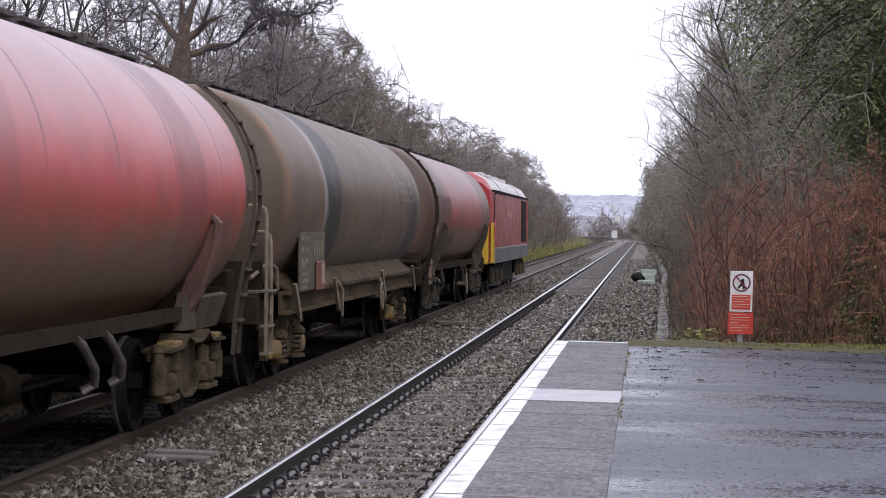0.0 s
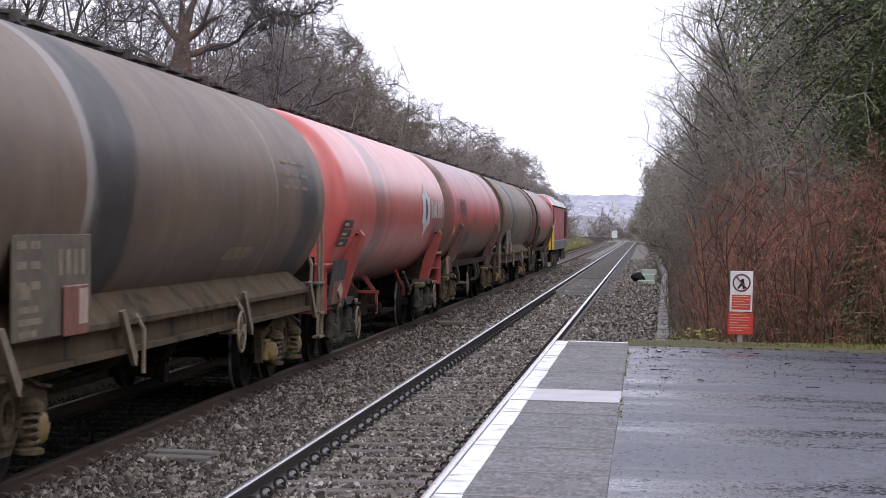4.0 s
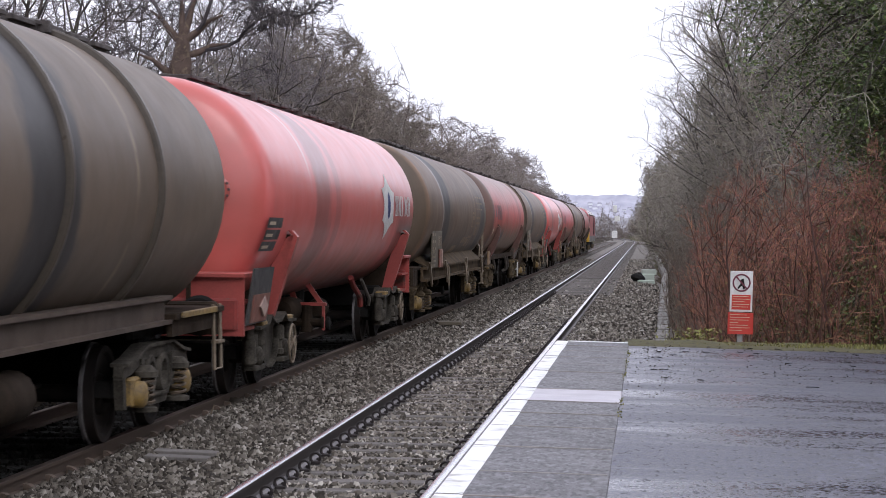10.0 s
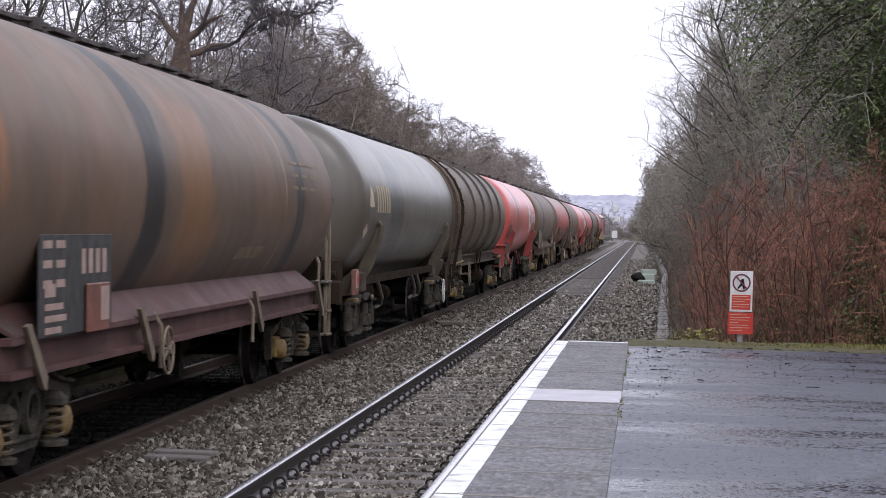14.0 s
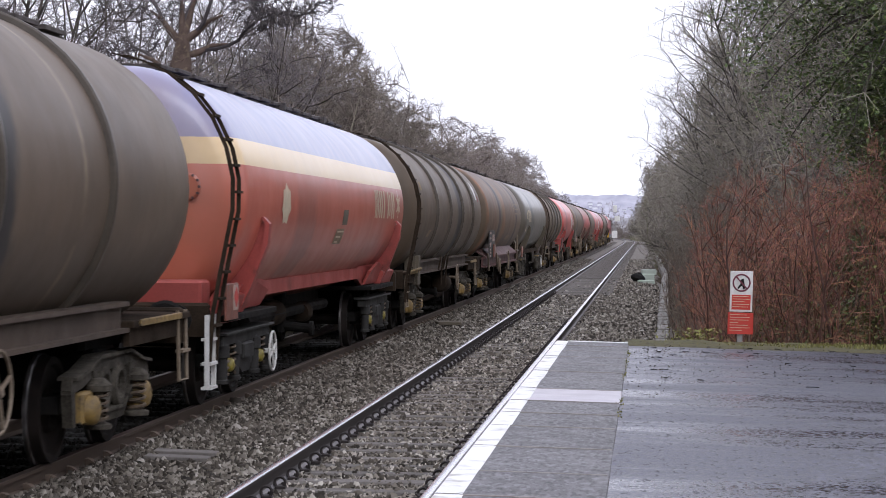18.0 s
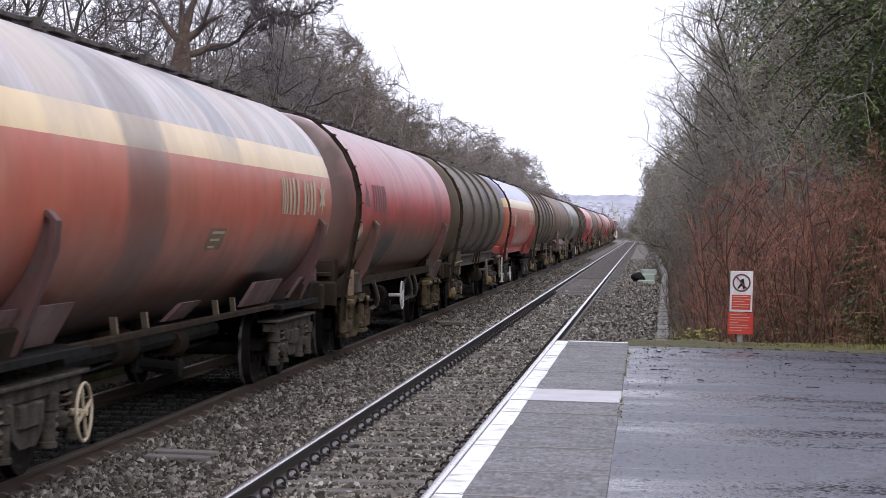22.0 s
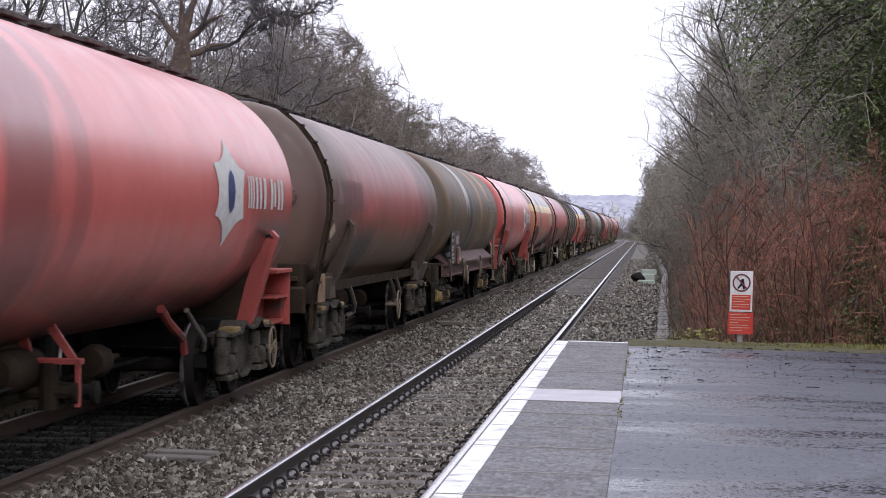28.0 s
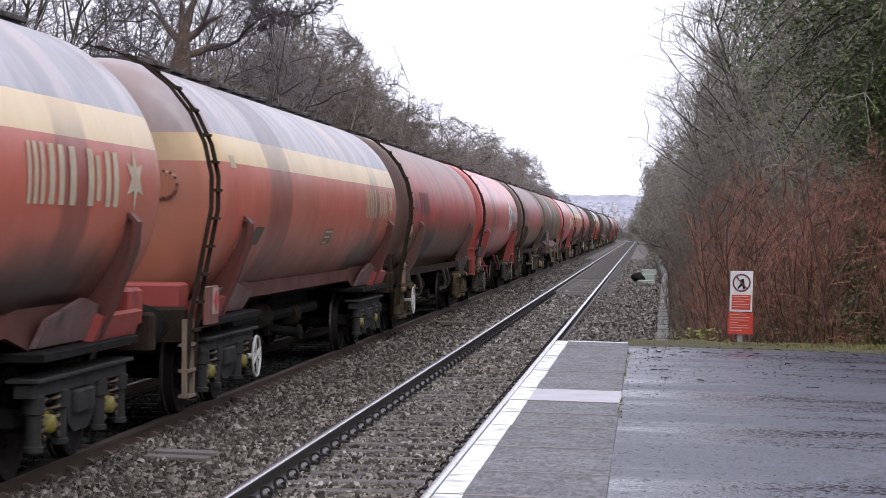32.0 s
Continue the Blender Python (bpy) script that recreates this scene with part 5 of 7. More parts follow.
for k in range(250):
    z0 = 0.4 + 6.3 * (k / 250)
    a = ev_rng.uniform(0, 6.283)
    reach_k = (0.75 + 0.4 * ev_rng.random()) if z0 < 4.2 else 1.4 + 1.5 * ev_rng.random()
    p, d = Vector((0, 0, z0)), Vector((math.cos(a), math.sin(a), 0.35))
    pts = [p]
    for j in range(6):
        d = (d + Vector((ev_rng.gauss(0, 0.12), ev_rng.gauss(0, 0.12), -0.13 if z0 < 4.2 else -0.24))).normalized()
        p = p + d * reach_k / 6
        pts.append(p)
        for _ in range(5 if j else 1):
            q = p + Vector((ev_rng.gauss(0, 0.22), ev_rng.gauss(0, 0.22), ev_rng.gauss(-0.1, 0.18)))
            ev_twigs.tube([p, q], 0.006, 3, False, 0.4)
            tips.extend([q, p.lerp(q, 0.6)])
    ev_trunk.tube(pts, 0.028, 4, False, 0.25)
part("trunk", ev_trunk, M_BARK, ever)
part("twig_spray", ev_twigs, M_TWIG, ever)
part("foliage", leaves(140000, lambda r: r.choice(tips) + Vector((r.gauss(0, 0.07), r.gauss(0, 0.07), r.gauss(0, 0.08))), 0.031, 5), M_IVY, ever, "glossy dark green leaves", None)
under = thing("bramble", "tangled green bramble leaves under the red-stemmed bushes", "bramble", at=pose(0, 0, 0))
part("foliage", leaves(15000, lambda r: Vector((0.75 + 2.5 * r.random() ** 0.55, 23.0 + 3 * r.random(), 0.1 + 1.8 * r.random() ** 1.6 * (0.35 + 0.65 * r.random()))), 0.021, 6), M_LEAF, under, "", None)

part("young_leaves", leaves(1100, lambda r: Vector((0.52 + r.gauss(0, 0.16), 22.4 + 0.7 * r.random(), 0.62 + 0.38 * r.random() ** 1.5)), 0.022, 7), twig_material("young_leaf", [(0.12, 0.14, 0.03), (0.26, 0.26, 0.07), (0.32, 0.3, 0.1), (0.1, 0.09, 0.04)], 0.5), under, "yellow-green young leaves", None)

# ---- twigs and leaves on the platform ----
lf = random.Random(44)
litter_specks = Shape()
for _ in range(620):
    band = lf.random()
    x = lf.uniform(-0.1, 3.4) if band < 0.88 else lf.gauss(0.1, 0.15)
    y = 21.35 - 5.0 * lf.random() ** 1.8 if band < 0.88 else lf.uniform(14.5, 21)
    x = max(x, COPING + 0.03)
    a, w = lf.uniform(0, 6.283), lf.uniform(0.005, 0.014)
    u, v = Vector((math.cos(a), math.sin(a), 0)) * w, Vector((-math.sin(a), math.cos(a), 0)) * w * 0.55
    p = Vector((x, y, top(x) + 0.002))
    litter_specks.add([p - u, p - v + Vector((0, 0, 0.006)), p + u, p + v + Vector((0, 0, 0.009))], [(0, 1, 2), (0, 2, 3)])
tagged(part("fallen_leaves", litter_specks, twig_material("rotting_leaf", [(0.02, 0.016, 0.012), (0.045, 0.034, 0.022), (0.1, 0.075, 0.035), (0.015, 0.013, 0.012)], 0.7), None, "", None), "scattered dark rotting leaves on the wet tarmac", "leaves", kind="stuff")

tw_rng = random.Random(12)
for k in range(26):
    x, y = tw_rng.uniform(0.0, 2.6), 21.1 - 5.5 * tw_rng.random() ** 2.2
    t = thing("fallen_twig", "small dark fallen twig on the wet tarmac", "twig", "twigs on the platform", at=pose(x, y, top(x) - 0.004, 0, 0, tw_rng.uniform(0, 360)))
    l = tw_rng.uniform(0.012, 0.05)
    part("stem", Shape().tube([(-l, 0, 0.004), (-0.2 * l, 0.02, 0.008), (l, -0.01, 0.005)], 0.0045, 4).tube([(-0.1 * l, 0.02, 0.008), (0.3 * l, 0.05, 0.012)], 0.003, 3), M_FRAME_DARK, t)

# ---- distance ----
h_rng = random.Random(8)


def ridge_height(x, x0, x1, height, seed):
    i = 90 * (x - x0) / (x1 - x0)
    return height * (0.75 + 0.1 * noise.noise((i * 0.06, seed, 0)) + 0.05 * noise.noise((i * 0.8, seed, 4)))


def hill_z(x, y):
    h = ridge_height(x, -2600, 1800, 62, 2.0)
    return -5 + h * (0.45 + 0.55 * (y - 2480) / 120)


def hill(name, y, x0, x1, base, height, seed, material, label):
    s = Shape()
    cols = 1500
    ridge = []
    for i in range(cols + 1):
        x = x0 + (x1 - x0) * i / cols
        h = ridge_height(x, x0, x1, height, seed) + height * (0.045 * max(0, noise.noise((x * 0.06, seed, 9)) + 0.25) + 0.02 * h_rng.random())
        ridge.append((x, h))
    s.loft([[(x, y - 300, base) for x, h in ridge], [(x, y - 120, base + 0.45 * h) for x, h in ridge], [(x, y, base + h) for x, h in ridge], [(x, y + 200, base) for x, h in ridge]], closed=False)
    s.f = [tuple(reversed(f)) for f in s.f]
    return structure(name, s, material, label, 60)


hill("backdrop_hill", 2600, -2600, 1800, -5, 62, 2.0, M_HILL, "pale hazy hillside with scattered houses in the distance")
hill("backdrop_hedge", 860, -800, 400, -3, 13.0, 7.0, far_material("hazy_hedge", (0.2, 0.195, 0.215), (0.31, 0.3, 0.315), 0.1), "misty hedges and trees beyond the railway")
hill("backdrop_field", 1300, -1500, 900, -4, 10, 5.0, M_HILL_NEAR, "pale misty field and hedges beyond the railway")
for k in range(18):
    hx, hy = h_rng.uniform(-115, -5), 2575 - 95 * h_rng.random()
    hz = hill_z(hx, hy)
    w, d = h_rng.uniform(1.6, 3.4), 3.0
    house = thing("distant_house", "small pale house on the far hillside", "house", "houses on the hill", at=pose(hx, hy, hz, 0, 0, h_rng.uniform(-20, 20)))
    part("wall", Shape().box(-w, w, -d, d, -3, 2), M_HOUSE, house)
    part("roof", Shape().prism([(-w - 0.3, 2), (w + 0.3, 2), (w * 0.8, 3.4), (-w * 0.8, 3.4)], -d - 0.5, d + 0.5, "y"), M_ROOF, house)

# low hedge across the end of the view
rng = random.Random(91)
for k in range(16):
    x, y = -34 + 2.3 * k + rng.uniform(-0.6, 0.6), 505 + rng.uniform(-15, 15)
    s = rng.uniform(0.7, 1.05)
    plant(SCRUB_BROWN[k % 2], "hedge_bush", "low leafless hedge bush far along the line", "bush", "hedge in the distance", x, y, -0.5, rng.uniform(0, 360), (s, s, s * 0.8))

for x, y, s in ((-10.5, 478, 0.95), (-7.4, 486, 1.1), (-4.6, 474, 0.8)):
    plant(LEFT_DOME_LIGHT[int(y) % 2], "bare_tree", "bare grey tree far along the line", "tree", "trees in the distance", x, y, -0.5, 40 * x, (s * 0.8, s * 0.8, s))

# long grass on the verge where the far track curves away
def verge(r):
    y = 105 + 190 * r.random()
    u = -8.3 - 3.2 * r.random() ** 1.5
    return Vector((u + bend(y), y, ground_height(u + bend(y), y) + 0.02))


M_STRAW = twig_material("verge_grass_blade", [(0.12, 0.13, 0.035), (0.26, 0.25, 0.08), (0.4, 0.34, 0.17), (0.18, 0.2, 0.05)], 0.7)
tagged(part("verge_grass", blades(16000, verge, 0.55, 35, 0.02), M_STRAW, None, "", None), "long straw-coloured and green winter grass beside the far track", "grass", kind="stuff")

# signal beside the line where it curves
sig = thing("railway_signal", "tall railway signal post with pale lamp heads", "signal", at=pose(-6.3, 440.0, -0.4))
part("post", Shape().cyl((0, 0, 0), (0, 0, 7.2), 0.07, 8), M_CONCRETE, sig)
part("head", Shape().box(-0.4, 0.4, -0.2, 0.2, 5.9, 7.3, 0.08), M_WHITE, sig, "pale signal head")
part("head", Shape().box(-0.1, 1.0, -0.2, 0.1, 4.0, 5.1, 0.06), M_WHITE, sig, "pale signal head")
part("cabinet", Shape().box(-0.6, 0.5, -0.3, 0.3, 0.6, 2.0, 0.04), M_WHITE, sig, "grey equipment cabinet")


# ---- tank wagons: y forward, x towards the platform, z = 0 rail top ----
ZC, RT, HALF = 2.40, 1.45, 8.05
BOGIE_Y, WHEEL_R, AXLE_Y = 6.2, 0.46, 0.95


def barrel():
    """Barrel with dished ends."""
    end = [(HALF - 0.42, RT), (HALF - 0.2, RT - 0.02), (HALF - 0.08, RT - 0.09), (HALF, RT - 0.24), (HALF + 0.07, RT - 0.55), (HALF + 0.13, RT - 0.95), (HALF + 0.15, 0.02)]
    prof = [(-y, r) for y, r in reversed(end)] + [(-4.0, RT), (0, RT), (4.0, RT)] + end
    s = Shape()
    sides = 56
    s.loft([[(r * math.sin(2 * math.pi * k / sides), y, ZC + r * math.cos(2 * math.pi * k / sides)) for k in range(sides)] for y, r in prof], caps=True)
    return s


def on_barrel(y, h, lift=0.006):
    """The point at arc height h above the barrel's middle, on its platform side."""
    a = h / RT
    return ((RT + lift) * math.cos(a), y, ZC + (RT + lift) * math.sin(a))


def patch(shape, y0, y1, h0, h1, slant=0.0, lift=0.006):
    """A curved painted rectangle on the barrel."""
    n = max(2, int(abs(h1 - h0) / 0.08) + 1)
    rows = []
    for i in range(n + 1):
        h = h0 + (h1 - h0) * i / n
        rows.append([on_barrel(y0 + slant * i / n, h, lift), on_barrel(y1 + slant * i / n, h, lift)])
    shape.loft(rows, closed=False)
    return shape


def star(shape, y, h, ry, rh, points, inner, lift=0.006):
    ring = []
    for k in range(points * 2):
        a = math.pi * k / points + math.pi / 2
        f = 1.0 if k % 2 == 0 else inner
        ring.append((y + ry * f * math.cos(a), h + rh * f * math.sin(a)))
    n = len(shape.v)
    for q in range(1, 4):
        shape.v.extend(on_barrel(y + (p[0] - y) * q / 3, h + (p[1] - h) * q / 3, lift) for p in ring)
    m = len(ring)
    shape.v.append(on_barrel(y, h, lift))
    for i in range(m):
        j = (i + 1) % m
        shape.f.append((n + 3 * m, n + i, n + j))
        for q in range(2):
            shape.f.append((n + q * m + i, n + (q + 1) * m + i, n + (q + 1) * m + j, n + q * m + j))
    return shape


def sail_star(shape, y, h, ry, rh, lift=0.006):
    """A tall six-pointed star with hollow sides and long upper and lower points."""
    tips = [(0.05, 1.0), (1.0, 0.42), (0.92, -0.5), (-0.05, -1.05), (-0.95, -0.45), (-1.0, 0.5)]
    hollow = [(0.34, 0.44), (0.62, 0.0), (0.36, -0.5), (-0.36, -0.48), (-0.62, 0.0), (-0.34, 0.46)]
    ring = []
    for k in range(6):
        a, c, b = Vector(tips[k]), Vector(hollow[k]), Vector(tips[(k + 1) % 6])
        ring += [(1 - f) ** 2 * a + 2 * f * (1 - f) * c + f * f * b for f in (0.0, 0.2, 0.4, 0.6, 0.8)]
    n, m = len(shape.v), len(ring)
    for q in (1.0, 0.7, 0.4):
        shape.v.extend(on_barrel(y + ry * p.x * q, h + rh * p.y * q, lift) for p in ring)
    shape.v.append(on_barrel(y, h, lift))
    for i in range(m):
        j = (i + 1) % m
        shape.f.append((n + 3 * m, n + 2 * m + i, n + 2 * m + j))
        for q in range(2):
            shape.f.append((n + (q + 1) * m + i, n + q * m + i, n + q * m + j, n + (q + 1) * m + j))
    return shape


def wheelset_mesh():
    s = Shape()
    s.cyl((-1.02, 0, 0), (1.02, 0, 0), 0.085, 10)
    for side in (-1, 1):
        prof = [(0.0, 0.12), (0.02, 0.18), (0.05, 0.33), (0.03, 0.38), (0.0, 0.40), (0.0, 0.49), (0.03, 0.49), (0.045, 0.463), (0.135, 0.457), (0.135, 0.40), (0.1, 0.37), (0.075, 0.2), (0.13, 0.17), (0.13, 0.1)]
        s.disc((side * 0.68, 0, 0), (side, 0, 0), prof, 28)
    return s


MESHES = {}


def shared(name, key, build, material, smooth=35):
    if key not in MESHES:
        MESHES[key] = build().mesh(name, material, smooth)
    return MESHES[key]


def ledge(shape, line, x0, x1, thick=0.03):
    """A flange of plate that follows a line of (y, z)."""
    return shape.loft([[(x0, y, z), (x1, y, z), (x1, y, z + thick), (x0, y, z + thick)] for y, z in line], caps=True)


def cast_frame(side):
    """Side frame of a cast bogie: a bowed beam over two rounded windows, a belly tie and horns at the axles."""
    x0, x1 = (1.0, 1.09) if side > 0 else (-1.09, -1.0)
    s = Shape()
    upper = [(-1.4, 0.62), (-1.36, 0.74), (-1.0, 0.78), (-0.55, 0.88), (0.55, 0.88), (1.0, 0.78), (1.36, 0.74), (1.4, 0.62), (1.0, 0.66), (0.55, 0.76), (-0.55, 0.76), (-1.0, 0.66)]
    s.prism(upper, x0, x1, "x")
    ledge(s, upper[1:7], x0 - 0.04, x1 + 0.05)
    belly = [(-0.74, 0.52), (-0.4, 0.3), (0.4, 0.3), (0.74, 0.52), (0.6, 0.56), (0.34, 0.4), (-0.34, 0.4), (-0.6, 0.56)]
    s.prism(belly, x0, x1, "x")
    ledge(s, [(-0.6, 0.55), (-0.34, 0.39), (0.34, 0.39), (0.6, 0.55)], x0 - 0.03, x1 + 0.04, 0.025)
    for y in (-1, 1):
        s.ring((side * 1.06, y * 0.27, 0.6), 0.16, 0.055, "x", 18, 6)
        s.prism([(y * 0.62 - 0.07, 0.44), (y * 0.62 + 0.07, 0.44), (y * 0.66 + 0.07, 0.78), (y * 0.66 - 0.07, 0.78)], x0, x1 + 0.02 * side, "x")
        s.prism([(y * 1.28 - 0.05, 0.34), (y * 1.28 + 0.05, 0.34), (y * 1.34 + 0.06, 0.66), (y * 1.34 - 0.06, 0.66)], x0, x1, "x")
        s.disc((side * 1.14, y * 0.7, 0.27), (side * 1.14, y * 0.7, 1), [(0.0, 0.06), (0.01, 0.12), (0.05, 0.12), (0.06, 0.09)], 12)
        s.disc((side * 1.14, y * 0.7, 0.6), (side * 1.14, y * 0.7, 1), [(0.0, 0.09), (0.01, 0.12), (0.06, 0.12), (0.12, 0.06)], 12)
    return s


def plate_frame(side):
    """Side frame of a pressed-plate bogie: a deep dished plate under a wide swept flange, with box guides and spring pots at the axles."""
    x0, x1 = (1.02, 1.07) if side > 0 else (-1.07, -1.02)
    s = Shape()
    over = [(-1.36, 0.8), (-0.7, 0.82), (-0.5, 0.92), (-0.2, 0.84), (0.2, 0.84), (0.5, 0.92), (0.7, 0.82), (1.36, 0.8)]
    under = [(0.72, 0.7), (0.6, 0.56), (0.5, 0.4), (0.34, 0.31), (0.15, 0.27), (-0.15, 0.27), (-0.34, 0.31), (-0.5, 0.4), (-0.6, 0.56), (-0.72, 0.7)]
    s.prism(over + [(1.36, 0.72)] + under + [(-1.36, 0.72)], x0, x1, "x")
    ledge(s, over, min(x0 - 0.06, x0 - 0.06 * side), max(x1 + 0.05, x1 + 0.19 * side), 0.035)
    ledge(s, under, x0 - 0.04, x1 + 0.08, 0.03)
    for y in (-0.95, 0.95):
        for off in (-0.2, 0.2):
            s.prism([(y + off - 0.045, 0.8), (y + off - 0.03, 0.3), (y + off + 0.03, 0.3), (y + off + 0.045, 0.8)], x0 - 0.02, x1 + 0.05, "x")
            s.disc((side * 1.13, y + off * 1.35, 0.38), (side * 1.13, y + off * 1.35, 1), [(0.0, 0.03), (0.02, 0.07), (0.08, 0.07), (0.09, 0.05), (0.2, 0.05), (0.21, 0.075), (0.36, 0.075), (0.4, 0.05)], 10)
        s.box(min(side * 1.03, side * 1.2), max(side * 1.03, side * 1.2), y - 0.3, y + 0.3, 0.3, 0.36, 0.015)
    return s


def beam_frame(side):
    """Side frame of a beam bogie: a long flat beam with upright dampers below it and a plate between them."""
    x0, x1 = (1.0, 1.16) if side > 0 else (-1.16, -1.0)
    s = Shape()
    s.box(x0, x1, -1.5, 1.5, 0.7, 0.82, 0.015)
    s.box(x0 - 0.05, x1 + 0.06, -1.54, 1.54, 0.82, 0.85, 0.008)
    s.prism([(-0.5, 0.72), (-0.4, 0.42), (-0.22, 0.33), (0.22, 0.33), (0.4, 0.42), (0.5, 0.72)], x0 + 0.02, x1 - 0.02, "x")
    s.box(x0 + 0.01, x1 + 0.03, -0.3, 0.3, 0.5, 0.68, 0.02)
    for y in (-1.34, -0.62, 0.62, 1.34):
        s.disc((side * 1.12, y, 0.26), (side * 1.12, y, 1), [(0.0, 0.03), (0.01, 0.08), (0.05, 0.08), (0.06, 0.065), (0.3, 0.065), (0.31, 0.09), (0.44, 0.09), (0.46, 0.06)], 12)
    return s


FRAMES = {"cast": cast_frame, "plate": plate_frame, "beam": beam_frame}


def coil(x, y, z0, z1, r=0.068):
    s = Shape()
    turns, seg = 4.5, 40
    s.tube([(x + r * math.cos(6.283 * turns * k / seg), y + r * math.sin(6.283 * turns * k / seg), z0 + (z1 - z0) * k / seg) for k in range(seg + 1)], 0.015, 5)
    return s


def axlebox(x):
    s = Shape()
    s.disc((0, 0, 0), (x, 0, 0), [(0.0, 0.13), (0.1, 0.13), (0.13, 0.11), (0.15, 0.06), (0.15, 0.0)], 14)
    s.box(-0.05, 0.05, -0.17, 0.17, -0.1, 0.16, 0.02)
    return s


def damper():
    s = Shape()
    s.disc((0, 0, -0.2), (0, 0, 1), [(0.0, 0.06), (0.02, 0.075), (0.3, 0.075), (0.31, 0.055), (0.42, 0.055), (0.43, 0.07), (0.5, 0.07)], 12)
    return s


def bogie(parent, y, kind, metal):
    b = part("bogie", shared("bogie", "bolster", lambda: Shape().box(-1.0, 1.0, -0.22, 0.22, 0.62, 0.98, 0.04).box(-0.95, -0.8, -1.3, 1.3, 0.45, 0.6).box(0.8, 0.95, -1.3, 1.3, 0.45, 0.6), M_FRAME_DARK), None, parent)
    b.matrix_basis = pose(0, y, 0)
    for side in (-1, 1):
        part("side_frame", shared("side_frame", (kind, side, metal.name), lambda: FRAMES[kind](side), metal), None, b)
    for k in (-1, 1):
        w = part("wheelset", shared("wheelset", "wheelset", wheelset_mesh, M_WHEEL, 30), None, b, "dark steel wheels on an axle")
        w.matrix_basis = pose(0, k * AXLE_Y, WHEEL_R)
        a = part("axlebox", shared("axlebox", ("axlebox", kind, metal.name), lambda: axlebox(1), M_YELLOW if kind == "cast" else M_AXLE_YELLOW if metal is M_BOGIE_BLACK else metal), None, b, "dirty yellow axlebox" if kind == "cast" else "yellow axlebox" if metal is M_BOGIE_BLACK else "")
        a.matrix_basis = pose(1.07, k * AXLE_Y, WHEEL_R) @ (Matrix.Diagonal((0.8, 0.62, 0.62, 1)) if kind == "beam" else Matrix())
        if kind == "cast":
            part("spring", shared("spring", ("coil", k), lambda: coil(1.14, k * 0.7, 0.31, 0.61, 0.085), M_SPRING), None, b)
        elif kind == "plate":
            part("spring_cap", shared("spring_cap", ("scap", k), lambda: Shape().box(1.05, 1.25, k * AXLE_Y - 0.16, k * AXLE_Y + 0.16, 0.84, 0.9, 0.015), M_YELLOW), None, b, "dirty yellow spring cap")
            d = part("damper", shared("damper", ("damper", metal.name), damper, metal), None, b)
            d.matrix_basis = pose(1.14, k * 1.4, 0.58)
        else:
            for off in (-0.2, 0.2):
                part("spring", shared("spring", ("beam coil", k, off), lambda: coil(1.09, k * AXLE_Y + off, 0.36, 0.7, 0.07), M_SPRING), None, b)
    return b


def buffer_mesh():
    s = Shape()
    s.disc((0, 0, 0), (0, 1, 0), [(0.0, 0.16), (0.03, 0.16), (0.04, 0.1), (0.28, 0.1), (0.29, 0.075), (0.52, 0.075), (0.53, 0.2), (0.56, 0.23), (0.585, 0.2), (0.6, 0.0)], 18)
    return s


def ends(parent, material):
    """Headstocks, buffers, couplings and pipes."""
    for k in (-1, 1):
        part("headstock", shared("headstock", ("head", material.name, k), lambda: Shape().box(-1.2, 1.2, min(k * 8.55, k * 8.73), max(k * 8.55, k * 8.73), 0.86, 1.22, 0.03).box(-0.9, 0.9, min(k * 7.7, k * 8.55), max(k * 7.7, k * 8.55), 0.95, 1.12), material), None, parent)
        for side in (-1, 1):
            f = part("buffer", shared("buffer", "buffer", buffer_mesh, M_FRAME_DARK), None, parent)
            f.matrix_basis = pose(side * 0.87, k * 8.73, 1.04, 0, 0, 0 if k > 0 else 180)
        part("coupling", shared("coupling", ("hook", k), lambda: Shape().box(-0.04, 0.04, min(k * 8.73, k * 9.1), max(k * 8.73, k * 9.1), 0.96, 1.08, 0.02).ring((0, k * 9.15, 0.95), 0.09, 0.025, "x", 12, 6).tube([(0.35, k * 8.75, 1.0), (0.36, k * 9.0, 0.85), (0.33, k * 9.2, 0.62), (0.25, k * 9.33, 0.55)], 0.03, 7), M_FRAME_DARK), None, parent, "screw coupling and brake hose")


def ladder_mesh(y=-8.5, foot=0.6, width=0.34):
    """A side ladder that follows the barrel's end from the roof and drops straight to its foot; the rungs lie along the wagon."""
    s = Shape()
    path = [((RT + 0.05) * math.cos(radians(a)), ZC + (RT + 0.05) * math.sin(radians(a))) for a in range(84, -20, -13)]
    path += [(1.36, 1.55), (1.28, 1.1), (1.25, foot)]
    for side in (0, 1):
        yy = y + side * width
        s.loft([[(x - 0.022, yy - 0.012, z), (x + 0.022, yy - 0.012, z), (x + 0.022, yy + 0.012, z), (x - 0.022, yy + 0.012, z)] for x, z in path], caps=True)
    lengths = [0.0]
    for p, q in zip(path, path[1:]):
        lengths.append(lengths[-1] + math.dist(p, q))
    for k in range(int(lengths[-1] / 0.29)):
        d = 0.15 + 0.29 * k
        i = next(m for m in range(len(path) - 1) if lengths[m + 1] >= d)
        f = (d - lengths[i]) / (lengths[i + 1] - lengths[i])
        x, z = path[i][0] + f * (path[i + 1][0] - path[i][0]), path[i][1] + f * (path[i + 1][1] - path[i][1])
        s.box(x - 0.015, x + 0.05, y + 0.01, y + width - 0.01, z - 0.014, z + 0.014)
    return s


WALK_N, WALK_Y = 16, 7.4


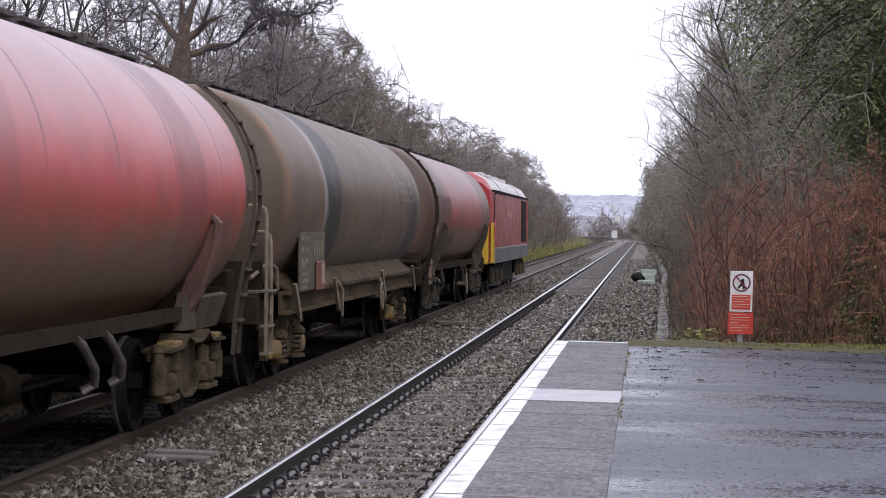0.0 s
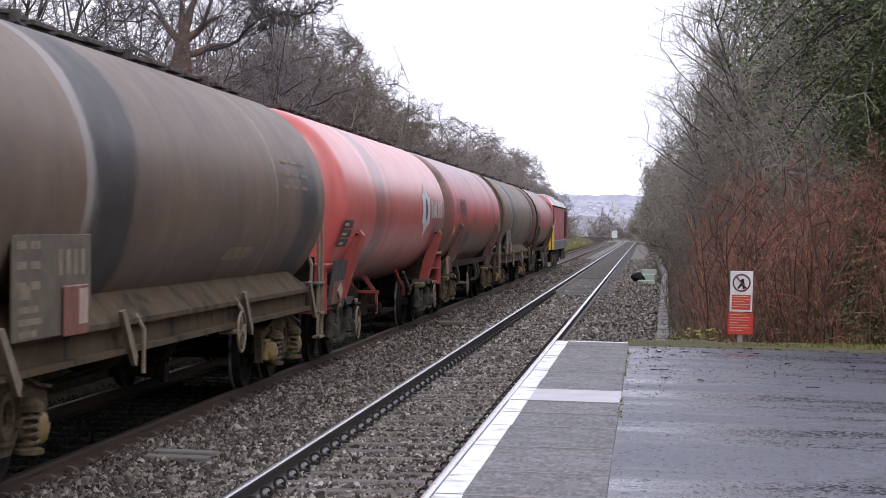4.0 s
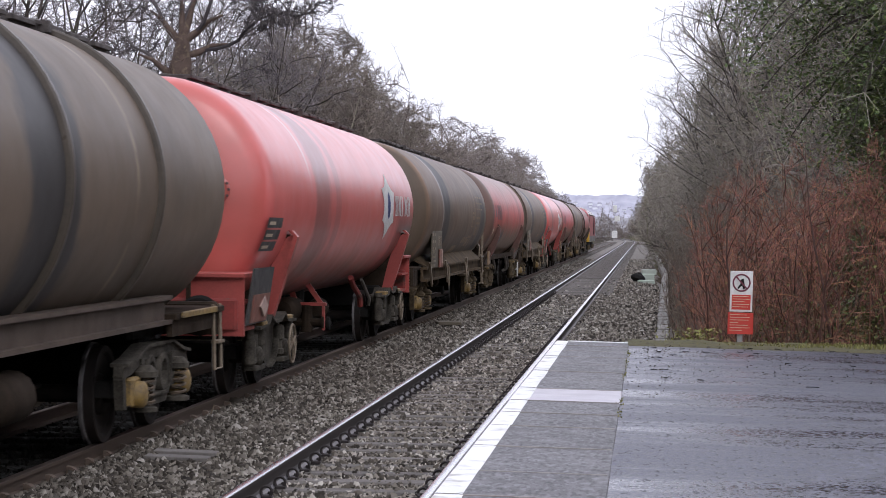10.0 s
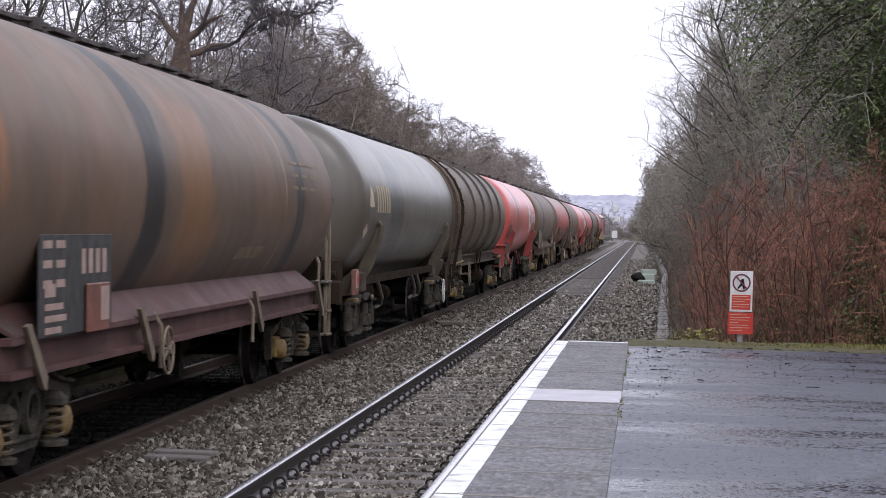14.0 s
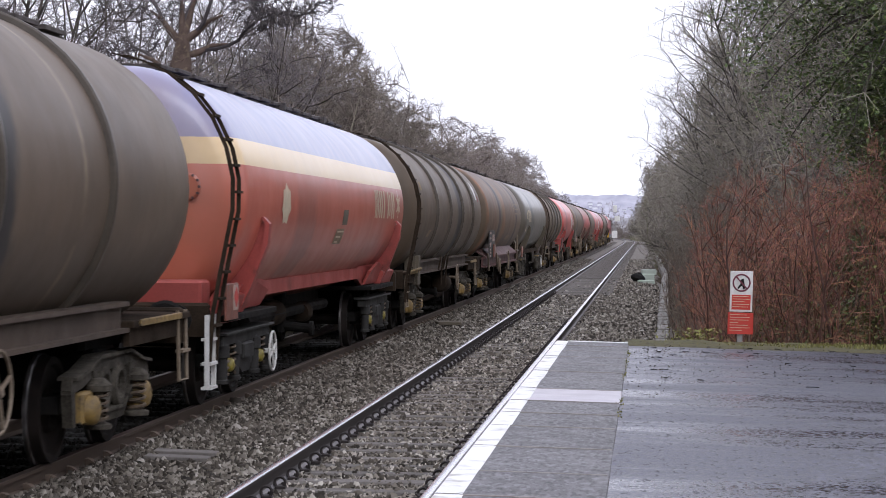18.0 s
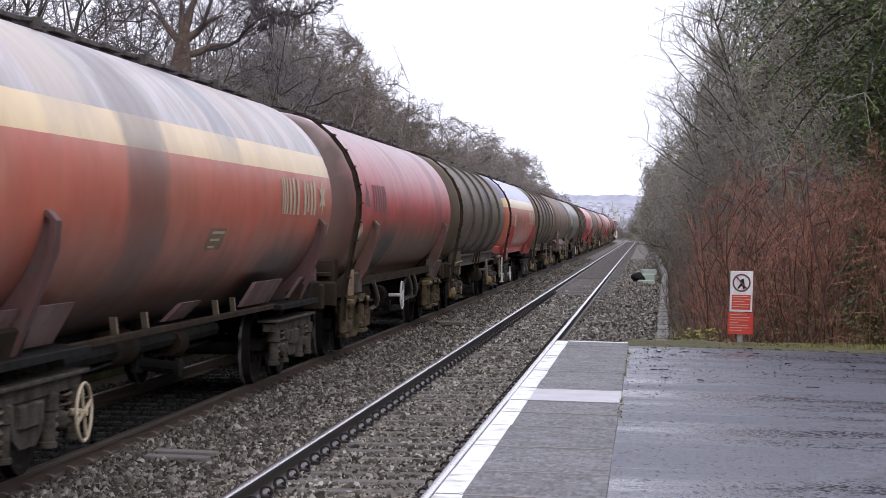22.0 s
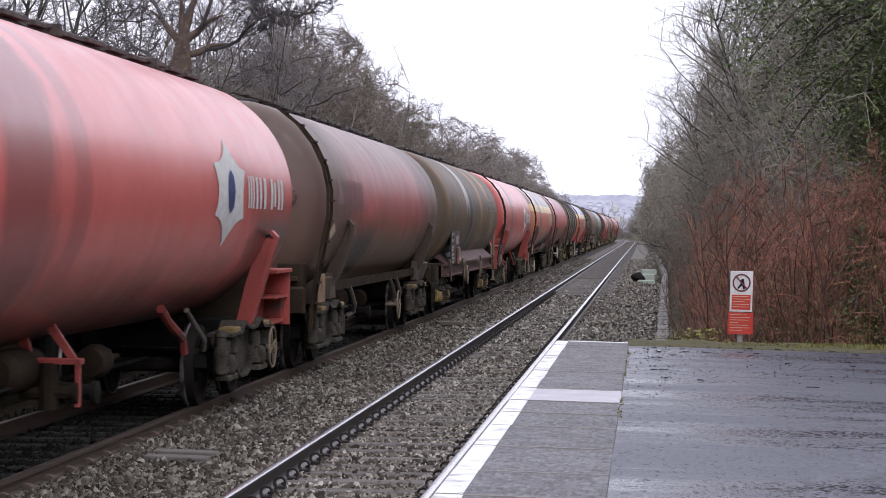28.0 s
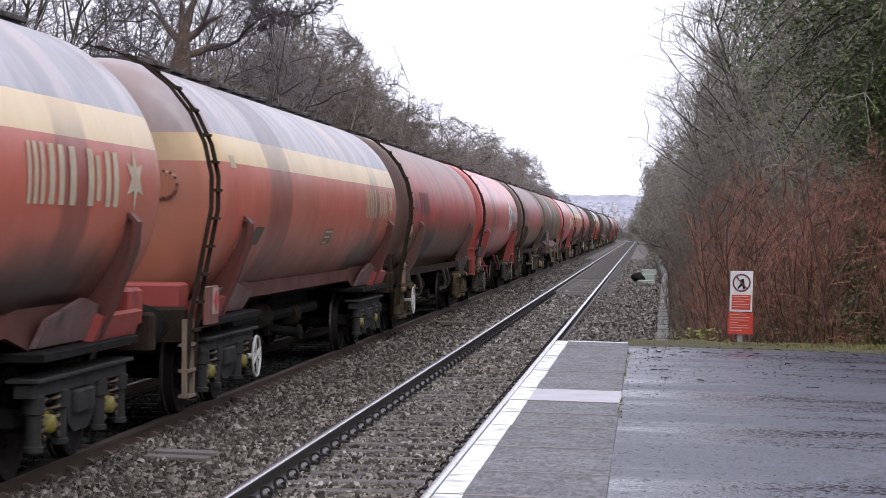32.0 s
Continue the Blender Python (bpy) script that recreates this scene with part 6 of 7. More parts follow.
def walkway(parent):
    """Roof walkway: grating panels in a kerbed frame, on stools."""
    step = 2 * WALK_Y / WALK_N
    w = part("walkway", shared("walkway", "walkway", lambda: Shape().box(0.26, 0.3, -WALK_Y, WALK_Y, 3.74, 3.85, 0.005).box(-0.3, 0.3, -WALK_Y, -WALK_Y + 0.04, 3.76, 3.85).box(-0.3, 0.3, WALK_Y - 0.04, WALK_Y, 3.76, 3.85).box(-0.3, -0.26, -WALK_Y, WALK_Y, 3.74, 3.85, 0.005), M_WALKWAY), None, parent, "dark steel roof walkway")
    for k in range(WALK_N):
        a = -WALK_Y + step * k
        panel = part("grating", shared("grating", "grating", lambda: Shape().box(-0.36, 0.36, 0.05, step - 0.14, 3.85, 3.895, 0.008), M_WALKWAY), None, w)
        panel.matrix_basis = pose(0, a, 0.008 * ((k * 5) % 3))


def hatch_mesh(y):
    return Shape().disc((0.0, y, 3.7), (0.0, y, 9), [(0, 0.36), (0.16, 0.36), (0.17, 0.4), (0.2, 0.4), (0.22, 0.34), (0.24, 0.1), (0.27, 0.08), (0.27, 0.0)], 16).box(-0.45, 0.45, y - 0.05, y + 0.05, 3.8, 3.91)


def ribs(parent, y, material, foot=1.12, z_foot=0.92, label="flanged saddle rib", head=0.0):
    """Two saddle ribs under the barrel, each with a flange round its outer edge."""
    for side in (-1, 1):
        def build():
            s = Shape()
            o = [(side * (RT - 0.02), 2.1 - head), (side * (RT + 0.05), 2.07 - head), (side * (RT + 0.03), 1.85), (side * (foot + 0.16), 1.35), (side * foot, z_foot), (side * (foot - 0.16), z_foot), (side * (foot - 0.04), 1.35), (side * 1.28, 1.85)]
            s.prism(o if side > 0 else list(reversed(o)), y - 0.03, y + 0.03, "y")
            line = [(side * (RT - 0.02), 2.16 - head), (side * (RT + 0.05), 2.08 - head), (side * (RT + 0.03), 1.85), (side * (foot + 0.17), 1.35), (side * (foot + 0.01), z_foot)]
            s.loft([[(x - 0.03 * side, y - 0.08, z), (x - 0.03 * side, y + 0.08, z), (x + 0.02 * side, y + 0.08, z), (x + 0.02 * side, y - 0.08, z)] for x, z in line], caps=True)
            return s
        part("saddle_rib", shared("saddle_rib", ("rib", material.name, y, side, foot, z_foot, head), build, material), None, parent, label)


def skirt_mesh(y0, y1, rise=1.0):
    """Saddle plates that meet the barrel at both sides."""
    s = Shape()
    for side in (-1, 1):
        ring = lambda y: [(side * (1.3 - 0.2 * (1 - rise)), y, 0.95 + 0.83 * rise), (side * (1.36 - 0.2 * (1 - rise)), y, 0.95 + 0.77 * rise), (side * 1.13, y, 0.95), (side * 0.98, y, 0.95), (side * 1.0, y, 0.95 + 0.5 * rise)]
        s.loft([ring(y0), ring(y1)], caps=True)
    s.box(-1.0, 1.0, y0, y1, 0.95, 1.05)
    return s


def saddle_plate(parent, y, foot, z_foot, material, label=""):
    """An upright plate across the wagon under the barrel, between its two ribs."""
    def build():
        s = Shape().prism([(-foot, z_foot), (foot, z_foot), (foot + 0.17, 1.36), (RT - 0.03, 1.95), (-RT + 0.03, 1.95), (-foot - 0.17, 1.36)], y - 0.02, y + 0.02, "y")
        return s.box(-foot - 0.02, foot + 0.02, y - 0.1, y + 0.1, z_foot - 0.03, z_foot, 0.008)
    part("saddle_plate", shared("saddle_plate", ("cross", material.name, y, foot, z_foot), build, material), None, parent, label)


def brake_wheel(parent, y, z, material, x=1.2, r=0.24):
    w = part("handbrake_wheel", shared("handbrake_wheel", ("hb", r, material.name), lambda: Shape().ring((0, 0, 0), r, 0.015, "x", 24, 6).box(-0.01, 0.01, -r, r, -0.012, 0.012).box(-0.01, 0.01, -0.012, 0.012, -r, r).cyl((-0.25, 0, 0), (0.03, 0, 0), 0.035, 8), material), None, parent, "spoked handbrake wheel")
    w.matrix_basis = pose(x, y, z, 20)
    return w


def under_gear(parent):
    """Brake cylinder, air reservoir, rods and a discharge valve below the barrel."""
    part("air_reservoir", shared("air_reservoir", "air", lambda: Shape().disc((0.5, -1.6, 0.8), (0.5, 9, 0.8), [(0, 0.02), (0.03, 0.14), (0.1, 0.19), (1.0, 0.19), (1.07, 0.14), (1.1, 0.02)], 14), M_FRAME), None, parent)
    part("brake_cylinder", shared("brake_cylinder", "cyl", lambda: Shape().disc((0.6, 1.1, 0.74), (0.6, 9, 0.74), [(0, 0.14), (0.25, 0.17), (0.4, 0.15), (0.45, 0.05), (1.1, 0.03)], 12), M_FRAME), None, parent)
    part("valve", shared("valve", "valve", lambda: Shape().cyl((0.5, -0.1, 0.5), (0.5, -0.1, 1.1), 0.1, 10).cyl((0.45, -0.1, 0.6), (0.95, -0.1, 0.55), 0.07, 10).disc((0.95, -0.1, 0.55), (9, -0.1, 0.55), [(0, 0.11), (0.05, 0.11), (0.06, 0.08), (0.08, 0.0)], 12), M_FRAME_DARK), None, parent)
    part("brake_rod", shared("brake_rod", "rod", lambda: Shape().cyl((0.25, -5.0, 0.55), (0.25, 5.0, 0.55), 0.025, 6).cyl((0.62, -4.6, 0.62), (0.62, -1.0, 0.7), 0.02, 6), M_FRAME_DARK), None, parent)


def placard(parent, y=-7.55, z=1.12, x=1.3, card_m=M_ORANGE):
    p = part("hazard_placard", shared("hazard_placard", ("plac", x, y, z, card_m.name), lambda: Shape().box(x - 0.03, x, y - 0.34, y + 0.34, z, z + 0.4, 0.01), card_m), None, parent, "weathered hazard placard")
    if card_m is M_TAN:
        part("mark", shared("mark", ("mark", x, y, z), lambda: Shape().box(x, x + 0.006, y - 0.02, y + 0.03, z + 0.14, z + 0.33).box(x, x + 0.006, y - 0.16, y + 0.12, z + 0.15, z + 0.19), M_DARKTEXT), None, p, "faded dark mark")
        return
    part("hazard_panel", shared("hazard_panel", ("pan", x, y, z), lambda: Shape().box(x, x + 0.008, y + 0.03, y + 0.31, z + 0.1, z + 0.38), M_PINKISH), None, p, "white panel")
    part("diamond", shared("diamond", ("dia", x, y, z), lambda: Shape().prism([(y + 0.17, z + 0.13), (y + 0.29, z + 0.24), (y + 0.17, z + 0.35), (y + 0.05, z + 0.24)], x + 0.008, x + 0.014, "x"), surface("hazard_red", (0.5, 0.06, 0.05), (0.4, 0.05, 0.04), 5, 0.5) if "hazard_red" not in bpy.data.materials else bpy.data.materials["hazard_red"]), None, p, "red diamond")


def letters(parent, y0, y1, h, height, count, material, label, slots):
    """Plain bars in place of a name."""
    step = (y1 - y0) / count
    for k in range(count):
        s = Shape()
        a, b = y0 + step * (k + 0.08), y0 + step * (k + 0.86)
        for u0, u1, v0, v1 in slots[k % len(slots)]:
            patch(s, a + (b - a) * u0, a + (b - a) * u1, h + height * (v0 - 0.5), h + height * (v1 - 0.5))
        part("lettering_bar", s, material, parent, label if k == 0 else "", None)


NAME_BARS = [[(0.0, 0.2, 0, 1), (0.36, 0.6, 0, 1), (0.78, 1.0, 0, 1)], [(0.0, 0.34, 0, 1), (0.62, 0.96, 0, 1)], [(0.05, 0.45, 0, 1)], [(0.0, 0.4, 0, 1), (0.6, 0.9, 0.1, 0.9)], [(0.0, 0.36, 0, 1), (0.6, 0.96, 0, 1)]]
BARS = [[(0.0, 0.36, 0, 1), (0.6, 0.96, 0, 1)]]


def panel_marks(parent, name, y0, y1, h0, h1, ground_m, rows):
    s = patch(Shape(), y0, y1, h0, h1, 0.0, 0.005)
    p = part(name, s, ground_m, parent, "dark data panel" if ground_m is M_PLATE else "", None)
    for k in range(rows):
        t = h0 + (h1 - h0) * (k + 0.3) / rows
        part("text_bar", patch(Shape(), y0 + 0.08, y0 + (y1 - y0) * (0.55 + 0.4 * ((k * 7) % 3) / 2) - 0.04, t, t + (h1 - h0) * 0.32 / rows, 0.0, 0.011), M_CREAM, p, "", None)


def flange_mesh(k):
    """A round bolted cover on a short neck."""
    y = HALF + 0.02
    return Shape().disc((0.84, k * y, 2.48), (0.84, k * 20, 2.48), [(0.0, 0.12), (0.06, 0.12), (0.062, 0.155), (0.085, 0.155), (0.09, 0.14), (0.1, 0.13), (0.105, 0.0)], 30)


def bolts_mesh(k):
    """The bolts round the inspection cover."""
    s, y = Shape(), HALF + 0.1
    for j in range(12):
        x, z = 0.84 + 0.142 * math.cos(j * 0.5236), 2.48 + 0.142 * math.sin(j * 0.5236)
        s.cyl((x, k * y, z), (x, k * (y + 0.035), z), 0.017, 6)
    return s


def base_wagon(label, tank_m, frame_m, kind, bogie_m=M_BOGIE_GREY):
    w = thing("tank_wagon", label, "tank wagon", "wagons of the tank train")
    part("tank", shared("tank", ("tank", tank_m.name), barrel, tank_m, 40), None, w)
    walkway(w)
    for y in (-3.5, 0.6, 4.6):
        part("hatch", shared("hatch", ("hatch", y), lambda: hatch_mesh(y), M_WALKWAY), None, w)
    ends(w, frame_m)
    for y in (-BOGIE_Y, BOGIE_Y):
        bogie(w, y, kind, bogie_m)
    under_gear(w)
    for k in (-1, 1):
        part("end_flange", shared("end_flange", ("flange", tank_m.name, k), lambda: flange_mesh(k), tank_m), None, w, "bolted inspection cover")
        part("flange_bolts", shared("flange_bolts", ("bolts", k), lambda: bolts_mesh(k), M_FRAME_MAROON), None, w, "ring of dark bolts")
    return w


def wagon_red():
    w = base_wagon("bright red bogie tank wagon with a white star logo", M_TANK_RED, M_FRAME_RED, "plate")
    for k in (-1, 1):
        ribs(w, k * 6.35, M_TANK_TRIM, 1.16, 0.84, "red saddle rib", 0.16)
        saddle_plate(w, k * 6.35, 1.12, 0.86, M_FRAME)
        a, b = sorted((k * 8.62, k * 8.68))
        c, d = sorted((k * 7.6, k * 8.62))
        box = part("end_box", shared("end_box", ("end plate", k), lambda: Shape().box(-1.27, 1.27, a, b, 0.78, 1.46), M_TANK_TRIM), None, w, "red end box with a flanged top")
        part("lid", shared("lid", ("lid", k), lambda: Shape().box(-1.29, 1.29, min(c, k * 8.74), max(d, k * 8.74), 1.46, 1.51, 0.01), M_TANK_TRIM), None, box)
        part("floor_plate", shared("floor_plate", ("floor plate", k), lambda: Shape().box(-1.2, 1.2, c, d, 0.82, 0.86), M_TANK_TRIM), None, box)
        for side in (-1, 1):
            x0, x1 = sorted((side * 0.95, side * 1.25))
            part("shelf", shared("shelf", ("shelf", k, side), lambda: Shape().box(x0, x1, c, d, 1.14, 1.17), M_TANK_TRIM), None, box)
            part("back_plate", shared("back_plate", ("back", k, side), lambda: Shape().box(min(side * 0.92, side * 0.95), max(side * 0.92, side * 0.95), c, d, 0.86, 1.46), M_TANK_TRIM), None, box)
    part("handrail", shared("handrail", "post red", lambda: Shape().box(0.62, 0.67, -8.82, -8.77, 1.1, 1.85, 0.005), M_FRAME), None, w, "dark upright grab post")
    part("valve_bracket", shared("valve_bracket", "bracket red", lambda: Shape().box(0.1, 1.05, -0.86, -0.74, 0.85, 0.9, 0.01).box(0.99, 1.03, -0.84, -0.78, 0.48, 0.85).prism([(0.4, 1.25), (0.5, 1.25), (0.62, 0.9), (0.54, 0.9)], -0.82, -0.78, "y").prism([(0.66, 1.25), (0.76, 1.25), (1.0, 0.9), (0.92, 0.9)], -0.82, -0.78, "y"), M_TANK_TRIM), None, w, "red valve bracket")
    part("discharge_valve", shared("discharge_valve", "valve red", lambda: Shape().cyl((0.75, -0.8, 0.45), (0.75, -0.8, 0.86), 0.09, 10).cyl((0.5, -0.8, 0.6), (0.98, -0.8, 0.6), 0.06, 8).disc((0.98, -0.8, 0.6), (2, -0.8, 0.6), [(0, 0.1), (0.04, 0.1), (0.05, 0.0)], 12), M_FRAME), None, w)
    part("stay", shared("stay", "stay red", lambda: Shape().tube([(0.95, 2.6, 1.2), (0.96, 2.9, 1.05), (1.0, 3.4, 0.86), (1.0, 3.5, 0.7)], 0.05, 7), M_FRAME_RED), None, w, "red swept stay")
    part("stay", shared("stay", "stay red pipe", lambda: Shape().tube([(1.0, 3.6, 1.15), (1.03, 3.9, 0.98), (1.05, 4.3, 0.8), (1.02, 4.4, 0.68)], 0.03, 7), M_PIPE), None, w)
    part("ladder", shared("ladder", "ladder", ladder_mesh, M_FRAME, 40), None, w, "dark curved end ladder")
    brake_wheel(w, -5.25, 0.52, M_HANDRAIL, 1.27, 0.25)
    brake_wheel(w, 7.5, 0.55, M_HANDRAIL, 1.25, 0.25)
    logo = part("logo", sail_star(Shape(), 3.75, 0.02, 0.85, 0.58), M_WHITE, w, "white star logo", None)
    part("logo_centre", star(Shape(), 3.75, 0.02, 0.2, 0.24, 8, 0.92, 0.011), M_BLUE, logo, "blue oval", None)
    letters(w, 4.7, 7.1, 0.03, 0.36, 5, M_WHITE, "white painted name bars", NAME_BARS)
    for j in range(3):
        panel_marks(w, "data_panel", -8.0 + 0.02 * j, -7.0 + 0.02 * j, -0.67 + 0.15 * j, -0.545 + 0.15 * j, M_PLATE, 1)
    brd = part("data_board", shared("data_board", "board red", lambda: Shape().loft([[(x, y, z) for y in (-8.6, -7.3)] + [(x + 0.025, y, z) for y in (-7.3, -8.6)] for x, z in ((1.26, 0.9), (1.36, 1.56))], caps=True), M_PLATE), None, w, "dark data board")
    part("hazard_panel", shared("hazard_panel", "hz red", lambda: Shape().loft([[(x, y, z) for y in (-8.45, -7.4)] + [(x + 0.012, y, z) for y in (-7.4, -8.45)] for x, z in ((1.29, 0.92), (1.34, 1.25))], caps=True), M_ORANGE), None, brd, "faded orange hazard panel")
    part("diamond", shared("diamond", "dia red", lambda: Shape().prism([(-8.0, 1.1), (-7.75, 0.97), (-7.5, 1.1), (-7.75, 1.23)], 1.33, 1.348, "x"), M_PINKISH), None, brd, "pale diamond")
    return w


def wagon_plain(label, tank_m, text_m, wheel_y=-5.6, rib_m=M_RIB, bogie_m=M_BOGIE, card_m=M_TAN):
    """Frameless wagon with slim side sills and swept stays."""
    w = base_wagon(label, tank_m, M_FRAME, "plate", bogie_m)
    for k in (-1, 1):
        part("saddle", shared("saddle", ("skirt plain", k), lambda: skirt_mesh(min(k * 6.3, k * 7.7), max(k * 6.3, k * 7.7), 0.45), M_FRAME_BROWN), None, w)
        ribs(w, k * 6.0, rib_m, 1.14, 1.12)
        saddle_plate(w, k * 6.0, 1.08, 1.0, M_FRAME)
        part("gusset", shared("gusset", ("gus", k), lambda: Shape().prism([(k * 6.0 - 0.28, 0.98), (k * 6.0 + 0.28, 0.98), (k * 6.0 + 0.24, 1.16), (k * 6.0 + 0.1, 1.36), (k * 6.0 - 0.1, 1.36), (k * 6.0 - 0.24, 1.16)], 1.08, 1.2, "x"), M_FRAME_BROWN), None, w)
        part("end_platform", shared("end_platform", ("plat plain", k), lambda: Shape().box(-1.1, 1.1, min(k * 8.1, k * 8.72), max(k * 8.1, k * 8.72), 1.3, 1.36, 0.01).box(0.8, 1.15, min(k * 8.2, k * 8.6), max(k * 8.2, k * 8.6), 0.95, 1.55, 0.02), M_FRAME), None, w)
    for side in (-1, 1):
        part("side_sill", shared("side_sill", ("sill plain", side), lambda: Shape().prism([(side * 1.1, 1.22), (side * 1.16, 1.22), (side * 1.16, 1.08), (side * 1.02, 1.08), (side * 1.02, 1.12), (side * 1.1, 1.12)][::side], -5.95, 5.95, "y"), M_SILL), None, w, "slim weathered side sill")
    for y in (-3.75, 1.75, 2.7):
        part("stay", shared("stay", ("stay plain", y), lambda: Shape().tube([(1.12, y, 1.12), (1.13, y + 0.25, 1.02), (1.14, y + 0.62, 0.8), (1.1, y + 0.75, 0.66), (1.0, y + 0.72, 0.6)], 0.042, 8), M_PIPE), None, w, "bent steel stay pipe")
    part("ladder", shared("ladder", "ladder", ladder_mesh, M_FRAME, 40), None, w, "dark curved end ladder")
    brake_wheel(w, wheel_y, 0.6, M_WHITE if abs(wheel_y) > 5 else M_HANDRAIL, 1.25, 0.26)
    placard(w, -7.78, 0.98, 1.3, card_m)
    letters(w, -6.3, -4.4, 0.12, 0.45, 3, text_m, "painted name bars", BARS)
    logo = part("logo", star(Shape(), -6.95, 0.12, 0.36, 0.27, 3, 0.55), text_m, w, "three-lobed painted logo", None)
    part("warning_diamond", star(Shape(), -7.4, -0.42, 0.28, 0.13, 4, 0.7), M_CREAM, w, "", None)
    return w


def wagon_framed(label, tank_m, sill_m, plate_m, ink, wheel_y):
    """Wagon on a full frame with sloping side plates, handrails and a large data board."""
    w = base_wagon(label, tank_m, M_FRAME, "cast", M_BOGIE if tank_m is M_TANK_BROWN else M_BOGIE_GREY)
    for side in (-1, 1):
        part("side_plate", shared("side_plate", ("slope", sill_m.name, side), lambda: Shape().loft([[(side * 1.0, y, z + 0.32), (side * 1.03, y, z + 0.34), (side * 1.33, y, 1.22), (side * 1.3, y, 1.2)] for y, z in ((-7.1, 1.05), (-6.6, 1.18), (6.6, 1.18), (7.1, 1.05))], caps=True), sill_m), None, w, "sloping side plate")
        part("side_sill", shared("side_sill", ("sill", sill_m.name, side), lambda: Shape().prism([(side * 1.34, 1.22), (side * 1.34, 1.17), (side * 1.25, 1.17), (side * 1.25, 0.97), (side * 1.34, 0.97), (side * 1.34, 0.92), (side * 1.2, 0.92), (side * 1.2, 1.22)][::-side], -7.3, 7.3, "y"), sill_m), None, w, "channel side sill")
    for k in (-1, 1):
        part("cradle", shared("cradle", ("cradle", k), lambda: Shape().box(-0.98, 0.98, min(k * 5.6, k * 7.0), max(k * 5.6, k * 7.0), 0.95, 1.45, 0.05), M_FRAME_DARK), None, w, "dark cradle under the barrel")
        part("end_platform", shared("end_platform", ("plat framed", k), lambda: Shape().box(-1.2, 1.2, min(k * 7.3, k * 8.72), max(k * 7.3, k * 8.72), 1.18, 1.24, 0.01).box(0.85, 1.2, min(k * 7.9, k * 8.5), max(k * 7.9, k * 8.5), 0.85, 1.18, 0.02), M_FRAME), None, w)
    for y in (-6.95, -3.4, 2.25, 7.0):
        part("bracket", shared("bracket", ("brk", y), lambda: Shape().prism([(y - 0.12, 1.3), (y, 1.32), (y + 0.45, 0.9), (y + 0.42, 0.8), (y + 0.34, 0.82)], 1.345, 1.385, "x"), M_HANDRAIL), None, w, "pale strap bracket")
    for y in (-2.7, 2.0):
        part("pull_rod", shared("pull_rod", ("rod", y), lambda: Shape().tube([(1.3, y, 1.25), (1.38, y, 1.12), (1.37, y + 0.03, 0.72)], 0.022, 6), M_HANDRAIL), None, w)
    for y, h in ((8.62, 2.3), (8.3, 1.98)):
        part("handrail", shared("handrail", ("rail", y, h), lambda: Shape().tube([(1.28, y, 0.95), (1.28, y, h - 0.14), (1.26, y - 0.01, h - 0.04), (1.18, y - 0.02, h), (1.05, y - 0.03, h)], 0.024, 7), M_HANDRAIL), None, w, "tall bent handrail")
    part("handrail", shared("handrail", "rail low", lambda: Shape().tube([(1.26, 7.7, 1.25), (1.26, 7.78, 1.52), (1.2, 8.0, 1.6), (1.1, 8.7, 1.42)], 0.024, 7), M_HANDRAIL), None, w)
    part("end_plate", shared("end_plate", "plate framed", lambda: Shape().box(0.2, 1.2, 8.4, 8.44, 1.22, 1.62, 0.005), M_FRAME), None, w)
    part("tread", shared("tread", "tread framed", lambda: Shape().box(1.05, 1.32, 8.1, 8.65, 1.24, 1.27, 0.005), M_PIPE), None, w, "worn steel tread")
    part("steps", shared("steps", "steps", lambda: Shape().box(1.26, 1.3, 8.6, 8.64, 0.48, 1.2).box(1.26, 1.3, 8.24, 8.28, 0.48, 1.2).box(1.2, 1.32, 8.24, 8.64, 0.48, 0.51).box(1.2, 1.32, 8.24, 8.64, 0.82, 0.85), M_HANDRAIL), None, w, "dusty end steps")
    brake_wheel(w, wheel_y, 0.88, M_HANDRAIL, 1.42, 0.22)
    brd = part("data_board", shared("data_board", ("board", plate_m.name), lambda: Shape().box(1.36, 1.39, -6.75, -4.6, 1.2, 1.98, 0.01), plate_m), None, w, "large weathered data board")
    blocks = [(c * 0.36, 0.67 - r * 0.15, 0.24, 0.06) for r in range(3) for c in range(2)] + [(0.05, 0.2, 0.5, 0.05), (0.05, 0.11, 0.6, 0.05), (0.05, 0.02, 0.45, 0.05)] + [(1.1 + 0.22 * c, 0.46, 0.12, 0.2) for c in range(4)] + [(0.05, 0.3, 0.28, 0.1)]
    for k, (dy, dz, wide, tall) in enumerate(blocks):
        part("text_bar", shared("text_bar", ("tb", k, ink.name), lambda: Shape().box(1.39, 1.394, -6.68 + dy, -6.68 + dy + wide, 1.2 + dz, 1.2 + dz + tall), ink), None, brd)
    plc = part("hazard_placard", shared("hazard_placard", "plac c", lambda: Shape().box(1.4, 1.43, -5.5, -4.82, 1.19, 1.58, 0.01), M_ORANGE), None, w, "faded hazard placard")
    part("diamond", shared("diamond", "dia c", lambda: Shape().box(1.43, 1.434, -5.12, -4.86, 1.27, 1.55), M_PINKISH), None, plc, "pale hazard panel")
    for k in range(3):
        for j in range(3):
            part("lettering_bar", patch(Shape(), 4.3 + 0.7 * j + 0.1 * k, 4.8 + 0.7 * j + 0.1 * k, 0.12 + 0.16 * k, 0.16 + 0.16 * k), M_FADED, w, "faded ochre marking" if k + j == 0 else "", None)
    part("lettering_bar", patch(Shape(), 1.3, 2.8, -0.75, -0.6, 0.25), M_FADED, w, "", None)
    return w




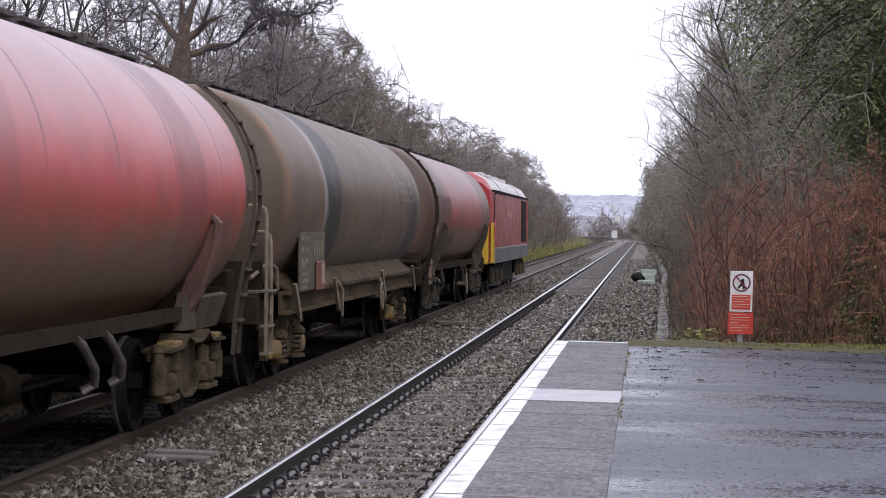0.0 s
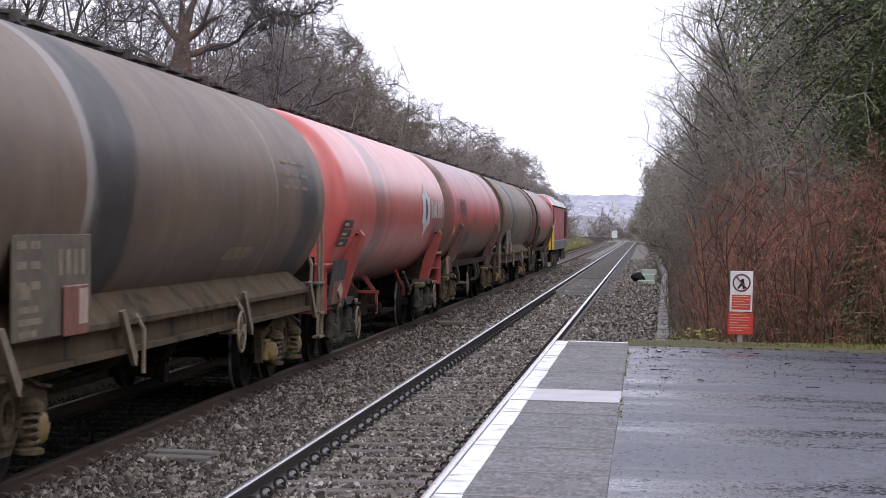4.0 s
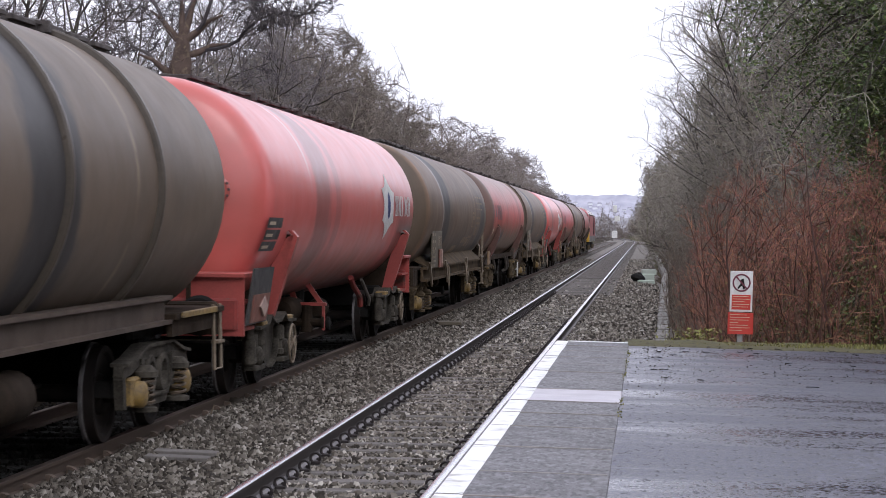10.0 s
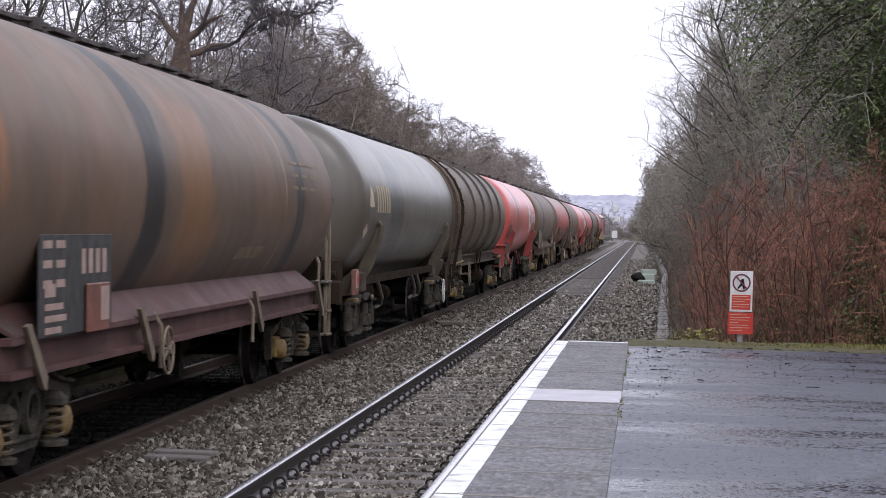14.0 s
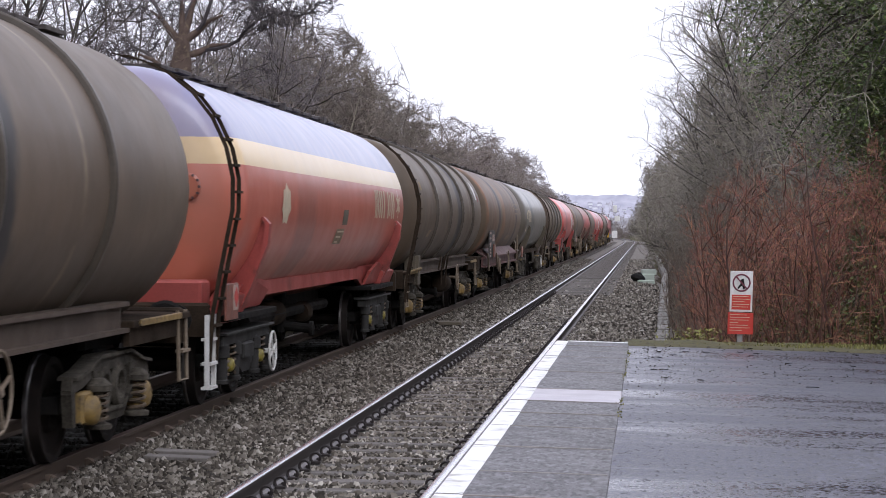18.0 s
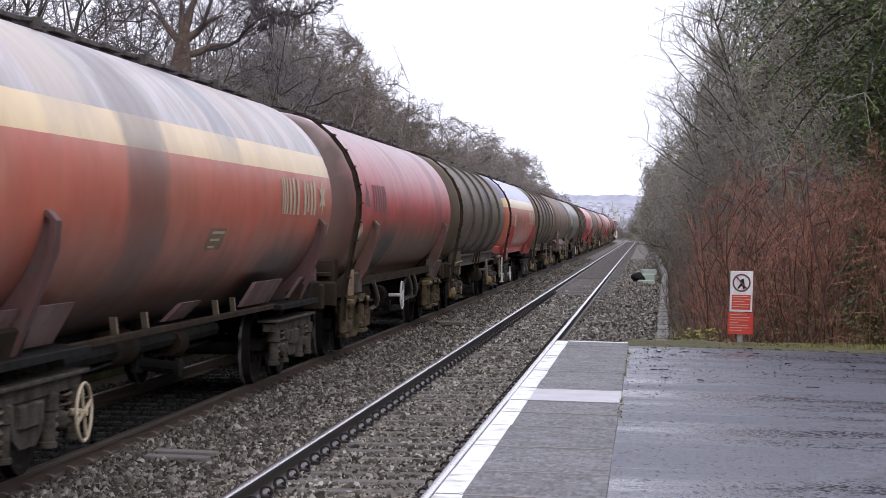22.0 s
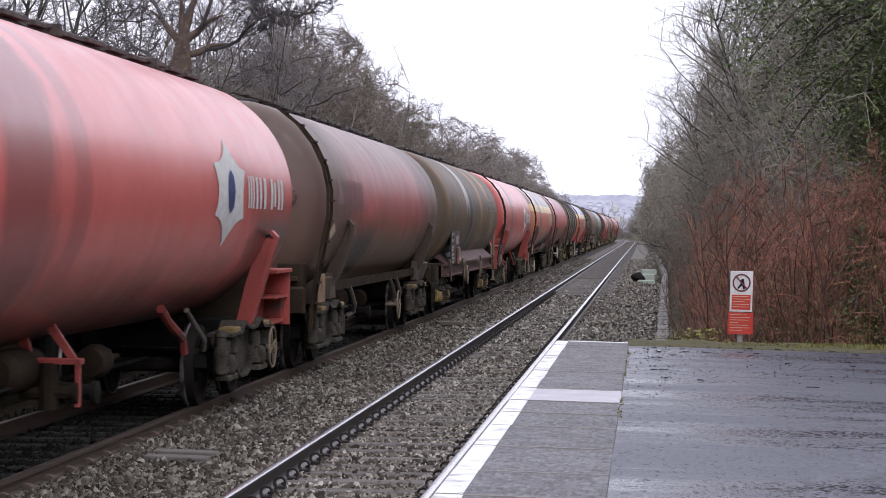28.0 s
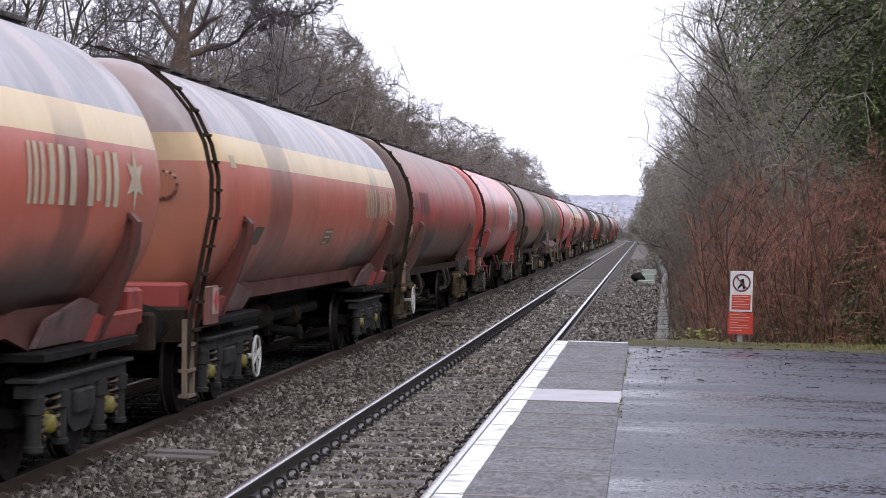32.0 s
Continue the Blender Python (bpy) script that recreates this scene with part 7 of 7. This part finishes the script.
def wagon_ribbed(label):
    """Wagon with four stiffening hoops on a channel frame."""
    w = base_wagon(label, M_TANK_DARK, M_FRAME, "cast")
    for y in (-4.7, -1.57, 1.57, 4.7):
        part("hoop", shared("hoop", ("hoop", y), lambda: Shape().loft([[(r * math.sin(a), yy, ZC + r * math.cos(a)) for a in [2 * math.pi * k / 56 for k in range(56)]] for yy, r in ((y - 0.04, RT - 0.01), (y - 0.036, RT + 0.045), (y - 0.018, RT + 0.062), (y + 0.018, RT + 0.062), (y + 0.036, RT + 0.045), (y + 0.04, RT - 0.01))]), M_HOOP, 30), None, w, "stiffening hoop round the barrel")
    for side in (-1, 1):
        part("side_sill", shared("side_sill", ("sill ribbed", side), lambda: Shape().prism([(side * 1.22, 1.36), (side * 1.22, 1.32), (side * 1.14, 1.32), (side * 1.14, 1.12), (side * 1.22, 1.12), (side * 1.22, 1.08), (side * 1.05, 1.08), (side * 1.05, 1.36)][::-side], -6.3, 6.3, "y"), M_FRAME_BROWN), None, w, "channel side sill")
    for k in (-1, 1):
        part("cradle", shared("cradle", ("cradle", k), lambda: Shape().box(-0.98, 0.98, min(k * 5.6, k * 7.0), max(k * 5.6, k * 7.0), 0.95, 1.45, 0.05), M_FRAME_DARK), None, w, "dark cradle under the barrel")
        part("end_platform", shared("end_platform", ("plat ribbed", k), lambda: Shape().box(-1.2, 1.26, min(k * 6.3, k * 8.72), max(k * 6.3, k * 8.72), 1.12, 1.18, 0.01).box(1.16, 1.22, min(k * 6.3, k * 8.4), max(k * 6.3, k * 8.4), 0.95, 1.12), M_FRAME), None, w)
        part("edge_strip", shared("edge_strip", ("strip", k), lambda: Shape().box(1.26, 1.29, min(k * 6.5, k * 8.2), max(k * 6.5, k * 8.2), 1.13, 1.19, 0.008), M_YELLOW), None, w, "dull yellow platform edge")
        part("step_stirrup", shared("step_stirrup", ("stirrup", k), lambda: Shape().tube([(1.22, k * 8.3, 1.2), (1.24, k * 8.3, 0.5), (1.24, k * 8.65, 0.5), (1.22, k * 8.65, 1.2)], 0.022, 6).box(1.2, 1.28, min(k * 8.3, k * 8.65), max(k * 8.3, k * 8.65), 0.78, 0.81), M_HANDRAIL), None, w)
    part("ladder", shared("ladder", "ladder rear", lambda: ladder_mesh(-8.85), M_FRAME, 40), None, w, "dark curved end ladder")
    part("handrail", shared("handrail", "rail ribbed", lambda: Shape().tube([(1.22, -8.6, 1.1), (1.32, -8.4, 1.19), (1.32, -6.6, 1.22), (1.26, -6.45, 1.16)], 0.024, 7), M_YELLOW), None, w, "dull yellow handrail")
    for y in (-1.6, -0.5):
        part("handrail", shared("handrail", ("loop", y), lambda: Shape().tube([(1.22, y - 0.3, 1.1), (1.28, y - 0.3, 1.4), (1.28, y + 0.3, 1.4), (1.24, y + 0.3, 1.1), (1.22, y + 0.3, 0.75)], 0.02, 6), M_FRAME), None, w)
    part("air_reservoir", shared("air_reservoir", "air ribbed", lambda: Shape().disc((1.0, 0.6, 0.72), (1.0, 9, 0.72), [(0, 0.02), (0.03, 0.16), (0.1, 0.21), (1.0, 0.21), (1.07, 0.16), (1.1, 0.02)], 14), M_FRAME), None, w)
    brake_wheel(w, -4.3, 0.85, M_HANDRAIL, 1.3, 0.3)
    part("placard_frame", shared("placard_frame", "pf", lambda: Shape().box(1.02, 1.24, -6.95, -6.9, 0.92, 1.48).box(1.2, 1.24, -6.9, -5.95, 1.06, 1.48, 0.01).box(1.24, 1.3, -6.9, -6.8, 1.06, 1.48).box(1.1, 1.24, -6.5, -5.95, 0.88, 1.06), M_PLATE_PALE), None, w, "weathered placard box")
    part("warning_patch", patch(Shape(), -7.55, -7.25, 0.4, 0.58), M_YELLOW, w, "small yellow warning patch", None)
    part("warning_patch", patch(Shape(), -6.1, -5.65, -0.55, -0.4, 0.4), M_FADED, w, "faded marking", None)
    return w


def wagon_striped(label, tank_m, text_m):
    """Wagon with a striped barrel on skirts, no frame."""
    w = base_wagon(label, tank_m, M_FRAME, "beam", M_BOGIE_GREY if tank_m is M_TANK_STRIPE_OLD else M_BOGIE_BLACK)
    red = M_TANK_TRIM if tank_m is M_TANK_STRIPE else M_FRAME_WORN if tank_m is M_TANK_STRIPE_WORN else M_FRAME_MAROON
    old = tank_m is M_TANK_STRIPE_OLD
    if not old:
        for side in (-1, 1):
            part("skirt", shared("skirt", ("boat", red.name, side), lambda: Shape().prism([(-7.6, 1.05), (-5.0, 1.05), (-4.4, 1.18), (4.4, 1.18), (5.0, 1.05), (7.6, 1.05), (7.6, 1.2), (6.2, 1.62), (4.4, 1.36), (-4.4, 1.36), (-6.2, 1.62), (-7.6, 1.2)][::-1], side * 1.0 - 0.03, side * 1.0 + 0.04, "x"), red), None, w, "folded belly skirt")
    else:
        for y0, y1, h in ((-7.4, -5.2, 1.42), (-1.1, -0.2, 1.27), (3.0, 4.9, 1.38), (6.4, 7.6, 1.36)):
            part("flap", shared("flap", ("flap", y0), lambda: Shape().loft([[(1.0, y, 1.08), (1.05, y, 1.08), (1.24, y, h), (1.19, y, h)] for y in (y0, y1)], caps=True), M_FLAP), None, w, "faded tilted belly flap")
        part("side_rail", shared("side_rail", "rail old", lambda: Shape().box(1.08, 1.15, -5.0, 5.0, 1.0, 1.06, 0.01), M_SILL), None, w, "slim side rail")
        for y in (-3.4, -2.2, 1.2, 2.2):
            part("stay", shared("stay", ("stay old", y), lambda: Shape().prism([(y, 1.22), (y + 0.06, 1.22), (y + 0.16, 1.05), (y + 0.1, 1.05)], 1.06, 1.12, "x"), M_HANDRAIL), None, w)
    if not old:
        for y0, y1 in ((-7.3, -5.0), (5.0, 7.2)):
            part("flap", shared("flap", ("flare", y0, tank_m.name), lambda: Shape().loft([[(1.04, y, 1.07), (1.09, y, 1.07), (1.2, y, z), (1.15, y, z)] for y, z in ((y0, 1.3), ((y0 + y1) / 2, 1.44), (y1, 1.26))], caps=True), M_FLAP if tank_m is M_TANK_STRIPE_WORN else red), None, w, "pale scuffed belly flap")
    for k in (-1, 1):
        ribs(w, k * 6.7, red, 1.12, 1.02)
        saddle_plate(w, k * 6.7, 1.08, 1.05, red)
        part("saddle", shared("saddle", ("skirt striped", old, k), lambda: skirt_mesh(min(k * 6.5, k * 8.0), max(k * 6.5, k * 8.0), 0.4), M_FRAME if old else red), None, w)
        part("bolster_plate", shared("bolster_plate", ("bol", k), lambda: Shape().box(-1.25, 1.25, min(k * 4.7, k * 7.8), max(k * 4.7, k * 7.8), 0.98, 1.05, 0.01), M_FRAME_DARK), None, w, "black bolster plate")
        part("end_box", shared("end_box", ("ebox", red.name, k), lambda: Shape().box(-1.1, 1.1, min(k * 8.1, k * 8.6), max(k * 8.1, k * 8.6), 1.12, 1.46, 0.03), M_TANK_TRIM if tank_m is M_TANK_STRIPE_WORN else red), None, w)
    part("draw_beam", shared("draw_beam", "beam", lambda: Shape().box(-0.3, 0.3, -5.0, 5.0, 0.7, 1.0, 0.02).cyl((0.6, -3.5, 0.8), (0.6, 3.5, 0.8), 0.09, 8), M_FRAME_DARK), None, w, "black centre beam")
    part("ladder", shared("ladder", "ladder rear", lambda: ladder_mesh(-8.85), M_FRAME, 40), None, w, "dark curved end ladder")
    part("steps", shared("steps", ("steps", tank_m.name), lambda: Shape().box(1.2, 1.25, -8.88, -8.83, 0.3, 1.1).box(1.2, 1.25, -8.53, -8.48, 0.3, 1.1).box(1.16, 1.27, -8.86, -8.5, 0.3, 0.33).box(1.16, 1.27, -8.86, -8.5, 0.56, 0.59).box(1.16, 1.27, -8.86, -8.5, 0.82, 0.85), M_WHITE if tank_m is M_TANK_STRIPE else M_HANDRAIL), None, w, "pale end steps")
    brake_wheel(w, -4.95, 0.5, M_CREAM if old else M_WHITE, 1.25, 0.24)
    placard(w, -8.05, 1.02, 1.34)
    letters(w, 3.5, 6.3, 0.03, 0.46, 5, text_m, "cream painted name bars", NAME_BARS)
    part("logo", star(Shape(), 6.8, 0.05, 0.34, 0.28, 6, 0.42), text_m, w, "cream star", None)
    panel_marks(w, "data_panel", -0.5, 0.3, -0.62, -0.38, M_FADED, 3)
    if tank_m is M_TANK_STRIPE_WORN:
        part("paint_patch", patch(Shape(), -6.85, -6.2, -0.62, -0.3, 0.2), M_PINKISH, w, "pale worn patch", None)
        part("paint_patch", patch(Shape(), -6.1, -5.5, -0.58, -0.36, 0.2), M_PLATE_PALE, w, "grey stencil patch", None)
        part("paint_patch", patch(Shape(), -7.5, -7.2, 0.28, 0.42), M_CREAM, w, "", None)
    elif not old:
        part("paint_patch", star(Shape(), -5.15, -0.08, 0.34, 0.27, 7, 0.8), M_CREAM, w, "pale torn label", None)
        part("paint_patch", patch(Shape(), -0.1, 0.42, -0.32, -0.1), M_PLATE_PALE, w, "grey stencil patch", None)
    return w


def locomotive():
    w = thing("diesel_locomotive", "red diesel locomotive with a yellow end and grey roof", "locomotive")
    body = [(-1.32, 1.0), (-1.34, 2.9), (-1.28, 3.2), (1.28, 3.2), (1.34, 2.9), (1.32, 1.0)]
    part("body", Shape().prism(body, -9.3, 9.3, "y"), M_LOCO_SIDE, w)
    roof = [(1.28, 3.2), (1.08, 3.5), (0.7, 3.7), (0.0, 3.77), (-0.7, 3.7), (-1.08, 3.5), (-1.28, 3.2)]
    part("roof", Shape().prism(roof, -9.3, 9.3, "y"), M_LOCO_ROOF, w, "pale grey roof")
    for k in (-1, 1):
        cabs = Shape().loft([[(x * f, k * y, z) for x, z in body] for y, f in ((9.3, 1.0), (9.9, 0.96))], caps=True)
        c = part("cab", cabs, M_LOCO_RED, w, "red cab")
        part("cab_roof", Shape().loft([[(x * f, k * y, 3.2 + (z - 3.2) * g2) for x, z in roof] for y, f, g2 in ((9.3, 1.0, 1.0), (9.9, 0.96, 0.6))], caps=True), M_LOCO_RED, c)
        part("cab_front", Shape().box(-1.24, 1.24, min(k * 9.9, k * 10.05), max(k * 9.9, k * 10.05), 1.0, 2.2, 0.03), M_LOCO_YELLOW, c, "yellow lower front")
        part("windscreen", Shape().box(-1.1, 1.1, min(k * 9.9, k * 9.96), max(k * 9.9, k * 9.96), 2.35, 3.05, 0.02), M_GLASS, c, "dark windscreen")
        if k < 0:
            part("side_panel", Shape().prism([(k * 9.05, 1.02), (k * 9.95, 1.02), (k * 9.95, 2.2), (k * 9.5, 2.2)], 1.3, 1.37, "x"), M_LOCO_YELLOW, c, "yellow side flash")
        part("cab_door", Shape().box(1.33, 1.352, min(k * 8.3, k * 8.9), max(k * 8.3, k * 8.9), 1.1, 3.05), M_LOCO_RED, c)
        part("side_window", Shape().box(1.33, 1.36, min(k * 8.9, k * 9.25), max(k * 8.9, k * 9.25), 2.3, 3.0, 0.02), M_GLASS, c)
        for side in (-1, 1):
            f = part("buffer", MESHES["buffer"], None, w)
            f.matrix_basis = pose(side * 0.87, k * 10.0, 1.04, 0, 0, 0 if k > 0 else 180)
        b = part("bogie", Shape().box(-1.2, -1.08, -2.4, 2.4, 0.45, 0.9, 0.05).box(1.08, 1.2, -2.4, 2.4, 0.45, 0.9, 0.05).box(-1.08, 1.08, -0.3, 0.3, 0.5, 0.9), M_FRAME_DARK, w)
        b.matrix_basis = pose(0, k * 6.3, 0)
        for y in (-2.0, 0.0, 2.0):
            wh = part("wheelset", shared("wheelset", "big wheel", lambda: Shape().cyl((-1.05, 0, 0), (1.05, 0, 0), 0.1, 10).disc((0.68, 0, 0), (1, 0, 0), [(0, 0.15), (0, 0.57), (0.03, 0.57), (0.04, 0.535), (0.135, 0.53), (0.135, 0.15)], 28).disc((-0.68, 0, 0), (-1, 0, 0), [(0, 0.15), (0, 0.57), (0.03, 0.57), (0.04, 0.535), (0.135, 0.53), (0.135, 0.15)], 28), M_WHEEL, 30), None, b)
            wh.matrix_basis = pose(0, y, 0.53)
            part("axlebox", Shape().box(1.15, 1.28, y - 0.2, y + 0.2, 0.35, 0.72, 0.03), M_BOGIE, b)
    part("cab_entrance", Shape().box(1.335, 1.35, -8.75, -8.4, 2.25, 3.1, 0.005), M_FRAME_DARK, w, "dark cab side window")
    part("door_gap", Shape().box(1.335, 1.345, -8.36, -8.28, 1.3, 3.1), M_FRAME_DARK, w, "dark gap beside the cab door")
    part("handrail", Shape().tube([(1.34, -8.2, 1.5), (1.39, -8.2, 1.55), (1.39, -8.2, 2.5), (1.34, -8.2, 2.55)], 0.012, 6), M_LOCO_NAME, w, "grab rail")
    part("number_bar", Shape().box(1.37, 1.378, -9.3, -9.1, 2.1, 2.2), M_WHITE, w)
    for y in (-5.2, 4.8):
        part("roof_seam", Shape().prism([(x * 1.012, 3.2 + (z - 3.2) * 1.02) for x, z in roof], y - 0.05, y + 0.05, "y"), M_LOCO_GREY, w)
    part("cantrail", Shape().box(1.27, 1.35, -9.2, 9.2, 3.14, 3.2), M_FRAME_DARK, w, "dark cantrail strip")
    part("grille", Shape().box(1.335, 1.355, 5.0, 7.8, 1.55, 3.05, 0.005), M_FRAME_DARK, w, "dark radiator grille")
    part("lower_band", Shape().box(-1.36, 1.36, -9.2, 9.2, 0.98, 1.45, 0.02), M_LOCO_GREY, w, "grey lower band")
    part("fuel_tank", Shape().box(-1.15, 1.15, -2.8, 2.8, 0.3, 0.98, 0.08), M_FRAME_DARK, w, "dark fuel tank")
    for y in (-5.5, -2.5, 0.8, 4.2):
        part("roof_hatch", Shape().box(-0.75, 0.75, y - 0.9, y + 0.9, 3.68, 3.79, 0.04), M_LOCO_ROOF, w)
    for k in range(5):
        part("lettering_bar", Shape().box(1.335, 1.348, -3.4 + 0.6 * k, -3.0 + 0.6 * k, 2.4, 2.62 + 0.14 * (k == 0)), M_LOCO_NAME, w, "pale painted name bars" if k == 0 else "")
    return w


# ---- the train: front-to-back, each at its place in the train (metres ahead of the camera at the start) ----
RED = wagon_red()
PLAIN = wagon_plain("faded red bogie tank wagon with a dusty grey top", M_TANK_FADED, M_DARKTEXT)
DULL = wagon_plain("dull red bogie tank wagon streaked with brown grime", M_TANK_DULL, M_DARKTEXT, 2.2, M_FRAME_BROWN, M_BOGIE_GREY)
GREY = wagon_plain("grey bogie tank wagon with a cream logo and grimy ends", M_TANK_GREY, M_CREAM, 7.6, M_PLATE_PALE, M_BOGIE_GREY, M_ORANGE)
BROWN = wagon_framed("grimy dark brown bogie tank wagon on a full side frame", M_TANK_BROWN, M_SILL_DUST, M_PLATE_PALE, M_HANDRAIL, 1.78)
RUSTY = wagon_framed("rust-streaked brown bogie tank wagon on a maroon frame", M_TANK_RUST, M_FRAME_MAROON, M_PLATE, M_PINKISH, -2.57)
OCHRE = wagon_framed("brown bogie tank wagon with ochre spills on a maroon frame", M_TANK_OCHRE, M_FRAME_MAROON, M_PLATE, M_PINKISH, -2.57)
RIBBED = wagon_ribbed("dark grimy bogie tank wagon with four stiffening hoops")
STRIPED = wagon_striped("orange-red bogie tank wagon with cream stripe and blue top", M_TANK_STRIPE, M_CREAM)
STRIPED_OLD = wagon_striped("dirty orange-red bogie tank wagon with cream stripe and grey-blue top", M_TANK_STRIPE_OLD, M_CREAM)
STRIPED_WORN = wagon_striped("worn orange-red bogie tank wagon with cream stripe and blue-grey top", M_TANK_STRIPE_WORN, M_CREAM)

ORDER = [DULL, BROWN, PLAIN, RED, BROWN, PLAIN, BROWN, RED, RIBBED, GREY, RUSTY, RIBBED, STRIPED, RIBBED, PLAIN, STRIPED_OLD, RED, OCHRE, DULL, RED, PLAIN, STRIPED_WORN, STRIPED_WORN]
FRONTS = [61.2, 42.3, 23.7, 5.7, -12.1, -30.0, -48.75, -67.5, -86.0, -104.55, -123.7, -142.1, -160.75, -179.35, -198.1, -216.7, -235.8, -254.7, -273.1, -292.1, -310.45, -328.45, -347.2]
train = [(locomotive(), 73.3)]
used = set()
for kind, front in zip(ORDER, FRONTS):
    w = kind if kind not in used else copy_thing(kind, Matrix())
    used.add(kind)
    train.append((w, front - 7.9))
# two faded wagons are browner and dustier than the rest
DUSTY = {}
for n in (6, 21):
    for o in train[n][0].children:
        if o.data.materials and o.data.materials[0] is M_TANK_FADED:
            if o.data.name not in DUSTY:
                DUSTY[o.data.name] = o.data.copy()
                DUSTY[o.data.name].materials[0] = M_TANK_DUSTY
            o.data = DUSTY[o.data.name]
    train[n][0]["label"] = "dusty brown-topped red bogie tank wagon with grimy ends"
# old painted marks on one framed wagon
for y0, y1, h0, h1, slant in ((3.0, 3.75, 0.0, 0.05, 0.05), (3.05, 3.75, -0.14, -0.05, 0.05), (2.95, 3.15, -0.34, -0.14, 0.0), (3.15, 3.75, -0.34, -0.3, 0.0), (2.8, 3.7, -0.62, -0.56, 0.05), (2.7, 3.3, -0.86, -0.66, 0.1), (4.2, 5.5, -0.12, -0.06, 0.0), (4.2, 5.4, -0.26, -0.2, 0.0), (4.3, 4.9, -0.56, -0.32, 0.0), (-0.7, 0.5, -1.02, -0.82, 0.35)):
    part("paint_mark", patch(Shape(), y0, y1, h0, h1, slant), M_FADED, train[7][0], "", None)
# one faded wagon has its brake wheel amidships
for o in train[15][0].children:
    if o.name.startswith("handbrake_wheel"):
        o.matrix_basis = pose(1.25, -0.3, 0.76, 20)
# two red wagons carry no ladder on this side, and three others carry it at their front
for n in (4, 8):
    for o in [o for o in train[n][0].children if o.name.startswith("ladder")]:
        bpy.data.objects.remove(o)
FRONT_LADDER = ladder_mesh(8.02).mesh("ladder", M_FRAME_BROWN, 40)
for n in (3, 6, 10):
    for o in train[n][0].children:
        if o.name.startswith("ladder"):
            o.data = FRONT_LADDER
# the hooped wagons and two framed ones differ in where the brake wheel sits
for n, y, z, x in ((12, 2.1, 0.85, 1.3), (14, 2.1, 0.85, 1.3), (6, 7.05, 0.58, 1.25)):
    for o in train[n][0].children:
        if o.name.startswith("handbrake_wheel"):
            o.matrix_basis = pose(x, y, z, 20)
for o in [o for o in train[3][0].children if o.name.startswith("handbrake_wheel")]:
    bpy.data.objects.remove(o)
brake_wheel(train[3][0], -1.75, 0.62, M_HANDRAIL, 1.25, 0.26)
# the first framed wagon runs the other way round: its handrails and steps are at the rear
for o in train[2][0].children:
    if o.name.split(".")[0] in ("handrail", "end_plate", "tread", "steps"):
        o.matrix_basis = Matrix.Diagonal((1, -1, 1, 1))

for y, h, a, b in ((6.4, 0.62, 0.35, 0.3), (6.9, 0.42, 0.2, 0.12)):
    part("paint_patch", star(Shape(), y, h, a, b, 5, 0.75), M_WHITE if a > 0.3 else M_FRAME_RED, train[12][0], "bare patch of old paint", None)


def run(t):
    """Metres that the train has gone by t seconds."""
    u = t / 16
    return u * (157.914 + u * (44.979 + u * (-44.799 + u * (23.302 - 4.4866 * u))))


def motions():
    for w, y0 in train:
        walk(w, [(t, pose(FAR + bend(y0 + run(t)), y0 + run(t), 0, 0, 0, turn(y0 + run(t)))) for t in [0.5 * k for k in range(65)]])
    # wheels roll without slip; all axles at one place on their bogies turn alike and share their keys
    done = {}
    for w, y0 in train:
        for o in w.children_recursive:
            if not o.name.startswith("wheelset"):
                continue
            y, z = o.location.y, o.location.z
            key = (round(y, 2), round(z, 2))
            if key in done:
                o.rotation_mode = "QUATERNION"
                keys = o.animation_data_create()
                keys.action = done[key].action
                keys.action_slot = done[key].action_slot
            else:
                walk(o, [(k / FPS, pose(0, y, z, -math.degrees(run(k / FPS) / z))) for k in range(32 * FPS + 1)])
                done[key] = o.animation_data


motions()
